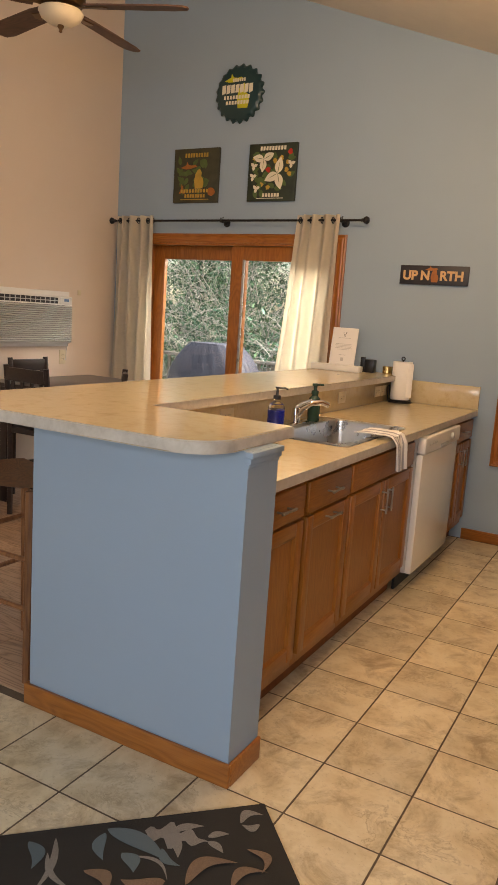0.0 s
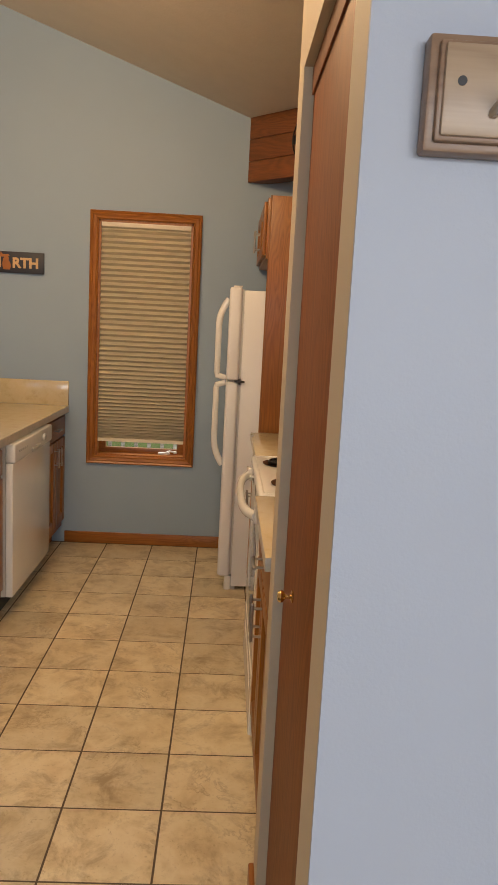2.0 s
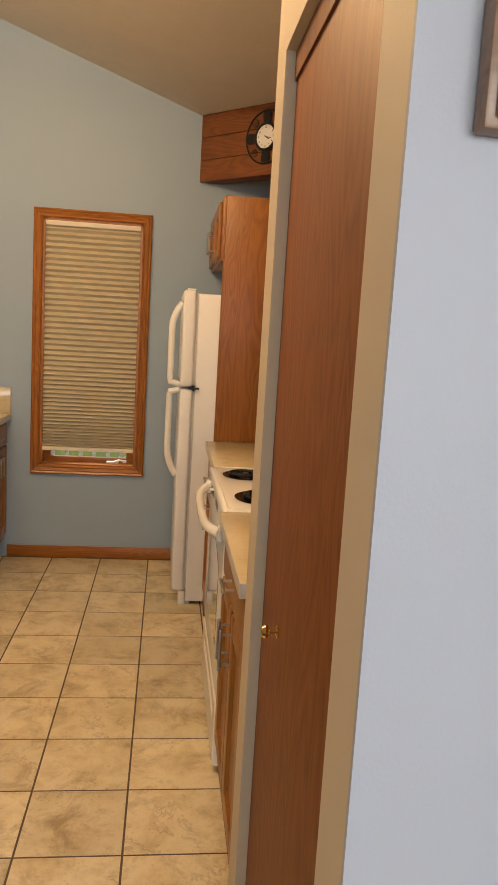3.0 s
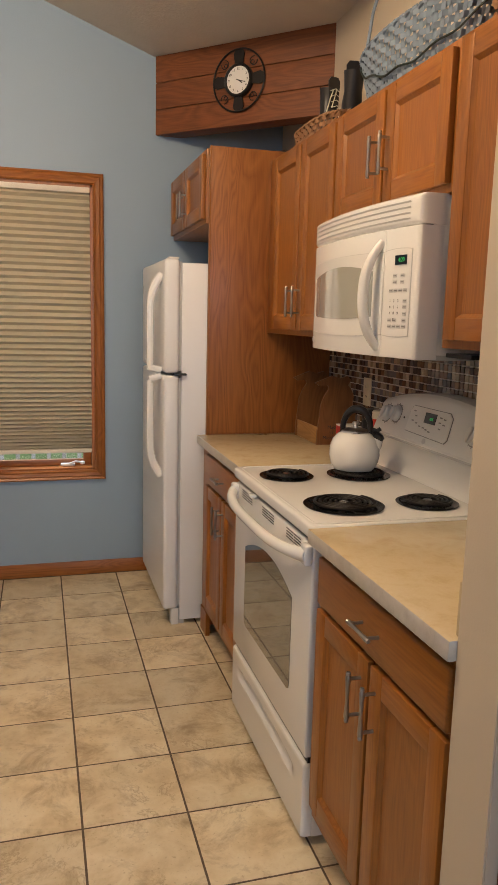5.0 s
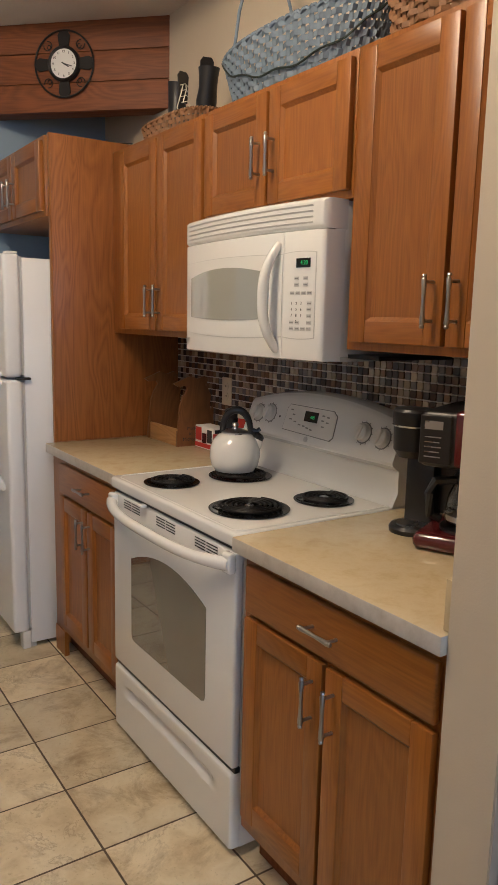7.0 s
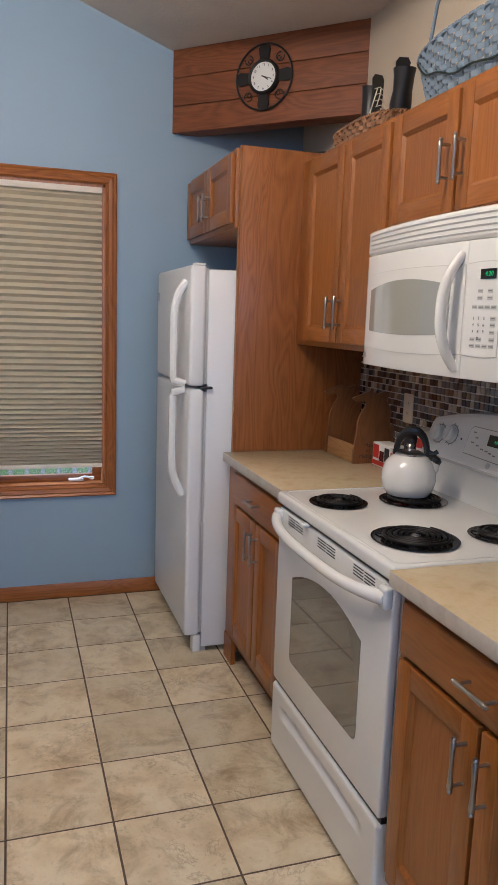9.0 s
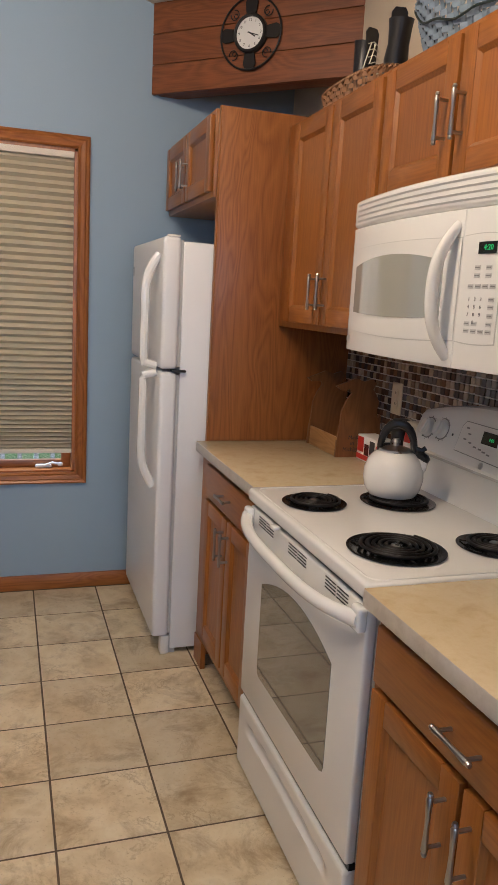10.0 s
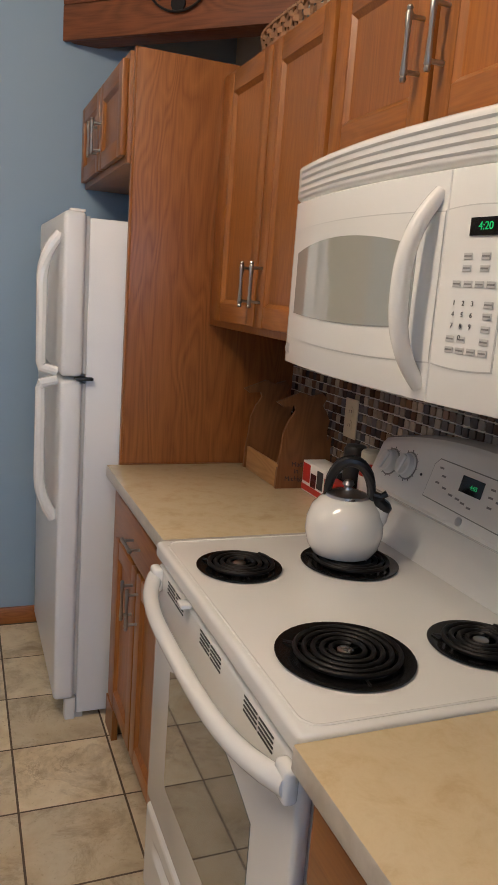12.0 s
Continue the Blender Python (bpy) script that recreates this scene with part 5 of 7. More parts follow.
# ---- things on the counters ----
kt = thing("kettle", (0.716, 3.104, 0.9625), "white enamel tea kettle with black handle on a burner", "kettle")
prof = [(0.055, 0.0), (0.070, 0.004), (0.084, 0.025), (0.090, 0.055), (0.088, 0.085), (0.078, 0.112), (0.060, 0.131), (0.046, 0.138)]
part("body", lathe(bmesh.new(), prof, pose(0.716, 3.104, 0.9625), 40), M_KETTLE, kt)
part("lid", lathe(bmesh.new(), [(0.050, 0.136), (0.048, 0.142), (0.030, 0.149), (0.010, 0.152), (0.009, 0.158), (0.014, 0.164), (0.010, 0.172), (0, 0.173)], pose(0.716, 3.104, 0.9625), 32), M_STEEL, kt, "steel lid with a small knob")
sd = Vector((0.86, -0.51, 0)).normalized()
c = Vector((0.716, 3.104, 0.9625))
part("spout", tube(bmesh.new(), [c + sd * 0.055 + Vector((0, 0, 0.080)), c + sd * 0.072 + Vector((0, 0, 0.098)), c + sd * 0.080 + Vector((0, 0, 0.118))], 0.02, 14, [0.032, 0.026, 0.020]), M_KETTLE, kt)
part("whistle", tube(bmesh.new(), [c + sd * 0.074 + Vector((0, 0, 0.108)), c + sd * 0.080 + Vector((0, 0, 0.118)), c + sd * 0.086 + Vector((0, 0, 0.128)), c + sd * 0.090 + Vector((0, 0, 0.134))], 0.020, 14, [0.016, 0.021, 0.020, 0.010]), M_BLACK, kt)
part("whistle_lever", tube(bmesh.new(), [c + sd * 0.052 + Vector((0, 0, 0.150)), c + sd * 0.075 + Vector((0, 0, 0.143)), c + sd * 0.088 + Vector((0, 0, 0.152))], 0.008, 8), M_BLACK, kt)
bm = bmesh.new()
pts = []
for k in range(15):
    a = math.pi * k / 14
    pts.append(c + sd * (0.004 + 0.05 * math.cos(a)) + Vector((0, 0, 0.128 + 0.090 * math.sin(a) ** 0.8)))
tube(bm, pts, 0.012, 10, [0.009 + 0.005 * math.sin(math.pi * k / 14) for k in range(15)])
part("handle", bm, M_BLACK, kt, "black arched handle")
part("handle_bracket", B(c.x + sd.x * 0.07 - 0.012, c.x + sd.x * 0.07 + 0.012, c.y + sd.y * 0.07 - 0.012, c.y + sd.y * 0.07 + 0.012, 1.075, 1.105, 0.004), M_BLACK, kt)

# wooden caddy with wavy cut end boards
M_BOXWOOD = wood("light_caddy_wood", (0.28, 0.14, 0.05), (0.46, 0.26, 0.10), "y", figure=0.3)
cd = thing("wooden_caddy", (0.90, 3.86, 0.9455), "wooden counter caddy with wavy cut ends, holding packets", "caddy")
out = [(0, 0), (0.168, 0), (0.176, 0.06), (0.188, 0.10), (0.192, 0.14), (0.176, 0.166), (0.164, 0.150), (0.162, 0.185), (0.168, 0.215), (0.152, 0.245), (0.138, 0.262), (0.152, 0.285), (0.134, 0.302), (0.100, 0.292),
       (0.062, 0.303), (0.022, 0.287), (-0.016, 0.272), (0.006, 0.258), (0.044, 0.262), (0.050, 0.245), (0.030, 0.215), (0.014, 0.175), (0.010, 0.12), (0.002, 0.06)]
for y in (3.705, 3.985):
    m = facing_y(0.805, y + 0.012, 0.9455)
    part("end_board", prism(bmesh.new(), out, m, 0.012), M_CUTWOOD, cd)
part("front_board", B(0.808, 0.818, 3.7055, 3.972, 0.946, 1.022, 0.002), M_BOXWOOD, cd, "lighter wooden front board")
part("back_board", B(0.978, 0.988, 3.7055, 3.972, 0.946, 1.022, 0.002), M_CUTWOOD, cd)
part("bottom_board", B(0.819, 0.977, 3.7055, 3.972, 0.946, 0.954), M_CUTWOOD, cd)
for i, (tx, z) in enumerate((("Made", 1.022), ("in", 1.000), ("Michigan", 0.976))):
    letters(tx, 0.022, facing_y(0.872 + (0.006 if i == 0 else 0), 3.7046, z), M_INK, cd, 0.0004, "lettering", "dark stencilled lettering")
for i in range(7):
    pk = solid("sugar_packet", bent(B(-0.03, 0.03, -0.02, 0.02, -0.002, 0.002, 0.0015, 1), pose(0, 0, 0, 55 + 9 * i, 12 * (i % 3) - 10, 25 * i)), M_PAPER if i % 3 else M_ORANGE,
               (0.86 + 0.012 * (i % 3), 3.74 + 0.033 * i, 1.015 + 0.004 * (i % 2)), "small paper sweetener packet standing in the caddy", "packet", "packets in the caddy")

tb = thing("tea_box", (0.925, 3.62, 0.9455), "small printed carton of tea in white, red and brown", "box")
part("carton", B(0.890, 0.965, 3.545, 3.695, 0.9455, 1.040, 0.001), M_PAPER, tb)
part("red_band", B(0.889, 0.966, 3.544, 3.696, 0.950, 0.968), M_RED, tb)
part("label_patch", B(0.8885, 0.8895, 3.556, 3.594, 0.975, 1.030), M_INK, tb)
part("brown_patch", B(0.8885, 0.8895, 3.600, 3.635, 0.970, 1.012), M_MAROON, tb)
part("red_patch", B(0.8885, 0.8895, 3.642, 3.690, 0.978, 1.034), M_RED, tb)
part("end_patch", B(0.898, 0.945, 3.5435, 3.5445, 0.975, 1.034), M_INK, tb)
t2 = thing("tea_box", (0.905, 3.46, 0.9455), "small dark red carton of tea bags", "box")
part("carton", B(0.880, 0.922, 3.395, 3.530, 0.9455, 1.022, 0.001), M_RED, t2)
part("label_patch", B(0.8785, 0.8795, 3.42, 3.50, 0.965, 1.0), M_PAPER, t2)
gr = thing("coffee_grinder", (0.955, 3.50, 0.9455), "small black canister with ribbed lid behind the kettle", "canister")
part("base", lathe(bmesh.new(), [(0.030, 0), (0.032, 0.004), (0.032, 0.135), (0.029, 0.142)], pose(0.957, 3.50, 0.9455), 24), M_BLACK, gr)
part("lid", lathe(bmesh.new(), [(0.032, 0.142), (0.034, 0.146), (0.034, 0.172), (0.028, 0.182), (0.012, 0.185), (0, 0.185)], pose(0.957, 3.50, 0.9455), 24), M_BLACK, gr)
sp = thing("creamer_bottle", (0.955, 3.40, 0.9455), "red plastic bottle with a cream cap behind the range", "bottle")
part("bottle", lathe(bmesh.new(), [(0.030, 0), (0.032, 0.01), (0.032, 0.13), (0.029, 0.145), (0.028, 0.155)], pose(0.955, 3.405, 0.9455), 24), M_RED, sp)
part("cap", lathe(bmesh.new(), [(0.030, 0.155), (0.031, 0.16), (0.030, 0.184), (0.025, 0.189), (0, 0.190)], pose(0.955, 3.405, 0.9455), 24), M_CREAM, sp)
part("label_band", lathe(bmesh.new(), [(0.0328, 0.06), (0.0328, 0.118)], pose(0.955, 3.405, 0.9455), 24), M_PAPER, sp)


def outlet(name, m, label, switch=False):
    """A duplex wall outlet: plate, two sockets, slots."""
    o = thing(name, m.translation, label, "outlet" if not switch else "switch")
    bm = B(-0.037, 0.037, -0.059, 0.059, 0, 0.006, 0.003, 2)
    part("plate", bent(bm, m), M_IVORY, o)
    for s in (-0.02, 0.02):
        bm = lathe(bmesh.new(), [(0.0165, 0.0058), (0.0165, 0.0078), (0, 0.0078)], pose(0, s, 0), 20)
        k = part("socket", bent(bm, m), M_IVORY, o)
        for dx in (-0.006, 0.006):
            part("slot", bent(B(dx - 0.0011, dx + 0.0011, s - 0.003, s + 0.006, 0.0076, 0.0083), m), M_INK, k)
    return o


outlet("wall_outlet", facing_x(0.9835, 3.588, 1.19, -1), "ivory duplex outlet in the mosaic backsplash")
turned = Euler((0, 0, radians(90))).to_matrix().to_4x4()
for y in (2.53, 3.94, 4.60, 4.72):
    mo = facing_x(-1.4998, y, 1.025, 1) @ turned
    outlet("counter_outlet", mo, "ivory outlet set sideways in the bar backsplash")
outlet("wall_outlet", facing_x(LEFT + 0.001, 4.262, 1.045, 1), "ivory duplex outlet on the dining room wall")

# coffee maker with a carafe and a single-cup side
cm = thing("coffee_maker", (0.828, 2.14, 0.9455), "black and maroon coffee maker with glass carafe", "coffee maker")
m0 = Matrix.Translation((0.828, 2.135, 0.9455)) @ Euler((0, 0, radians(24))).to_matrix().to_4x4()


def cbox(*a):
    return bent(B(*a), m0)


part("base", cbox(-0.155, 0.15, -0.13, 0.115, 0.0, 0.045, 0.02, 4), M_MAROON, cm)
part("warming_plate", bent(lathe(bmesh.new(), [(0.085, 0.045), (0.085, 0.052), (0.078, 0.054), (0, 0.054)], pose(-0.045, -0.01, 0), 28), m0), M_BLACK, cm)
part("side_shell", cbox(-0.139, 0.12, -0.134, 0.03, 0.21, 0.347, 0.012, 3), M_MAROON, cm)
part("tower", cbox(0.05, 0.15, -0.13, 0.115, 0.046, 0.26, 0.008, 2), M_BLACK, cm)
part("head", cbox(-0.135, 0.15, -0.13, 0.115, 0.205, 0.345, 0.018, 3), M_BLACK, cm)
pan_ = part("control_panel", cbox(-0.141, -0.134, 0.034, 0.112, 0.215, 0.335, 0.003, 1), M_BLACK, cm)
part("screen", cbox(-0.1425, -0.141, 0.055, 0.100, 0.300, 0.320), M_STEEL, pan_)
for k in range(5):
    part("button", cbox(-0.1425, -0.141, 0.058 + 0.004 * (k % 2), 0.098, 0.232 + 0.012 * k, 0.2345 + 0.012 * k), M_STEEL, pan_)
ca = part("carafe", bent(lathe(bmesh.new(), [(0.055, 0.056), (0.070, 0.062), (0.075, 0.09), (0.068, 0.13), (0.055, 0.16), (0.052, 0.175), (0.0505, 0.175), (0.0535, 0.16), (0.0665, 0.13), (0.0735, 0.09), (0.068, 0.064), (0.05, 0.058)], pose(-0.045, -0.01, 0), 32), m0), M_GLASS, cm, "clear glass carafe, empty")
part("carafe_band", bent(lathe(bmesh.new(), [(0.0758, 0.072), (0.0765, 0.086)], pose(-0.045, -0.01, 0), 32), m0), M_STEEL, ca)
part("carafe_lid", bent(lathe(bmesh.new(), [(0.056, 0.17), (0.057, 0.18), (0.045, 0.192), (0, 0.195)], pose(-0.045, -0.01, 0), 28), m0), M_BLACK, ca)
part("carafe_handle", bent(tube(bmesh.new(), [(-0.08, 0.035, 0.172), (-0.115, 0.075, 0.17), (-0.125, 0.085, 0.14), (-0.12, 0.08, 0.085), (-0.105, 0.06, 0.075)], 0.011, 8), m0), M_BLACK, ca)
part("cup_stand", bent(lathe(bmesh.new(), [(0.062, 0), (0.063, 0.012), (0.058, 0.02), (0, 0.02)], pose(0.0, 0.165, 0), 28), m0), M_BLACK, cm)
part("drip_grid", bent(lathe(bmesh.new(), [(0.045, 0.0202), (0.045, 0.023), (0, 0.023)], pose(0.0, 0.165, 0), 24), m0), M_STEEL, cm)
part("pod_column", cbox(0.02, 0.10, 0.12, 0.20, 0.0, 0.2, 0.01, 2), M_BLACK, cm)
part("pod_head", bent(lathe(bmesh.new(), [(0.035, 0.205), (0.05, 0.225), (0.052, 0.29), (0.055, 0.295), (0.055, 0.325), (0.05, 0.332), (0, 0.334)], pose(-0.02, 0.17, 0), 28), m0), M_BLACK, cm)
part("pod_ring", bent(lathe(bmesh.new(), [(0.0535, 0.286), (0.0555, 0.29)], pose(-0.02, 0.17, 0), 28), m0), M_STEEL, cm)

# sink side
sb = thing("soap_dispenser", (-1.378, 2.80, 0.9455), "clear bottle of blue dish soap with black pump", "soap")
part("bottle", lathe(bmesh.new(), [(0.040, 0), (0.042, 0.006), (0.042, 0.105), (0.036, 0.125), (0.016, 0.14), (0.016, 0.152)], pose(-1.378, 2.80, 0.952), 28), M_GLASS, sb)
part("soap", lathe(bmesh.new(), [(0.038, 0.004), (0.0395, 0.008), (0.0395, 0.098), (0, 0.098)], pose(-1.378, 2.80, 0.952), 28), M_SOAP, sb, "deep blue liquid soap")
bm = lathe(bmesh.new(), [(0.019, 0.15), (0.019, 0.168), (0.007, 0.172), (0.006, 0.20), (0.012, 0.204), (0.012, 0.212), (0, 0.213)], pose(-1.378, 2.80, 0.952), 16)
tube(bm, [(-1.378, 2.80, 1.158), (-1.345, 2.815, 1.16), (-1.33, 2.822, 1.152)], 0.005)
part("pump", bm, M_BLACK, sb)
gb = thing("foam_soap_bottle", (-1.378, 3.25, 0.951), "dark green hand soap bottle with pump", "soap")
part("bottle", lathe(bmesh.new(), [(0.032, 0), (0.034, 0.006), (0.034, 0.10), (0.030, 0.125), (0.018, 0.138), (0.018, 0.15)], pose(-1.378, 3.25, 0.952), 24), M_DGREEN, gb)
bm = lathe(bmesh.new(), [(0.020, 0.148), (0.020, 0.166), (0.010, 0.17), (0.010, 0.19), (0.018, 0.194), (0.018, 0.206), (0, 0.208)], pose(-1.378, 3.25, 0.952), 16)
tube(bm, [(-1.378, 3.25, 1.152), (-1.34, 3.275, 1.152)], 0.006)
part("pump", bm, M_DGREEN, gb)

# dish towel over the counter's edge, striped
tw = thing("dish_towel", (-0.90, 3.12, 0.80), "white dish towel with grey stripes over the counter edge", "towel")
M_CLOTH = mat("white_cotton", (0.72, 0.70, 0.68), 0.9, var=0.06, scale=40, bump=0.6, bump_scale=600)
M_STRIPE = mat("grey_stripe_cotton", (0.32, 0.31, 0.33), 0.9, var=0.1, scale=40, bump=0.6, bump_scale=600)


def towel_at(u, v):
    """u across the towel, v along it: from the sink's edge over the front and down."""
    path = [(0.0, -1.02, 0.9545), (0.18, -0.97, 0.957), (0.42, -0.87, 0.953), (0.5, -0.842, 0.945), (0.56, -0.836, 0.925), (1.0, -0.834, 0.795)]
    for (a, x0, z0), (b, x1, z1) in zip(path, path[1:]):
        if a <= v <= b:
            t = (v - a) / (b - a)
            x, z = x0 + (x1 - x0) * t, z0 + (z1 - z0) * t
            break
    fold = math.sin(u * 17) * 0.010 * (0.25 + v) + math.sin(u * 7 + 1) * 0.006
    spread = 0.17 + 0.08 * (1 - v) * (1 - v)
    y = 3.12 + (u - 0.5) * spread - 0.05 * (1 - v)
    if v > 0.5:
        return Vector((x + 0.012 + fold, y, z - 0.012 * math.sin(u * 3)))
    return Vector((x, y, z + 0.012 + abs(fold)))


N = 24
for nm, mt, rng in (("cloth", M_CLOTH, [k for k in range(N) if k % 4 != 1]), ("stripes", M_STRIPE, [k for k in range(N) if k % 4 == 1])):
    bm = bmesh.new()
    for k in rng:
        sheet(bm, towel_at, [k / N, (k + 0.5) / N, (k + 1) / N], lin(0, 1, 30))
    bmesh.ops.remove_doubles(bm, verts=bm.verts, dist=0.0004)
    fs = bmesh.ops.solidify(bm, geom=bm.faces[:], thickness=0.003)
    part(nm, bm, mt, tw)

ph = thing("paper_towel_holder", (-1.395, 4.80, 0.9455), "bronze wire stand with a white paper towel roll", "paper towel")
hx, hy = -1.395, 4.80
bm = bmesh.new()
for z, r in ((0.950, 0.085), (0.962, 0.080)):
    tube(bm, [(hx + r * math.cos(a), hy + r * math.sin(a), z) for a in [k * math.pi / 12 for k in range(25)]], 0.0045, 6)
tube(bm, [(hx - 0.08, hy, 0.95), (hx + 0.08, hy, 0.95)], 0.004)
tube(bm, [(hx, hy, 0.95), (hx, hy, 1.255)], 0.005)
tube(bm, [(hx + 0.012 * math.cos(a), hy, 1.262 + 0.012 * math.sin(a)) for a in [k * math.pi / 6 for k in range(13)]], 0.004, 6)
tube(bm, [(hx - 0.075, hy - 0.05, 0.955), (hx - 0.078, hy - 0.052, 1.06), (hx - 0.07, hy - 0.045, 1.07), (hx - 0.066, hy - 0.04, 0.99)], 0.004, 6)
part("wire_stand", bm, M_IRON, ph)
part("paper_roll", lathe(bmesh.new(), [(0.022, 0), (0.068, 0.0), (0.070, 0.004), (0.070, 0.268), (0.068, 0.272), (0.022, 0.272)], pose(hx, hy, 0.968), 40), M_PAPER, ph)
bm = bmesh.new()
sheet(bm, lambda u, v: Vector((hx + 0.055 + 0.035 * u, hy - 0.045 + 0.02 * u * u, 0.99 + 0.24 * v)), lin(0, 1, 4), [0, 1])
part("loose_sheet", bm, M_PAPER, ph)

# sign holder, clip box and candle tin on the bar
sh = thing("sign_holder", (-1.84, 4.67, 1.139), "white printed card in a clear stand on the bar", "sign")
part("stand_base", B(-2.04, -1.66, 4.615, 4.70, 1.1395, 1.185, 0.006, 2), M_WPLAST, sh)
card = part("card", bent(B(-0.105, 0.105, -0.003, 0.003, 0, 0.30, 0.001, 1), pose(-1.835, 4.70, 1.155, -7, 0, -6)), M_PAPER, sh)
mcard = pose(-1.835, 4.70, 1.155, -7, 0, -6) @ Matrix(((1, 0, 0, 0), (0, 0, -1, -0.0036), (0, 1, 0, 0), (0, 0, 0, 1)))
bm = bmesh.new()
for y, w in ((0.225, 0.10), (0.18, 0.13), (0.17, 0.14), (0.16, 0.13), (0.15, 0.14), (0.14, 0.10), (0.10, 0.06)):
    box(bm, -w / 2, w / 2, y - 0.0015, y + 0.0015, 0, 0.0006)
box(bm, -0.012, 0.012, 0.055, 0.08, 0, 0.0006)
part("text_lines", bent(bm, mcard), M_GPLAST, card)
bm = bmesh.new()
for s in (-1, 1):
    tube(bm, [(0, 0.245, 0.001), (s * 0.010, 0.257, 0.001), (s * 0.012, 0.27, 0.001)], 0.0016, 5)
    tube(bm, [(0, 0.245, 0.001), (s * 0.006, 0.236, 0.001)], 0.0016, 5)
part("emblem", bent(bm, mcard), M_INK, card)
cb = thing("black_caddy", (-1.645, 4.80, 1.139), "small black desk clip holder on the bar", "holder")
part("box", B(-1.675, -1.605, 4.765, 4.83, 1.1395, 1.235, 0.004), M_BLACK, cb)
part("frame", B(-1.715, -1.682, 4.78, 4.81, 1.1395, 1.25, 0.004), M_BLACK, cb)
ct = thing("candle_tin", (-1.53, 4.86, 1.139), "small round gold candle tin", "candle")
part("tin", lathe(bmesh.new(), [(0.034, 0), (0.036, 0.003), (0.036, 0.038)], pose(-1.525, 4.855, 1.1395), 24), M_BRASS, ct)
part("lid", lathe(bmesh.new(), [(0.038, 0.037), (0.038, 0.052), (0.035, 0.055), (0, 0.055)], pose(-1.525, 4.855, 1.1395), 24), M_BRASS, ct)


# ---- on top of the cabinets ----
def basket(name, cx, cy, z, rx, ry, h, flare, material, label, n_stake=56, n_row=8, power=3.0, rim=None):
    """A woven basket: stakes, weavers that pass in and out of them, and a bound rim."""
    bk_ = thing(name, (cx, cy, z), label, "basket")

    def at(a, f, off):
        k = 1 + flare * f
        ca_, sa_ = math.cos(a), math.sin(a)
        q = (abs(ca_) ** power + abs(sa_) ** power) ** (-1 / power)
        return Vector((cx + (rx * k * q + off) * ca_, cy + (ry * k * q + off) * sa_, z + h * f))
    for i in range(n_stake):
        bm = bmesh.new()
        a = 2 * math.pi * i / n_stake
        w = 0.30 * 2 * math.pi / n_stake
        for j in range(6):
            f0, f1 = j / 6, (j + 1) / 6
            v = [bm.verts.new(at(a - w, f0, 0)), bm.verts.new(at(a + w, f0, 0)), bm.verts.new(at(a + w, f1, 0)), bm.verts.new(at(a - w, f1, 0))]
            bm.faces.new(v)
        part("stake", bm, material, bk_)
    seg = n_stake * 2
    for r in range(n_row):
        bm = bmesh.new()
        f0, f1 = (r + 0.12) / n_row, (r + 0.88) / n_row
        prev = None
        first = None
        for i in range(seg + 1):
            a = 2 * math.pi * i / seg
            off = 0.0065 * math.cos(math.pi * (i / 2 + r)) if i % 2 == 0 else 0.0
            cur = (bm.verts.new(at(a, f0, off)), bm.verts.new(at(a, (f0 + f1) / 2, off * 1.25)), bm.verts.new(at(a, f1, off)))
            if prev:
                bm.faces.new((prev[0], cur[0], cur[1], prev[1]))
                bm.faces.new((prev[1], cur[1], cur[2], prev[2]))
            prev = cur
        part("weaver", bm, material, bk_)
    bm = bmesh.new()
    pts = []
    for i in range(n_stake * 3 + 1):
        a = 2 * math.pi * i / (n_stake * 3)
        p = at(a, 1.0, 0.004 * math.cos(2 * math.pi * i / 3))
        pts.append(p + Vector((0, 0, 0.004 * math.sin(2 * math.pi * i / 3))))
    tube(bm, pts, 0.006, 6)
    part("rim", bm, rim or material, bk_)
    bm = bmesh.new()
    loop = [bm.verts.new(at(2 * math.pi * i / n_stake, 0.0, -0.004)) for i in range(n_stake)]
    for v in loop:
        v.co.z = z + 0.002
    bm.faces.new(loop)
    part("base", bm, material, bk_)
    return bk_, at


CT = 2.1855
b1, at1 = basket("blue_basket", 0.83, 2.93, CT, 0.115, 0.320, 0.180, 0.24, M_SKYBASKET, "pale blue woven splint basket with dark wire", 72, 9, 2.2)
bm = bmesh.new()
p0 = at1(radians(150), 1.0, 0.0)
p1 = at1(radians(30), 1.0, 0.0)
hp = [p0 + (p1 - p0) * f + Vector((0, 0, 0.30 * math.sin(math.pi * f) ** 0.6)) for f in lin(0, 1, 16)]
tube(bm, hp, 0.0055, 8)
part("handle", bm, M_SKYBASKET, b1)
bm = bmesh.new()
wp = []
for k in range(40):
    f = k / 39
    a = radians(118 + 150 * f)
    wp.append(at1(a, 1.02 - 0.75 * math.sin(math.pi * f) ** 0.8 + 0.03 * math.sin(f * 31), 0.009))
tube(bm, wp, 0.0032, 6)
part("light_string", bm, M_WIRE, b1, "dark green string of lights draped over the rim")
basket("brown_basket", 0.83, 2.27, CT, 0.16, 0.19, 0.20, 0.15, M_WICKER, "round brown wicker basket on the cabinets", 40, 12, 2.0)
b3, at3 = basket("wicker_tray", 0.80, 3.62, CT, 0.115, 0.235, 0.055, 0.06, M_WICKER, "low brown wicker tray holding a pair of skates", 64, 3, 3.0)


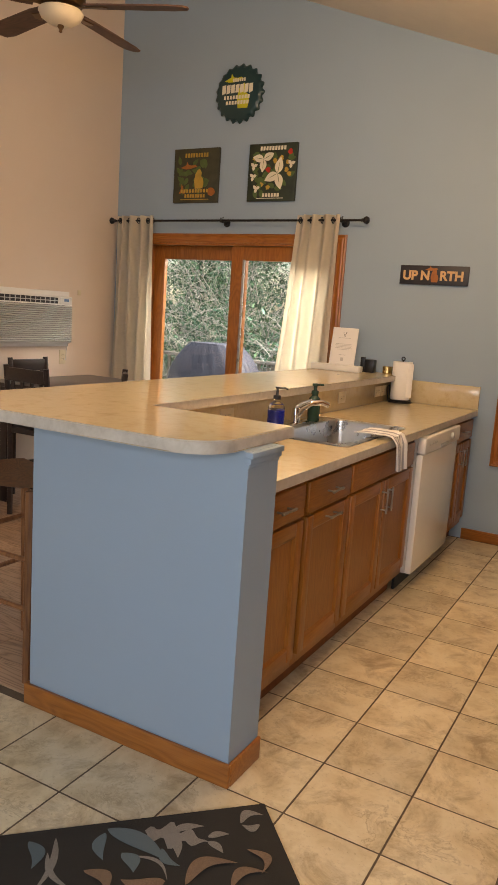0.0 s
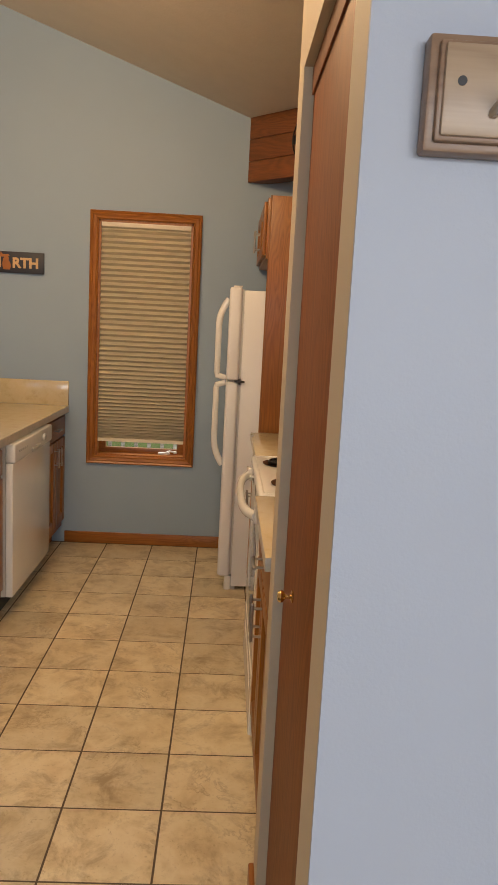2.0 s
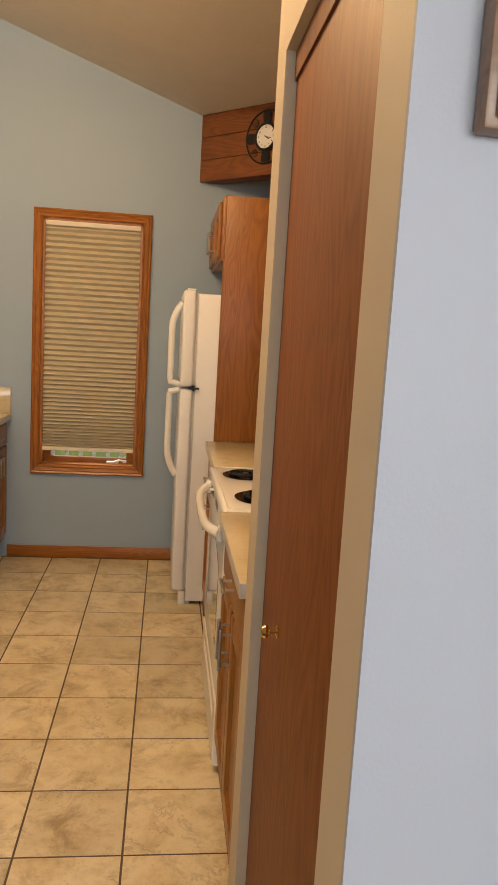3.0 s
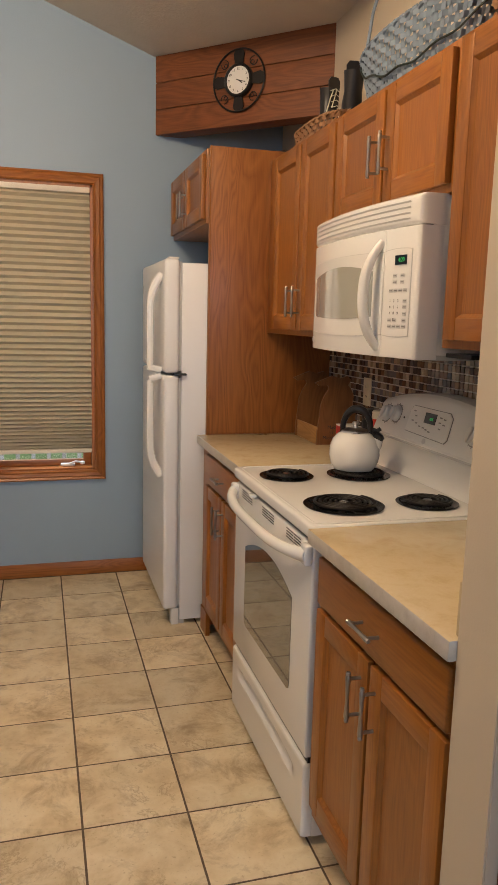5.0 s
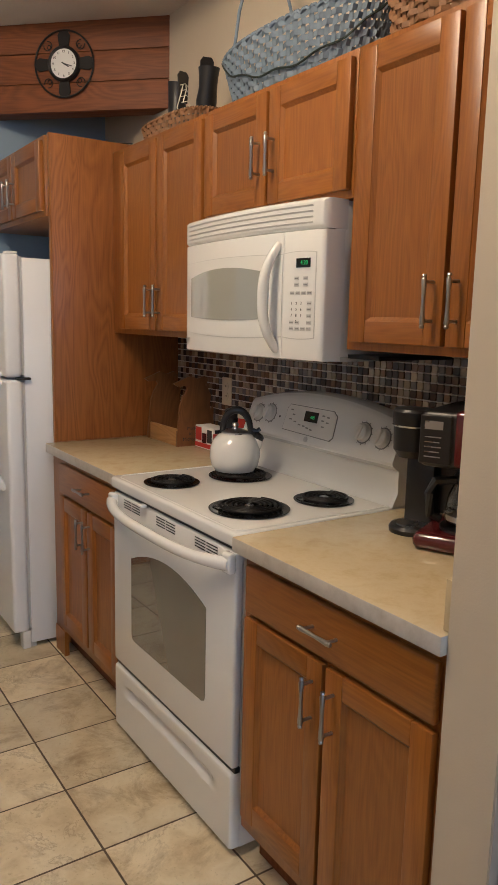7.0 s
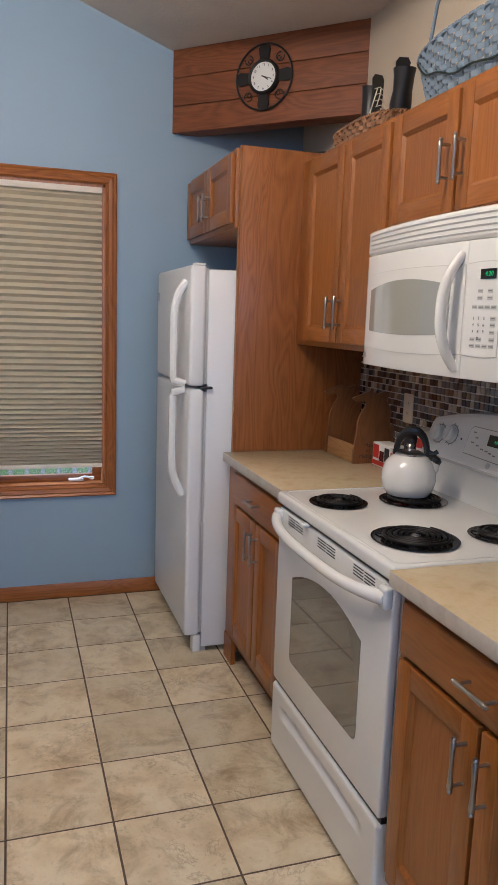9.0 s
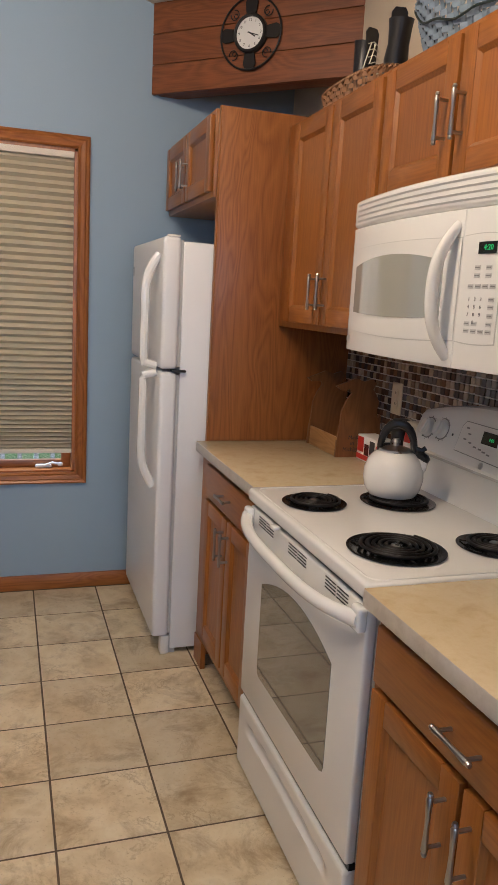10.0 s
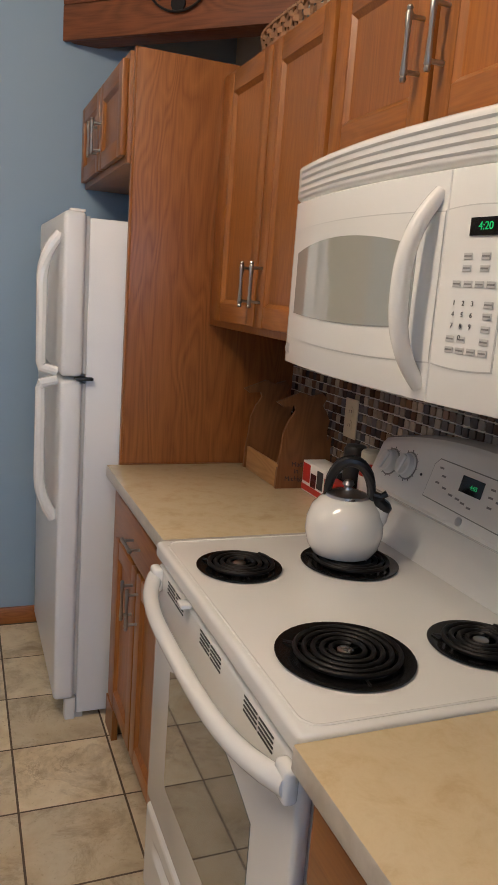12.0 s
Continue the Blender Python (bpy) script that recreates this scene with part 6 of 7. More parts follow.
def skate(m, label):
    s = thing("ice_skate", m.translation, label, "ice skate", "pair of ice skates")
    bm = bmesh.new()
    tube(bm, [(-0.035, 0, 0.035), (0.02, 0, 0.038), (0.08, 0, 0.04), (0.14, 0, 0.034), (0.19, 0, 0.028), (0.218, 0, 0.024)], 0.03, 14, [0.026, 0.036, 0.038, 0.035, 0.030, 0.014])
    tube(bm, [(0.03, 0, 0.03), (0.035, 0, 0.09), (0.026, 0, 0.15), (0.030, 0, 0.21), (0.034, 0, 0.245), (0.034, 0, 0.238), (0.03, 0, 0.19)], 0.05, 16, [0.05, 0.053, 0.046, 0.050, 0.055, 0.050, 0.044])
    prism(bm, [(-0.028, 0.14), (0.028, 0.14), (0.036, 0.275), (0.022, 0.295), (-0.022, 0.295), (-0.036, 0.275)], pose(0.072, 0, 0, 90, 0, 90), 0.008)
    box(bm, -0.045, 0.205, -0.03, 0.03, -0.004, 0.012, 0.005)
    part("boot", bent(bm, m), M_LEATHER, s)
    bm = bmesh.new()
    for k in range(5):
        z = 0.10 + 0.03 * k
        tube(bm, [(0.105 - 0.004 * k, -0.03, z), (0.118 - 0.006 * k, 0, z + 0.012), (0.105 - 0.004 * k, 0.03, z)], 0.0022, 6)
    tube(bm, [(0.10, -0.02, 0.22), (0.12, -0.05, 0.17), (0.10, -0.06, 0.10), (0.13, -0.055, 0.05)], 0.0035, 6)
    tube(bm, [(0.10, 0.0, 0.22), (0.14, -0.03, 0.19), (0.135, -0.05, 0.12)], 0.0035, 6)
    part("laces", bent(bm, m), M_CREAM, s, "pale yellow laces")
    bm = B(-0.04, 0.21, -0.002, 0.002, -0.05, -0.028, 0.0008, 1)
    for x in (0.0, 0.15):
        box(bm, x - 0.012, x + 0.012, -0.008, 0.008, -0.03, 0.002)
    part("blade", bent(bm, m), M_STEEL, s, "steel blade")


skate(pose(0.80, 3.74, CT + 0.045, 0, 0, -78) @ Matrix.Scale(0.74, 4), "black leather ice skate with pale laces")
skate(pose(0.815, 3.50, CT + 0.045, 0, -14, 78) @ Matrix.Scale(0.74, 4), "black leather ice skate leaning in the tray")
tg = solid("dry_twigs", bmesh.new(), M_IRON, (0.70, 4.20, 2.2235), "small bundle of dark dried twigs on the cabinet", "twigs")
bm = bmesh.new()
random.seed(4)
for k in range(9):
    a = random.uniform(-0.5, 0.5)
    p = Vector((random.uniform(-0.03, 0.03), random.uniform(-0.05, 0.05), 0.004))
    q = p + Vector((0.13 * math.cos(a), 0.13 * math.sin(a), random.uniform(0.0, 0.03)))
    tube(bm, [p, p.lerp(q, 0.5) + Vector((0, 0, 0.01)), q], 0.004, 5)
bm.to_mesh(tg.data)
bm.free()

# wall clock on the beam
ctr = Vector((0.642, 4.533, 2.655)) + nrm * 0.002
MC = Matrix(((bdir.x, 0, nrm.x, ctr.x), (bdir.y, 0, nrm.y, ctr.y), (0, 1, 0, ctr.z), (0, 0, 0, 1)))
ck = thing("wall_clock", ctr, "round black iron scroll-work wall clock with white dial", "clock")
bm = tube(bmesh.new(), [(0.147 * math.cos(a), 0.147 * math.sin(a), 0.012) for a in lin(0, 2 * math.pi, 48)], 0.0045, 8)
part("outer_ring", bent(bm, MC), M_IRON, ck)
for q in range(4):
    a0 = q * math.pi / 2
    bm = bmesh.new()
    out = [(0.07, -0.022), (0.095, -0.026), (0.125, -0.030), (0.140, -0.022), (0.144, 0), (0.140, 0.022), (0.125, 0.030), (0.095, 0.026), (0.07, 0.022)]
    prism(bm, out, pose(0, 0, 0.008, 0, 0, math.degrees(a0)), 0.006)
    part("iron_plate", bent(bm, MC), M_IRON, ck)
    bm = bmesh.new()
    for s in (-1, 1):
        sp_ = []
        for k in range(22):
            f = k / 21
            r = 0.024 * (1 - 0.8 * f)
            t = 5.2 * f
            cx_, cy_ = 0.112 * math.cos(a0 + math.pi / 4), 0.112 * math.sin(a0 + math.pi / 4)
            aa = a0 + math.pi / 4 + s * (0.5 + t)
            sp_.append((cx_ + r * math.cos(aa), cy_ + r * math.sin(aa), 0.010))
        tube(bm, sp_, 0.0022, 5)
    part("scroll", bent(bm, MC), M_IRON, ck)
part("bezel", bent(lathe(bmesh.new(), [(0.080, 0.0), (0.080, 0.020), (0.074, 0.026), (0.066, 0.024), (0.066, 0.0)], None, 48), MC), M_IRON, ck)
dl = part("dial", bent(lathe(bmesh.new(), [(0.0655, 0.014), (0.0655, 0.0175), (0, 0.0175)], None, 48), MC), M_PAPER, ck, "white dial with black numerals")
for i in range(12):
    a = math.pi / 2 - i * math.pi / 6
    letters(str(12 if i == 0 else i), 0.016, MC @ pose(0.053 * math.cos(a), 0.053 * math.sin(a), 0.0182), M_INK, dl, 0.0003, "numeral")
bm = B(-0.0025, 0.0025, -0.008, 0.030, 0.019, 0.0205)
part("hour_hand", bent(bm, MC @ pose(0, 0, 0, 0, 0, -122)), M_INK, ck)
bm = B(-0.0018, 0.0018, -0.010, 0.046, 0.021, 0.0222)
part("minute_hand", bent(bm, MC @ pose(0, 0, 0, 0, 0, -120 + 12)), M_INK, ck)

# coat rack board on the closet wall
cr = thing("coat_rack", (0.85, 0.76, 1.71), "pale maple peg rack board with moulded edge", "coat rack")
part("board", B(0.381, 1.15, 0.757, 0.7838, 1.716, 1.832, 0.004, 2), M_RACKEDGE, cr, "reddish moulded edge")
part("raised_face", B(0.390, 1.141, 0.748, 0.7575, 1.725, 1.823, 0.003, 2), M_RACKEDGE, cr)
part("front_face", B(0.3945, 1.1365, 0.7425, 0.7485, 1.7295, 1.8185, 0.0025, 2), M_PALEWOOD, cr)
part("screw_hole", lathe(bmesh.new(), [(0.0048, 0), (0.0048, 0.001), (0, 0.001)], Matrix.Translation((0.4125, 0.7423, 1.782)) @ Euler((radians(90), 0, 0)).to_matrix().to_4x4(), 14), M_INK, cr)
for x in (0.447, 0.66, 0.86, 1.06):
    bm = tube(bmesh.new(), [(x, 0.744, 1.752), (x + 0.004, 0.715, 1.762), (x + 0.006, 0.69, 1.772)], 0.005, 10, [0.0055, 0.005, 0.006])
    part("peg", bm, M_STEEL, cr, "short metal peg")


# ---- on the far wall ----
def blob(cx, cy, r, seed, n=18, amp=0.3):
    rnd = random.Random(seed)
    ph_ = [rnd.uniform(0, 6.28) for _ in range(3)]
    return [(cx + r * (1 + amp * (math.sin(3 * a + ph_[0]) * 0.5 + math.sin(5 * a + ph_[1]) * 0.4)) * math.cos(a), cy + r * (1 + amp * (math.sin(2 * a + ph_[2]) * 0.4)) * math.sin(a)) for a in [2 * math.pi * k / n for k in range(n)]]


def petal(cx, cy, length, width, deg, n=8):
    pts = [(length * k / n, width * math.sin(math.pi * (k / n) ** 0.8)) for k in range(n + 1)]
    pts = pts + [(x, -y) for x, y in pts[-2:0:-1]]
    c_, s_ = math.cos(radians(deg)), math.sin(radians(deg))
    return [(cx + x * c_ - y * s_, cy + x * s_ + y * c_) for x, y in pts]


LOWER = [(-0.02, -0.06), (0.05, -0.06), (0.06, -0.02), (0.05, 0.02), (0.035, 0.03), (0.038, 0.06), (0.02, 0.09), (0.0, 0.08), (-0.02, 0.05), (-0.03, 0.0)]
UPPER = [(-0.10, 0.095), (-0.05, 0.115), (-0.045, 0.14), (-0.03, 0.115), (0.0, 0.11), (0.03, 0.115), (0.05, 0.10), (0.02, 0.095), (-0.02, 0.085), (-0.06, 0.085)]


def scaled(o, k, dx=0, dy=0):
    return [(x * k + dx, y * k + dy) for x, y in o]


def layer(parent, name, outlines, m, w, material, depth=0.0012):
    one = {"foliage": "leaf"}.get(name, name[:-1] if name.endswith("s") else name)
    for i, o in enumerate(outlines):
        ob = part(one, prism(bmesh.new(), o, m @ pose(0, 0, w + 0.00004 * i), depth), material, parent)
    return ob


pr = thing("canvas_print", (-3.346, FAR - 0.015, 2.388), "dark olive canvas print with orange leaf shapes", "picture", "canvas prints on the far wall")
m = facing_y(-3.346, FAR - 0.028, 2.603)
part("canvas", B(-3.566, -3.126, FAR - 0.028, FAR - 0.001, 2.388, 2.819, 0.003), M_ART, pr)
rnd = random.Random(7)
layer(pr, "foliage", [petal(rnd.uniform(-0.17, 0.16), rnd.uniform(-0.10, 0.12), 0.07, 0.018, rnd.uniform(0, 360)) for _ in range(30)], m, 0.0004, M_LEAF)
layer(pr, "orange_shapes", [scaled(UPPER, 1.1, -0.04, -0.04), blob(0.16, -0.13, 0.035, 3, amp=0.2)] + [petal(-0.16 + 0.02 * k, -0.14 + 0.01 * (k % 3), 0.06, 0.010, 30 + 40 * k) for k in range(4)], m, 0.0018, M_ORANGE)
layer(pr, "yellow_leaf", [scaled(LOWER, 1.05, 0.02, -0.04)], m, 0.0022, M_YELLOW)
layer(pr, "lettering_bars", [[(-0.11 + 0.026 * k, 0.145), (-0.092 + 0.026 * k, 0.145), (-0.092 + 0.026 * k, 0.178), (-0.11 + 0.026 * k, 0.178)] for k in range(9)] +
      [[(-0.14 + 0.028 * k, -0.135), (-0.121 + 0.028 * k, -0.135), (-0.121 + 0.028 * k, -0.108), (-0.14 + 0.028 * k, -0.108)] for k in range(10)] +
      [[(-0.10 + 0.026 * k, -0.175), (-0.081 + 0.026 * k, -0.175), (-0.081 + 0.026 * k, -0.147), (-0.10 + 0.026 * k, -0.147)] for k in range(8)] + [[(-0.14, -0.192), (0.14, -0.192), (0.14, -0.187), (-0.14, -0.187)]], m, 0.0022, M_YELLOW)

pr = thing("canvas_print", (-2.634, FAR - 0.015, 2.391), "dark green canvas print with large white flowers", "picture", "canvas prints on the far wall")
m = facing_y(-2.634, FAR - 0.028, 2.608)
part("canvas", B(-2.845, -2.423, FAR - 0.028, FAR - 0.001, 2.391, 2.825, 0.003), M_ART2, pr)
rnd = random.Random(11)
layer(pr, "foliage", [petal(rnd.uniform(-0.18, 0.15), rnd.uniform(-0.15, 0.15), 0.07, 0.02, rnd.uniform(0, 360)) for _ in range(34)], m, 0.0004, M_LEAF)
layer(pr, "buds", [blob(rnd.uniform(-0.17, 0.17), rnd.uniform(-0.14, 0.12), 0.018, k) for k in range(12)], m, 0.0014, M_YELLOW)
layer(pr, "red_buds", [blob(0.155, 0.15, 0.02, 5), blob(-0.03, 0.02, 0.022, 6)], m, 0.0016, M_RED)
layer(pr, "white_petals", [petal(-0.075, 0.10, 0.10, 0.030, a) for a in (25, 170, 265)] + [petal(0.055, -0.01, 0.125, 0.036, a) for a in (80, 205, 285)] +
      [petal(x, y, 0.036, 0.013, a) for x, y in ((-0.16, 0.05), (-0.165, -0.03), (-0.13, -0.12), (0.17, 0.06)) for a in (20, 140, 260)], m, 0.0024, M_CREAM)
layer(pr, "petal_veins", [petal(-0.075, 0.10, 0.07, 0.0022, a) for a in (25, 170, 265)] + [petal(0.055, -0.01, 0.085, 0.0024, a) for a in (80, 205, 285)], m, 0.0038, M_LEAF)
layer(pr, "lettering_bars", [[(-0.11 + 0.026 * k, 0.165), (-0.092 + 0.026 * k, 0.165), (-0.092 + 0.026 * k, 0.195), (-0.11 + 0.026 * k, 0.195)] for k in range(9)] +
      [[(-0.07 + 0.026 * k, -0.185), (-0.051 + 0.026 * k, -0.185), (-0.051 + 0.026 * k, -0.158), (-0.07 + 0.026 * k, -0.158)] for k in range(6)] + [[(-0.12, -0.198), (0.12, -0.198), (0.12, -0.193), (-0.12, -0.193)]], m, 0.0026, M_CREAM)

bc = thing("bottle_cap_sign", (-2.975, FAR - 0.02, 3.0), "dark green metal bottle-cap wall sign with lime shape", "sign")
m = facing_y(-2.975, FAR - 0.002, 3.214)
bm = bmesh.new()
ringz = [(0.208, 0.0, 0.05), (0.216, 0.012, 0.05), (0.205, 0.030, 0.02), (0.185, 0.042, 0.0), (0.0, 0.050, 0.0)]
rings = []
n = 168
for r, h_, amp in ringz[:-1]:
    rings.append([bm.verts.new(m @ Vector((r * (1 + amp * math.cos(21 * a)) * math.cos(a), r * (1 + amp * math.cos(21 * a)) * math.sin(a), h_))) for a in [2 * math.pi * k / n for k in range(n)]])
for a, b in zip(rings, rings[1:]):
    for i in range(n):
        bm.faces.new((a[i], a[(i + 1) % n], b[(i + 1) % n], b[i]))
bm.faces.new(rings[-1])
part("cap", bm, M_CAPGREEN, bc)
layer(bc, "lime_shape", [scaled(LOWER, 1.25, 0.03, -0.04), scaled(UPPER, 1.2, -0.01, -0.02)], m, 0.0425, M_LIME)
layer(bc, "lettering_bars", [[(-0.145 + 0.041 * k, 0.004 - 0.004 * abs(k - 3)), (-0.112 + 0.041 * k, 0.004), (-0.112 + 0.041 * k, 0.066), (-0.145 + 0.041 * k, 0.06)] for k in range(7)] +
      [[(-0.125 + 0.027 * k, -0.045), (-0.107 + 0.027 * k, -0.045), (-0.107 + 0.027 * k, -0.018), (-0.125 + 0.027 * k, -0.018)] for k in range(9)] +
      [[(-0.105 + 0.027 * k, -0.085), (-0.087 + 0.027 * k, -0.085), (-0.087 + 0.027 * k, -0.058), (-0.105 + 0.027 * k, -0.058)] for k in range(8)] +
      [[(-0.05 + 0.02 * k, 0.083), (-0.036 + 0.02 * k, 0.083), (-0.036 + 0.02 * k, 0.108), (-0.05 + 0.02 * k, 0.108)] for k in range(6)], m, 0.0445, M_CREAM)

sg = thing("wall_sign", (-1.27, FAR - 0.01, 1.797), "narrow dark wooden sign lettered UP NORTH", "sign")
part("board", B(-1.516, -1.023, FAR - 0.022, FAR - 0.001, 1.797, 1.931, 0.002), M_NAVY, sg)
m = facing_y(-1.27, FAR - 0.0235, 1.858)
M_TAN = mat("tan_sign_letters", (0.62, 0.40, 0.20), 0.5, var=0.2, scale=30)
letters("UP", 0.088, m @ pose(-0.17, 0, 0), M_TAN, sg, 0.001, bold=0.0035)
letters("N", 0.088, m @ pose(-0.060, 0, 0), M_TAN, sg, 0.001, bold=0.0035)
letters("RTH", 0.088, m @ pose(0.130, 0, 0), M_TAN, sg, 0.001, bold=0.0035)
# orange state outline in place of the letter O
layer(sg, "leaf_shape", [scaled(LOWER, 0.62, 0.0, -0.005), scaled(UPPER, 0.62, 0.0, -0.015)], m, 0.0, M_ORANGE, 0.003)

# curtain rod and curtains
rod = thing("curtain_rod", (-2.97, FAR - 0.08, 2.24), "black iron curtain rod with ball finials", "curtain rod")
RY, RZ = FAR - 0.085, 2.236
part("rod", tube(bmesh.new(), [(-4.13, RY, RZ), (-1.83, RY, RZ)], 0.009, 10), M_IRON, rod)
for x, s in ((-4.135, -1), (-1.825, 1)):
    part("finial", lathe(bmesh.new(), [(0.008, -0.004), (0.014, 0.0), (0.010, 0.008), (0.026, 0.026), (0.028, 0.038), (0.020, 0.054), (0, 0.060)], Matrix.Translation((x, RY, RZ)) @ Euler((0, radians(90 * s), 0)).to_matrix().to_4x4(), 18), M_IRON, rod)
for x in (-3.03, -1.985, -4.06):
    bm = tube(bmesh.new(), [(x, FAR, RZ - 0.01), (x, RY, RZ - 0.012)], 0.006)
    lathe(bm, [(0.032, 0), (0.030, 0.006), (0.010, 0.010)], Matrix.Translation((x, FAR - 0.001, RZ - 0.01)) @ Euler((radians(90), 0, 0)).to_matrix().to_4x4(), 18)
    tube(bm, [(x, RY + 0.016, RZ + 0.03), (x, RY + 0.014, RZ - 0.014), (x, RY - 0.014, RZ - 0.014), (x, RY - 0.016, RZ + 0.02)], 0.005)
    part("bracket", bm, M_IRON, rod)


def curtain(x0, x1, xb0, xb1, waves, label):
    c_ = thing("curtain", ((x0 + x1) / 2, RY, 0.02), label, "curtain", "ivory curtains at the patio door")
    bm = bmesh.new()

    def f(u, v):
        xt = x0 + (x1 - x0) * u
        xb = xb0 + (xb1 - xb0) * u
        k = 1 - v
        x = xt + (xb - xt) * k
        amp = 0.030 + 0.012 * k
        y = RY + amp * math.sin(2 * math.pi * waves * u + 0.35 * math.sin(3 * k + 5 * u)) - 0.01 + 0.006 * math.sin(9 * u + 4 * k)
        return Vector((x + 0.006 * math.sin(5 * k + 11 * u), y, 0.02 + 2.255 * v))
    sheet(bm, f, lin(0, 1, 80), lin(0, 1, 18))
    bmesh.ops.solidify(bm, geom=bm.faces[:], thickness=0.003)
    part("panel", bm, M_LINEN, c_)
    for i in range(int(waves * 2)):
        u = (i + 0.5) / (waves * 2)
        bm = tube(bmesh.new(), [(x0 + (x1 - x0) * u, RY + 0.022 * math.cos(a), RZ + 0.022 * math.sin(a)) for a in lin(0, 2 * math.pi, 14)], 0.004, 6)
        part("grommet", bm, M_IRON, c_)


curtain(-4.10, -3.70, -4.14, -3.66, 4, "ivory linen grommet curtain drawn open, in deep folds")
curtain(-2.345, -1.985, -2.56, -2.03, 4, "ivory linen grommet curtain gathered beside the glass")

# ---- dining side ----
fan = thing("ceiling_fan", (-2.83, 2.77, 2.98), "dark wood ceiling fan with five blades and bowl light", "ceiling fan")
fx, fy = -2.83, 2.77
cz = ceil_z(fx)
part("downrod", tube(bmesh.new(), [(fx, fy, 3.2), (fx, fy, cz - 0.06)], 0.014, 12), M_IRON, fan)
part("canopy", lathe(bmesh.new(), [(0.02, -0.13), (0.06, -0.10), (0.07, -0.03), (0.07, 0.06)], pose(fx, fy, cz - 0.02), 28), M_IRON, fan)
part("motor", lathe(bmesh.new(), [(0.03, 0.20), (0.10, 0.19), (0.125, 0.15), (0.13, 0.10), (0.11, 0.07), (0.07, 0.055), (0.095, 0.045), (0.10, 0.03), (0.0, 0.03)], pose(fx, fy, 2.99), 36), M_BRONZE, fan)
M_BOWL = mat("frosted_bowl", (0.72, 0.62, 0.46), 0.35, var=0.05)
part("light_bowl", lathe(bmesh.new(), [(0.115, 0.045), (0.12, 0.035), (0.105, 0.005), (0.07, -0.018), (0.02, -0.028), (0, -0.028)], pose(fx, fy, 2.99), 36), M_BOWL, fan)
part("bowl_finial", lathe(bmesh.new(), [(0.016, -0.026), (0.018, -0.036), (0.008, -0.05), (0.010, -0.06), (0, -0.068)], pose(fx, fy, 2.99), 16), M_BRONZE, fan)
for k in range(5):
    a = 22 + 72 * k
    bm = bmesh.new()
    out = [(0.14, -0.05), (0.22, -0.062), (0.60, -0.070), (0.675, -0.055), (0.695, -0.02), (0.695, 0.02), (0.675, 0.055), (0.60, 0.070), (0.22, 0.062), (0.14, 0.05)]
    prism(bm, out, Euler((radians(11), 0, 0)).to_matrix().to_4x4(), 0.008)
    bl = part("blade", bent(bm, pose(fx, fy, 3.055, 0, 0, a)), M_FAN, fan)
    bm = bmesh.new()
    prism(bm, [(0.07, -0.02), (0.15, -0.014), (0.24, -0.035), (0.26, 0), (0.24, 0.035), (0.15, 0.014), (0.07, 0.02)], Euler((radians(11), 0, 0)).to_matrix().to_4x4() @ pose(0, 0, -0.006), 0.005)
    part("blade_arm", bent(bm, pose(fx, fy, 3.055, 0, 0, a)), M_BRONZE, bl)

ac = thing("wall_air_conditioner", (LEFT, 3.75, 1.14), "white through-wall air conditioner with louvred front", "air conditioner")
part("sleeve", B(LEFT + 0.001, LEFT + 0.022, 3.19, 4.31, 1.135, 1.585, 0.003), M_WPLAST, ac)
part("body", B(LEFT + 0.0225, LEFT + 0.095, 3.23, 4.272, 1.168, 1.545, 0.010, 3), M_WPLAST, ac)
# flat black sheet on the front behind the fins; nothing is cut in
part("outlet_recess", B(LEFT + 0.0945, LEFT + 0.097, 3.26, 4.10, 1.485, 1.532), M_INK, ac)
for k in range(16):
    part("fin", B(LEFT + 0.0965, LEFT + 0.101, 3.28 + 0.052 * k, 3.285 + 0.052 * k, 1.486, 1.531), M_GPLAST, ac)
part("fin_bar", B(LEFT + 0.0972, LEFT + 0.1025, 3.26, 4.10, 1.505, 1.511), M_GPLAST, ac)
part("control_panel", B(LEFT + 0.0945, LEFT + 0.098, 4.12, 4.255, 1.48, 1.535, 0.001, 1), M_GPLAST, ac)
part("panel_display", B(LEFT + 0.0982, LEFT + 0.099, 4.17, 4.225, 1.505, 1.525), M_TEAL, ac)
# black sheet put in as the shade in the gaps between louvres
part("louvre_backing", B(LEFT + 0.0945, LEFT + 0.0962, 3.25, 4.255, 1.182, 1.474), M_INK, ac)
for k in range(18):
    part("louvre", bent(B(-0.002, 0.011, 3.247, 4.258, -0.0045, 0.0045), pose(LEFT + 0.096, 0, 1.188 + 0.0164 * k, 0, 32, 0)), M_GPLAST, ac)
part("power_cord", tube(bmesh.new(), [(LEFT + 0.05, 4.28, 1.17), (LEFT + 0.02, 4.29, 1.10), (LEFT + 0.02, 4.285, 1.02), (LEFT + 0.02, 4.262, 1.03)], 0.0035, 6), M_WPLAST, ac)
th = solid("wall_plate", B(LEFT, LEFT + 0.006, 4.43, 4.47, 1.565, 1.61, 0.002), M_IVORY, (LEFT, 4.45, 1.565), "tiny ivory plate on the dining room wall", "wall plate")

tbl = thing("dining_table", (-3.55, 3.85, 0), "espresso wood counter-height dining table", "table")
part("tabletop", B(-4.02, -3.08, 3.32, 4.42, 0.875, 0.905, 0.006), M_DARKWOOD, tbl)
part("apron", B(-3.95, -3.15, 3.39, 4.35, 0.79, 0.874), M_DARKWOOD, tbl)
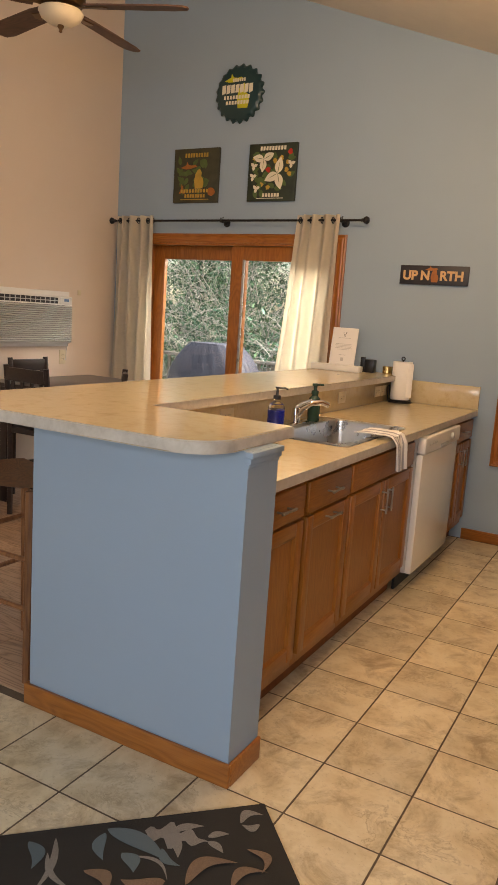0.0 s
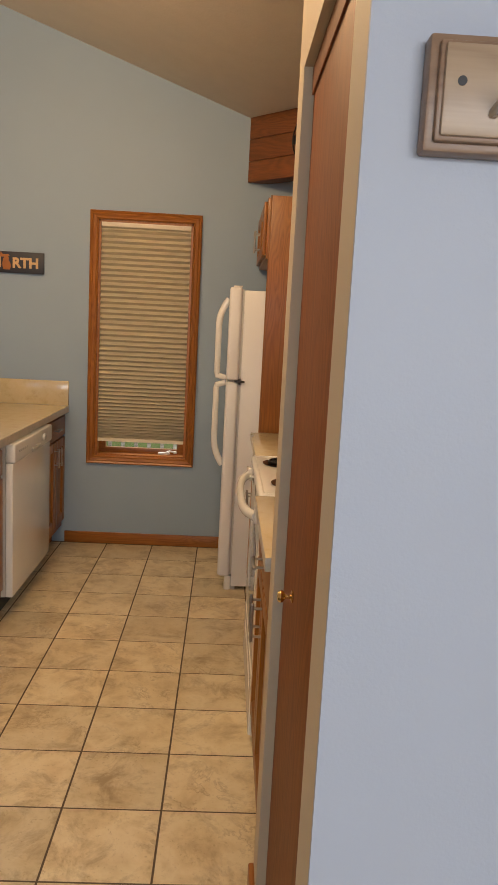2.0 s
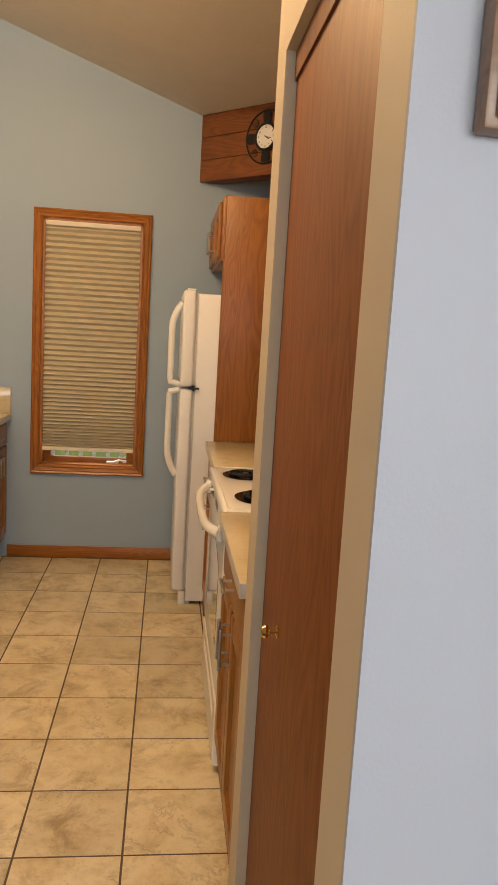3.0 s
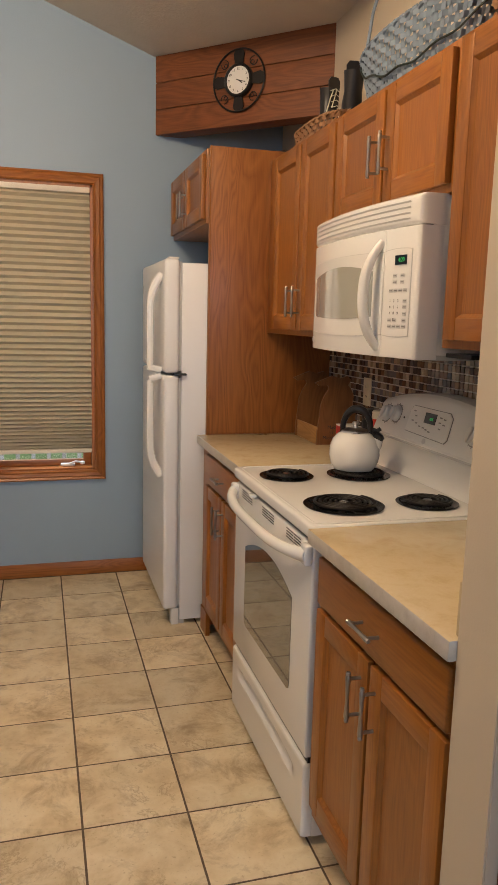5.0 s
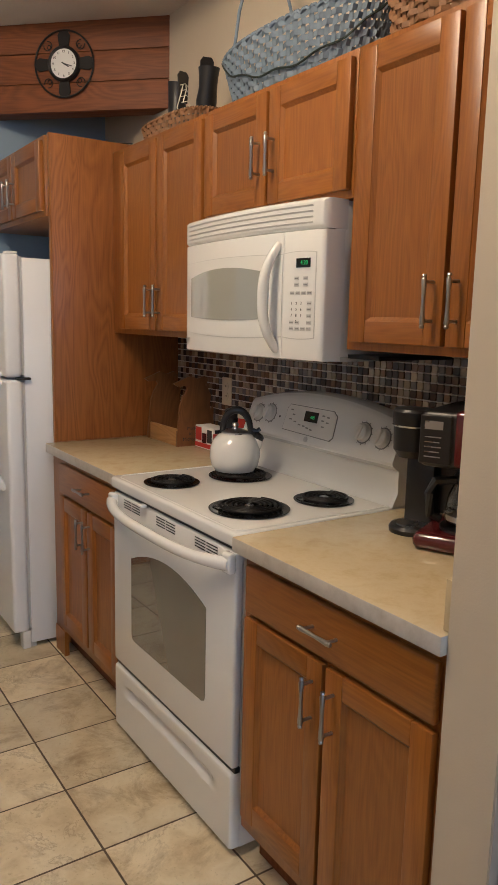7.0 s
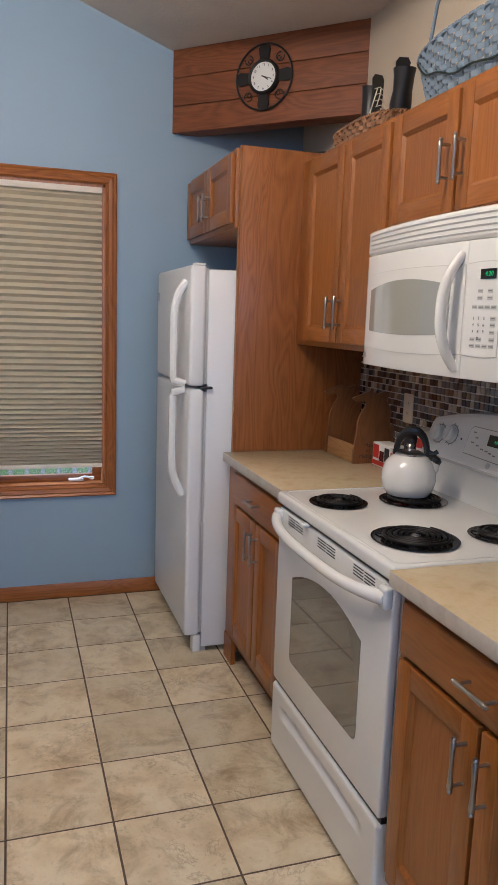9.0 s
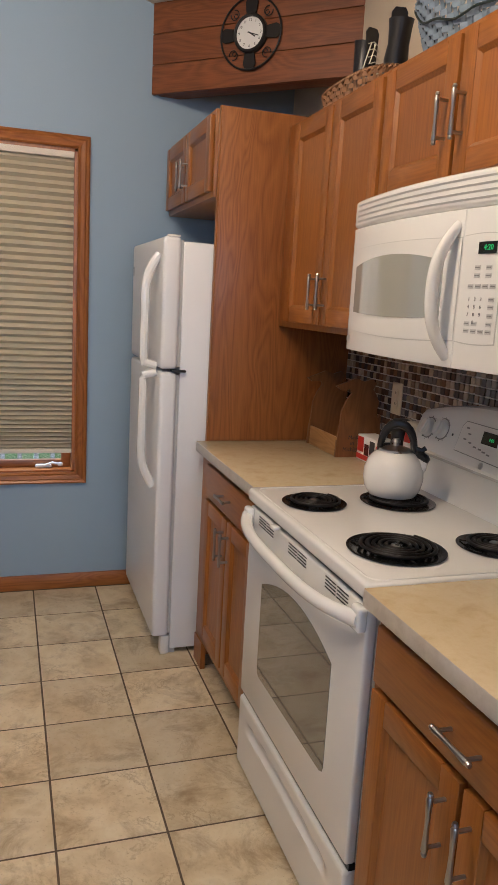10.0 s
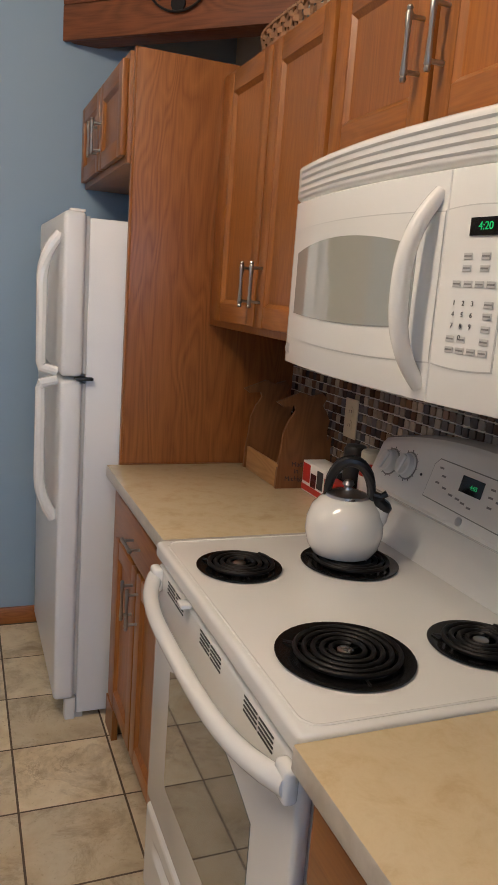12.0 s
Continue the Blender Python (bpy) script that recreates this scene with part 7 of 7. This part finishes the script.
for x in (-3.95, -3.22):
    for y in (3.39, 4.28):
        part("leg", B(x, x + 0.07, y, y + 0.07, 0, 0.789, 0.004), M_DARKWOOD, tbl)


def tall_chair(m, label):
    ch = thing("dining_chair", m.translation, label, "chair", "chairs round the dining table")
    part("seat", bent(B(-0.21, 0.21, -0.20, 0.21, 0.59, 0.635, 0.012, 2), m), M_LEATHER, ch)
    for x in (-0.2, 0.165):
        part("leg", bent(B(x, x + 0.035, 0.17, 0.205, 0, 0.589, 0.003), m), M_DARKWOOD, ch)
        part("back_post", bent(tube(bmesh.new(), [(x + 0.0175, -0.19, 0), (x + 0.0175, -0.19, 0.6), (x + 0.0175, -0.235, 1.06)], 0.02, 8), m), M_DARKWOOD, ch)
    part("top_rail", bent(B(-0.19, 0.19, -0.245, -0.222, 0.955, 1.045, 0.006, 2), m), M_DARKWOOD, ch)
    part("mid_rail", bent(B(-0.19, 0.19, -0.225, -0.205, 0.74, 0.78, 0.004), m), M_DARKWOOD, ch)
    for k in range(4):
        x = -0.13 + 0.087 * k
        part("slat", bent(B(x - 0.014, x + 0.014, -0.228, -0.216, 0.78, 0.956, 0.002, 1), m), M_DARKWOOD, ch)
    part("front_stretcher", bent(B(-0.17, 0.17, 0.18, 0.20, 0.22, 0.25), m), M_DARKWOOD, ch)
    part("back_stretcher", bent(B(-0.17, 0.17, -0.2, -0.18, 0.22, 0.25), m), M_DARKWOOD, ch)
    return ch


tall_chair(pose(-3.44, 3.38, 0, 0, 0, 0), "espresso wood counter chair with slatted back, tucked in")
tall_chair(pose(-3.84, 3.78, 0, 0, 0, -90), "espresso wood counter chair against the wall")
tall_chair(pose(-3.14, 3.44, 0, 0, 0, 129), "espresso wood counter chair at the table's open side")

st = thing("bar_stool", (-1.96, 1.75, 0), "brown wooden saddle-seat bar stool under the bar", "stool")
bm = bmesh.new()
g = sheet(bm, lambda u, v: Vector((-2.17 + 0.42 * u, 1.56 + 0.36 * v, 0.795 + 0.022 * (2 * u - 1) ** 2 - 0.012 * (2 * v - 1) ** 2)), lin(0, 1, 12), lin(0, 1, 8))
bmesh.ops.solidify(bm, geom=bm.faces[:], thickness=0.035)
part("seat", bm, M_STOOL, st)
for sx, x in ((1, -1.80), (-1, -2.12)):
    for sy, y in ((-1, 1.60), (1, 1.88)):
        part("leg", tube(bmesh.new(), [(x + sx * 0.022, y + sy * 0.03, 0.0), (x, y, 0.775)], 0.017, 8, [0.016, 0.02]), M_STOOL, st)
for y, z in ((1.585, 0.30), (1.59, 0.50), (1.895, 0.38)):
    part("stretcher", tube(bmesh.new(), [(-2.13, y, z), (-1.79, y, z)], 0.011, 8), M_STOOL, st)
for x, z in ((-1.79, 0.36), (-2.13, 0.36), (-1.795, 0.56), (-2.125, 0.56)):
    part("stretcher", tube(bmesh.new(), [(x, 1.585, z), (x, 1.895, z)], 0.011, 8), M_STOOL, st)

# rug, laid askew
rug = thing("area_rug", (-1.2, 0.3, 0), "charcoal rug with grey, blue and brown leaf pattern", "rug")


# ---- outside the glass ----
gnd = solid("ground", B(-400, 400, FAR + 0.3, 800, -0.9, -0.6), M_GRASS, (0, 0, 0), "grassy ground beyond the deck", "ground", kind="structure")
dk = thing("deck", (-3, 6.4, -0.6), "weathered wooden deck behind the patio door", "deck", kind="structure")
for k in range(20):
    part("deck_board", B(-6.5, 0.5, 5.09 + 0.12 * k, 5.20 + 0.12 * k, -0.08, -0.045, 0.003, 1), M_DECK, dk)
part("deck_frame", B(-6.5, 0.5, 5.09, 7.45, -0.60, -0.081), M_DECK, dk)
rl = thing("deck_railing", (-3, 7.4, -0.045), "weathered wooden deck railing with balusters", "railing")
part("top_rail", B(-6.5, 0.5, 7.33, 7.46, 0.93, 0.968, 0.004), M_DECK, rl)
part("bottom_rail", B(-6.5, 0.5, 7.38, 7.42, 0.06, 0.10), M_DECK, rl)
for k in range(6):
    part("post", B(-6.5 + 1.35 * k, -6.41 + 1.35 * k, 7.36, 7.45, -0.045, 0.929), M_DECK, rl)
for k in range(52):
    part("baluster", B(-6.38 + 0.132 * k, -6.345 + 0.132 * k, 7.385, 7.415, 0.1, 0.929), M_DECK, rl)
gl = thing("grill", (-3.90, 6.25, -0.045), "gas grill under a slate grey fitted cover", "grill")
bm = bmesh.new()


def cover(u, v):
    a = 2 * math.pi * u
    k = 4.0
    c_, s_ = math.cos(a), math.sin(a)
    q = (abs(c_) ** k + abs(s_) ** k) ** (-1 / k)
    wx = 0.50 if v < 0.62 else 0.50 - 0.26 * ((v - 0.62) / 0.38) ** 2.2
    wy = 0.30 - 0.10 * max(0, (v - 0.5) / 0.5) ** 2
    z = -0.04 + 1.22 * (v if v < 0.9 else 0.9 + (v - 0.9) * 1.0)
    fold = 1 + 0.035 * math.sin(9 * a + 3 * v) * (1 - v) + 0.02 * math.sin(23 * a + 7 * v)
    return Vector((-3.90 + wx * q * c_ * fold, 6.25 + wy * q * s_ * fold, z))


g = sheet(bm, cover, lin(0, 1, 72), lin(0, 1, 22))
bmesh.ops.remove_doubles(bm, verts=bm.verts, dist=0.0005)
bm.verts.ensure_lookup_table()
bmesh.ops.contextual_create(bm, geom=[e for e in bm.edges if e.is_boundary and e.verts[0].co.z > 1.1])
part("cover", bm, M_COVER, gl)


def shrub(x, y, z, h, seed, n_branch, n_leaf, label):
    """A thicket: many arching pale branches and small leaves along them."""
    rnd = random.Random(seed)
    s = thing("bush", (x, y, z), label, "bush", "bushes behind the deck")
    bm = bmesh.new()
    spots = []
    for b in range(n_branch):
        a = rnd.uniform(0, 2 * math.pi)
        p = Vector((x + rnd.gauss(0, 0.25), y + rnd.gauss(0, 0.25), z))
        dirn = Vector((math.cos(a) * rnd.uniform(0.15, 0.8), math.sin(a) * rnd.uniform(0.15, 0.8), 1)).normalized()
        step = h * rnd.uniform(0.10, 0.16)
        pts = [p]
        for k in range(9):
            dirn = (dirn + Vector((rnd.gauss(0, 0.16) + 0.05 * math.cos(a), rnd.gauss(0, 0.16), rnd.gauss(-0.10, 0.10)))).normalized()
            p = p + dirn * step
            pts.append(p)
        r0 = rnd.uniform(0.008, 0.022)
        tube(bm, pts, r0, 4, [r0 * (1 - 0.085 * k) for k in range(10)])
        for k in range(3, 10):
            spots.append(pts[k])
            for _ in range(2):
                q = pts[k] + Vector((rnd.gauss(0, 0.3), rnd.gauss(0, 0.3), rnd.gauss(0.05, 0.25))) * (h / 3)
                tube(bm, [pts[k], pts[k].lerp(q, 0.5) + Vector((0, 0, 0.04)), q], 0.005, 3, [0.006, 0.004, 0.002])
                spots.append(q)
    part("branches", bm, M_BARK, s)
    vs_, fs_ = [], []
    for _ in range(n_leaf):
        c_ = rnd.choice(spots) + Vector((rnd.gauss(0, 0.12), rnd.gauss(0, 0.12), rnd.gauss(0, 0.12))) * (h / 3)
        u = Vector((rnd.gauss(0, 1), rnd.gauss(0, 1), rnd.gauss(0, 1))).normalized()
        w = u.cross(Vector((rnd.gauss(0, 1), rnd.gauss(0, 1), rnd.gauss(0, 1)))).normalized()
        l = rnd.uniform(0.02, 0.045)
        n0 = len(vs_)
        vs_ += [c_ - u * l, c_ + w * l * 0.45, c_ + u * l, c_ - w * l * 0.45]
        fs_.append((n0, n0 + 1, n0 + 2, n0 + 3))
    me = bpy.data.meshes.new("leaves")
    o = ORIGIN[s]
    me.from_pydata([v - o for v in vs_], [], fs_)
    me.materials.append(M_FOLIAGE)
    ob = new("leaves", me)
    ob.parent = s
    tagged(ob, kind="stuff")


spots_ = [(-6.2, 10.2, 3.2), (-4.6, 9.6, 3.0), (-3.2, 10.4, 3.4), (-7.6, 11.6, 3.8), (-5.4, 12.2, 4.2), (-3.6, 12.8, 4.2), (-8.6, 13.5, 4.6), (-2.2, 9.5, 3.0)]
for i, (x, y, h_) in enumerate(spots_):
    shrub(x, y, -0.6, h_, 20 + i, 34, 5200, "tangled bush of pale bare branches and young leaves")


def far_tree(x, y, h, seed):
    rnd = random.Random(seed)
    t = thing("tree", (x, y, -0.6), "dark green tree behind the bushes", "tree", "trees behind the deck")
    part("trunk", tube(bmesh.new(), [(x, y, -0.6), (x + 0.1, y, h * 0.4), (x, y, h * 0.95)], 0.15, 7, [0.2, 0.14, 0.03]), M_BARK, t)
    vs_, fs_ = [], []
    for _ in range(7000):
        f = rnd.random() ** 0.8
        z = -0.2 + h * f
        rad = h * 0.30 * (1 - f) ** 0.7 + 0.25
        a, r = rnd.uniform(0, 6.283), rad * rnd.random() ** 0.5 * (0.75 + 0.25 * math.sin(z * 5))
        c_ = Vector((x + r * math.cos(a), y + r * math.sin(a), z - r * 0.25))
        u = Vector((rnd.gauss(0, 1), rnd.gauss(0, 1), rnd.gauss(-0.4, 0.6))).normalized()
        w = u.cross(Vector((rnd.gauss(0, 1), rnd.gauss(0, 1), rnd.gauss(0, 1)))).normalized()
        l = rnd.uniform(0.07, 0.15)
        n0 = len(vs_)
        vs_ += [c_ - u * l, c_ + w * l * 0.4, c_ + u * l, c_ - w * l * 0.4]
        fs_.append((n0, n0 + 1, n0 + 2, n0 + 3))
    me = bpy.data.meshes.new("crown")
    o = ORIGIN[t]
    me.from_pydata([v - o for v in vs_], [], fs_)
    me.materials.append(M_FOLIAGE)
    ob = new("crown", me)
    ob.parent = t


for i, (x, y, h_) in enumerate(((-11.5, 18, 6), (-8.2, 19, 5.2), (-6.0, 17.5, 4.6), (-4.0, 19, 5.0), (-13, 23, 8), (-9.6, 24, 7), (-1.5, 18, 5), (0.5, 22, 6))):
    far_tree(x, y, h_, 60 + i)

# ---- rug pattern ----


def rugpt(s, t):
    """s along the edge that runs away to the left, t along the other edge, both from the far corner."""
    return (-0.637 - 0.7071 * s + 0.7071 * t, 1.455 - 0.7071 * s - 0.7071 * t)


bm = prism(bmesh.new(), [rugpt(0, 0), rugpt(2.2, 0), rugpt(2.2, 1.5), rugpt(0, 1.5)], pose(0, 0, 0.001), 0.011)
part("pile", bm, M_RUG, rug)


def leaf_at(s, t, deg, length, width, lobes=0):
    cx_, cy_ = rugpt(s, t)
    pts = []
    n_ = 14
    for side in (1, -1):
        rng = range(n_ + 1) if side == 1 else range(n_ - 1, 0, -1)
        for k in rng:
            f = k / n_
            w = width * math.sin(math.pi * f ** 0.75) * (1 + (0.45 * math.sin(lobes * math.pi * f) if lobes else 0))
            pts.append((length * f, side * w + 0.12 * length * math.sin(math.pi * f)))
    c_, s_ = math.cos(radians(deg)), math.sin(radians(deg))
    return [(cx_ + x * c_ - y * s_, cy_ + x * s_ + y * c_) for x, y in pts]


def rug_leaf(p, q, width, lobes=0, bow=0.1):
    px, py = q[0] - p[0], q[1] - p[1]
    le = math.hypot(px, py)
    ux, uy = px / le, py / le
    pts, n_ = [], 18
    for side in (1, -1):
        for k in (range(n_ + 1) if side == 1 else range(n_ - 1, 0, -1)):
            f = k / n_
            w = width * math.sin(math.pi * f ** 0.75) * (1 + (0.6 * math.sin(lobes * math.pi * f + side) if lobes else 0))
            a, b = le * f, side * w + bow * le * math.sin(math.pi * f)
            pts.append((p[0] + a * ux - b * uy, p[1] + a * uy + b * ux))
    return pts


grey = [rug_leaf((-0.865, 1.150), (-0.690, 1.215), 0.036, 6, 0.0), rug_leaf((-0.80, 1.18), (-0.725, 1.115), 0.016), rug_leaf((-0.80, 1.19), (-0.735, 1.262), 0.014), rug_leaf((-1.052, 0.985), (-0.96, 0.80), 0.010, 0, 0.1), rug_leaf((-1.03, 0.93), (-0.88, 0.87), 0.009, 0, -0.15),
        rug_leaf((-0.652, 1.335), (-0.612, 1.405), 0.016, 0, 0.35)]
blue = [rug_leaf((-0.955, 1.092), (-0.740, 1.085), 0.030, 0, 0.08), rug_leaf((-0.95, 1.075), (-0.885, 0.99), 0.018, 0, -0.15), rug_leaf((-0.70, 1.36), (-0.645, 1.42), 0.016)]
brown = [rug_leaf((-0.65, 1.04), (-0.575, 1.185), 0.022, 0, 0.28), rug_leaf((-0.578, 1.245), (-0.500, 1.185), 0.014, 0, 0.4), rug_leaf((-0.47, 1.16), (-0.462, 1.28), 0.018, 0, 0.1), rug_leaf((-0.70, 1.02), (-0.80, 0.96), 0.03, 0, 0.2)]
grey += [rug_leaf((-0.83, 1.05), (-0.70, 1.03), 0.006, 0, 0.25), rug_leaf((-1.02, 1.08), (-1.075, 0.97), 0.020, 4, 0.0), rug_leaf((-0.69, 1.215), (-0.63, 1.20), 0.012), rug_leaf((-0.70, 1.23), (-0.655, 1.275), 0.012), rug_leaf((-0.60, 1.36), (-0.645, 1.33), 0.014, 0, 0.3)]
blue += [rug_leaf((-0.78, 1.115), (-0.70, 1.09), 0.014, 0, -0.2), rug_leaf((-0.86, 1.04), (-0.79, 1.00), 0.022, 0, 0.2), rug_leaf((-1.10, 0.93), (-1.02, 0.86), 0.02, 0, 0.2)]
brown += [rug_leaf((-0.545, 1.10), (-0.49, 1.20), 0.016, 0, 0.3), rug_leaf((-0.62, 1.00), (-0.52, 1.06), 0.014, 0, 0.25), rug_leaf((-0.90, 0.93), (-0.80, 0.90), 0.02, 0, 0.3)]
rnd = random.Random(3)
for i in range(7):
    for j in range(5):
        s, t = 0.16 + 0.30 * i, 0.10 + 0.29 * j
        if s < 0.95 and t < 0.5:
            continue
        a, fam = rnd.uniform(0, 360), (i + j) % 3
        if fam == 0:
            grey += [leaf_at(s, t, a, 0.17, 0.034, 5)]
            blue += [leaf_at(s + 0.10, t + 0.10, a + 60, 0.12, 0.02)]
        elif fam == 1:
            brown += [leaf_at(s, t, a, 0.16, 0.030), leaf_at(s + 0.03, t + 0.09, a + 130, 0.11, 0.02)]
        else:
            blue += [leaf_at(s, t, a, 0.14, 0.024)]
            grey += [leaf_at(s + 0.02, t + 0.12, a + 200, 0.10, 0.016)]


def inside(o):
    return all(0.005 < ((-0.637 - x) + (1.455 - y)) * 0.7071 < 2.19 and 0.005 < ((x + 0.637) + (1.455 - y)) * 0.7071 < 1.49 for x, y in o)


lift = 0.0
for nm, mt, outs in (("grey_leaf", M_LEAFGREY, grey), ("blue_leaf", M_LEAFBLUE, blue), ("brown_leaf", M_LEAFBROWN, brown)):
    for o in outs:
        if inside(o):
            lift += 0.00012
            part(nm, prism(bmesh.new(), o, pose(0, 0, 0.0120 + lift), 0.0009), mt, rug)

# ---- kitchen ceiling fixture, above and behind the walk ----
kf = thing("ceiling_light", (-0.75, 2.6, 3.05), "bronze bar ceiling fixture with four frosted bulbs", "ceiling light")
part("bar", B(-1.25, -0.25, 2.58, 2.62, 3.05, 3.08, 0.006), M_BRONZE, kf)
part("stem", tube(bmesh.new(), [(-0.75, 2.6, 3.08), (-0.75, 2.6, ceil_z(-0.75) - 0.001)], 0.012), M_BRONZE, kf)
for x in (-1.20, -0.90, -0.60, -0.30):
    part("socket", lathe(bmesh.new(), [(0.016, 0.0), (0.018, -0.008), (0.014, -0.022), (0, -0.022)], pose(x, 2.6, 3.05), 16), M_BRONZE, kf)

# ---- floors and backsplash in pieces ----
P = 0.3125
me_t = bpy.data.meshes.new("tile")
bm = B(-P / 2 + 0.0034, P / 2 - 0.0034, -P / 2 + 0.0034, P / 2 - 0.0034, -0.008, 0.0, 0.0)
es = [e for e in bm.edges if all(v.co.z > -0.001 for v in e.verts)]
bmesh.ops.bevel(bm, geom=es, offset=0.0009, segments=1, affect="EDGES")
bm.to_mesh(me_t)
bm.free()
me_t.materials.append(M_TILE)
rest = bmesh.new()
near = []
for i in range(-12, 9):
    for j in range(-20, 7):
        cx_, cy_ = 0.05 + P * (i + 0.5), 2.715 + P * (j + 0.5)
        if cx_ > SIDE or cx_ < LEFT or cy_ < BACK:
            continue
        if cy_ > 1.5 and (cx_ < -1.10 or cx_ > 0.99):
            continue
        if cy_ > 0.8 and cx_ > 0.60:
            continue
        if -2.2 < cx_ and cy_ > 0.15:
            near.append((cx_, cy_))
        else:
            box(rest, cx_ - P / 2 + 0.0034, cx_ + P / 2 - 0.0034, cy_ - P / 2 + 0.0034, cy_ + P / 2 - 0.0034, -0.008, 0.0)
for cx_, cy_ in near:
    ob = new("tile", me_t)
    ob.location = (cx_, cy_, 0)
    ob.rotation_euler = (0, 0, radians(90 * ((int(cx_ * 37) + int(cy_ * 53)) % 4)))
    ob.parent = floor
ob = part("far_tiles", rest, M_TILE, floor)
tagged(ob, kind="stuff")

wf = solid("dining_floor", B(LEFT, -1.661, 1.502, FAR, -0.02, -0.0035), M_GROUT, (0, 0, 0), "wood plank dining room floor", "floor", kind="structure")
rnd = random.Random(9)
for r in range(22):
    y0 = 1.504 + 0.155 * r
    x = LEFT + 0.002 - rnd.uniform(0, 0.9)
    while x < -1.69:
        x1 = min(x + 1.2, -1.678)
        xs = max(x, LEFT + 0.002)
        if x1 - xs > 0.05:
            part("plank", B(xs, x1 - 0.002, y0, y0 + 0.153, -0.003, 0.004, 0.001, 1), M_PLANK, wf)
        x += 1.2

splash = solid("mosaic_backsplash", B(0.9915, 0.9995, 1.782, 4.05, 0.9455, 1.43), mat("pale_grout", (0.60, 0.55, 0.48), 0.85, var=0.1, scale=30, bump=0.4), (0.995, 2.9, 0.9455), "mosaic tile backsplash in brown, grey and beige", "backsplash", kind="structure")
GLAZES = [tuple(1.3 * v for v in g) for g in [(0.045, 0.026, 0.018), (0.10, 0.058, 0.036), (0.17, 0.115, 0.075), (0.30, 0.24, 0.175), (0.21, 0.185, 0.16), (0.05, 0.045, 0.048), (0.13, 0.12, 0.12), (0.36, 0.30, 0.225), (0.075, 0.04, 0.026), (0.15, 0.085, 0.05), (0.25, 0.20, 0.14), (0.04, 0.032, 0.03)]]
M_MOS = picked("mosaic_glaze", GLAZES, 0.16)
M_MOSI = picked("mosaic_glaze_joined", GLAZES, 0.16, True)
S = 0.0268
shapes = []
for k in range(4):
    q = (0.0112, 0.0118, 0.0108, 0.0115)[k]
    bm = bmesh.new()
    out = [(x * q, y * q) for x, y in ((-1, -0.7), (-0.7, -1), (0.7, -1), (1, -0.7), (1, 0.7), (0.7, 1), (-0.7, 1), (-1, 0.7))]
    prism(bm, out, Matrix(((0, 0, -1, 0), (1, 0, 0, 0), (0, 1, 0, 0), (0, 0, 0, 1))), 0.0055 + 0.0006 * k)
    bmesh.ops.recalc_face_normals(bm, faces=bm.faces)
    me = bpy.data.meshes.new("mosaic_tile")
    bm.to_mesh(me)
    bm.free()
    me.materials.append(M_MOS)
    shapes.append(me)
rest_v, rest_f = [], []
rnd = random.Random(5)
count = 0
for r in range(18):
    z = 0.9455 + S * (r + 0.5)
    for c_ in range(84):
        y = 1.79 + S * (c_ + 0.5)
        if y > 4.045:
            continue
        close = (2.02 < y < 2.56 and z > 1.10) or (2.56 <= y < 3.3 and z > 1.31)
        if close and count < 300:
            ob = new("mosaic_tile", rnd.choice(shapes))
            ob.location = (0.9915 - splash.location.x, y - splash.location.y, z - splash.location.z)
            ob.rotation_euler = (radians(rnd.choice((0, 90, 180, 270)) + rnd.uniform(-2, 2)), 0, 0)
            ob.parent = splash
            count += 1
        else:
            q, n0 = rnd.uniform(0.0106, 0.0119), len(rest_v)
            x = 0.9915 - splash.location.x
            dp = rnd.uniform(0.005, 0.0072)
            yy, zz = y - splash.location.y, z - splash.location.z
            ring = [(-1, -0.7), (-0.7, -1), (0.7, -1), (1, -0.7), (1, 0.7), (0.7, 1), (-0.7, 1), (-1, 0.7)]
            rest_v += [(x, yy + a * q, zz + b * q) for a, b in ring] + [(x - dp, yy + a * q, zz + b * q) for a, b in ring]
            rest_f.append(tuple(range(n0 + 15, n0 + 7, -1)))
            for k in range(8):
                rest_f.append((n0 + k, n0 + (k + 1) % 8, n0 + 8 + (k + 1) % 8, n0 + 8 + k))
me = bpy.data.meshes.new("small_tiles")
me.from_pydata(rest_v, [], rest_f)
bm = bmesh.new()
bm.from_mesh(me)
bmesh.ops.recalc_face_normals(bm, faces=bm.faces)
bm.to_mesh(me)
bm.free()
me.materials.append(M_MOSI)
ob = new("small_tiles", me)
ob.parent = splash
tagged(ob, kind="stuff")
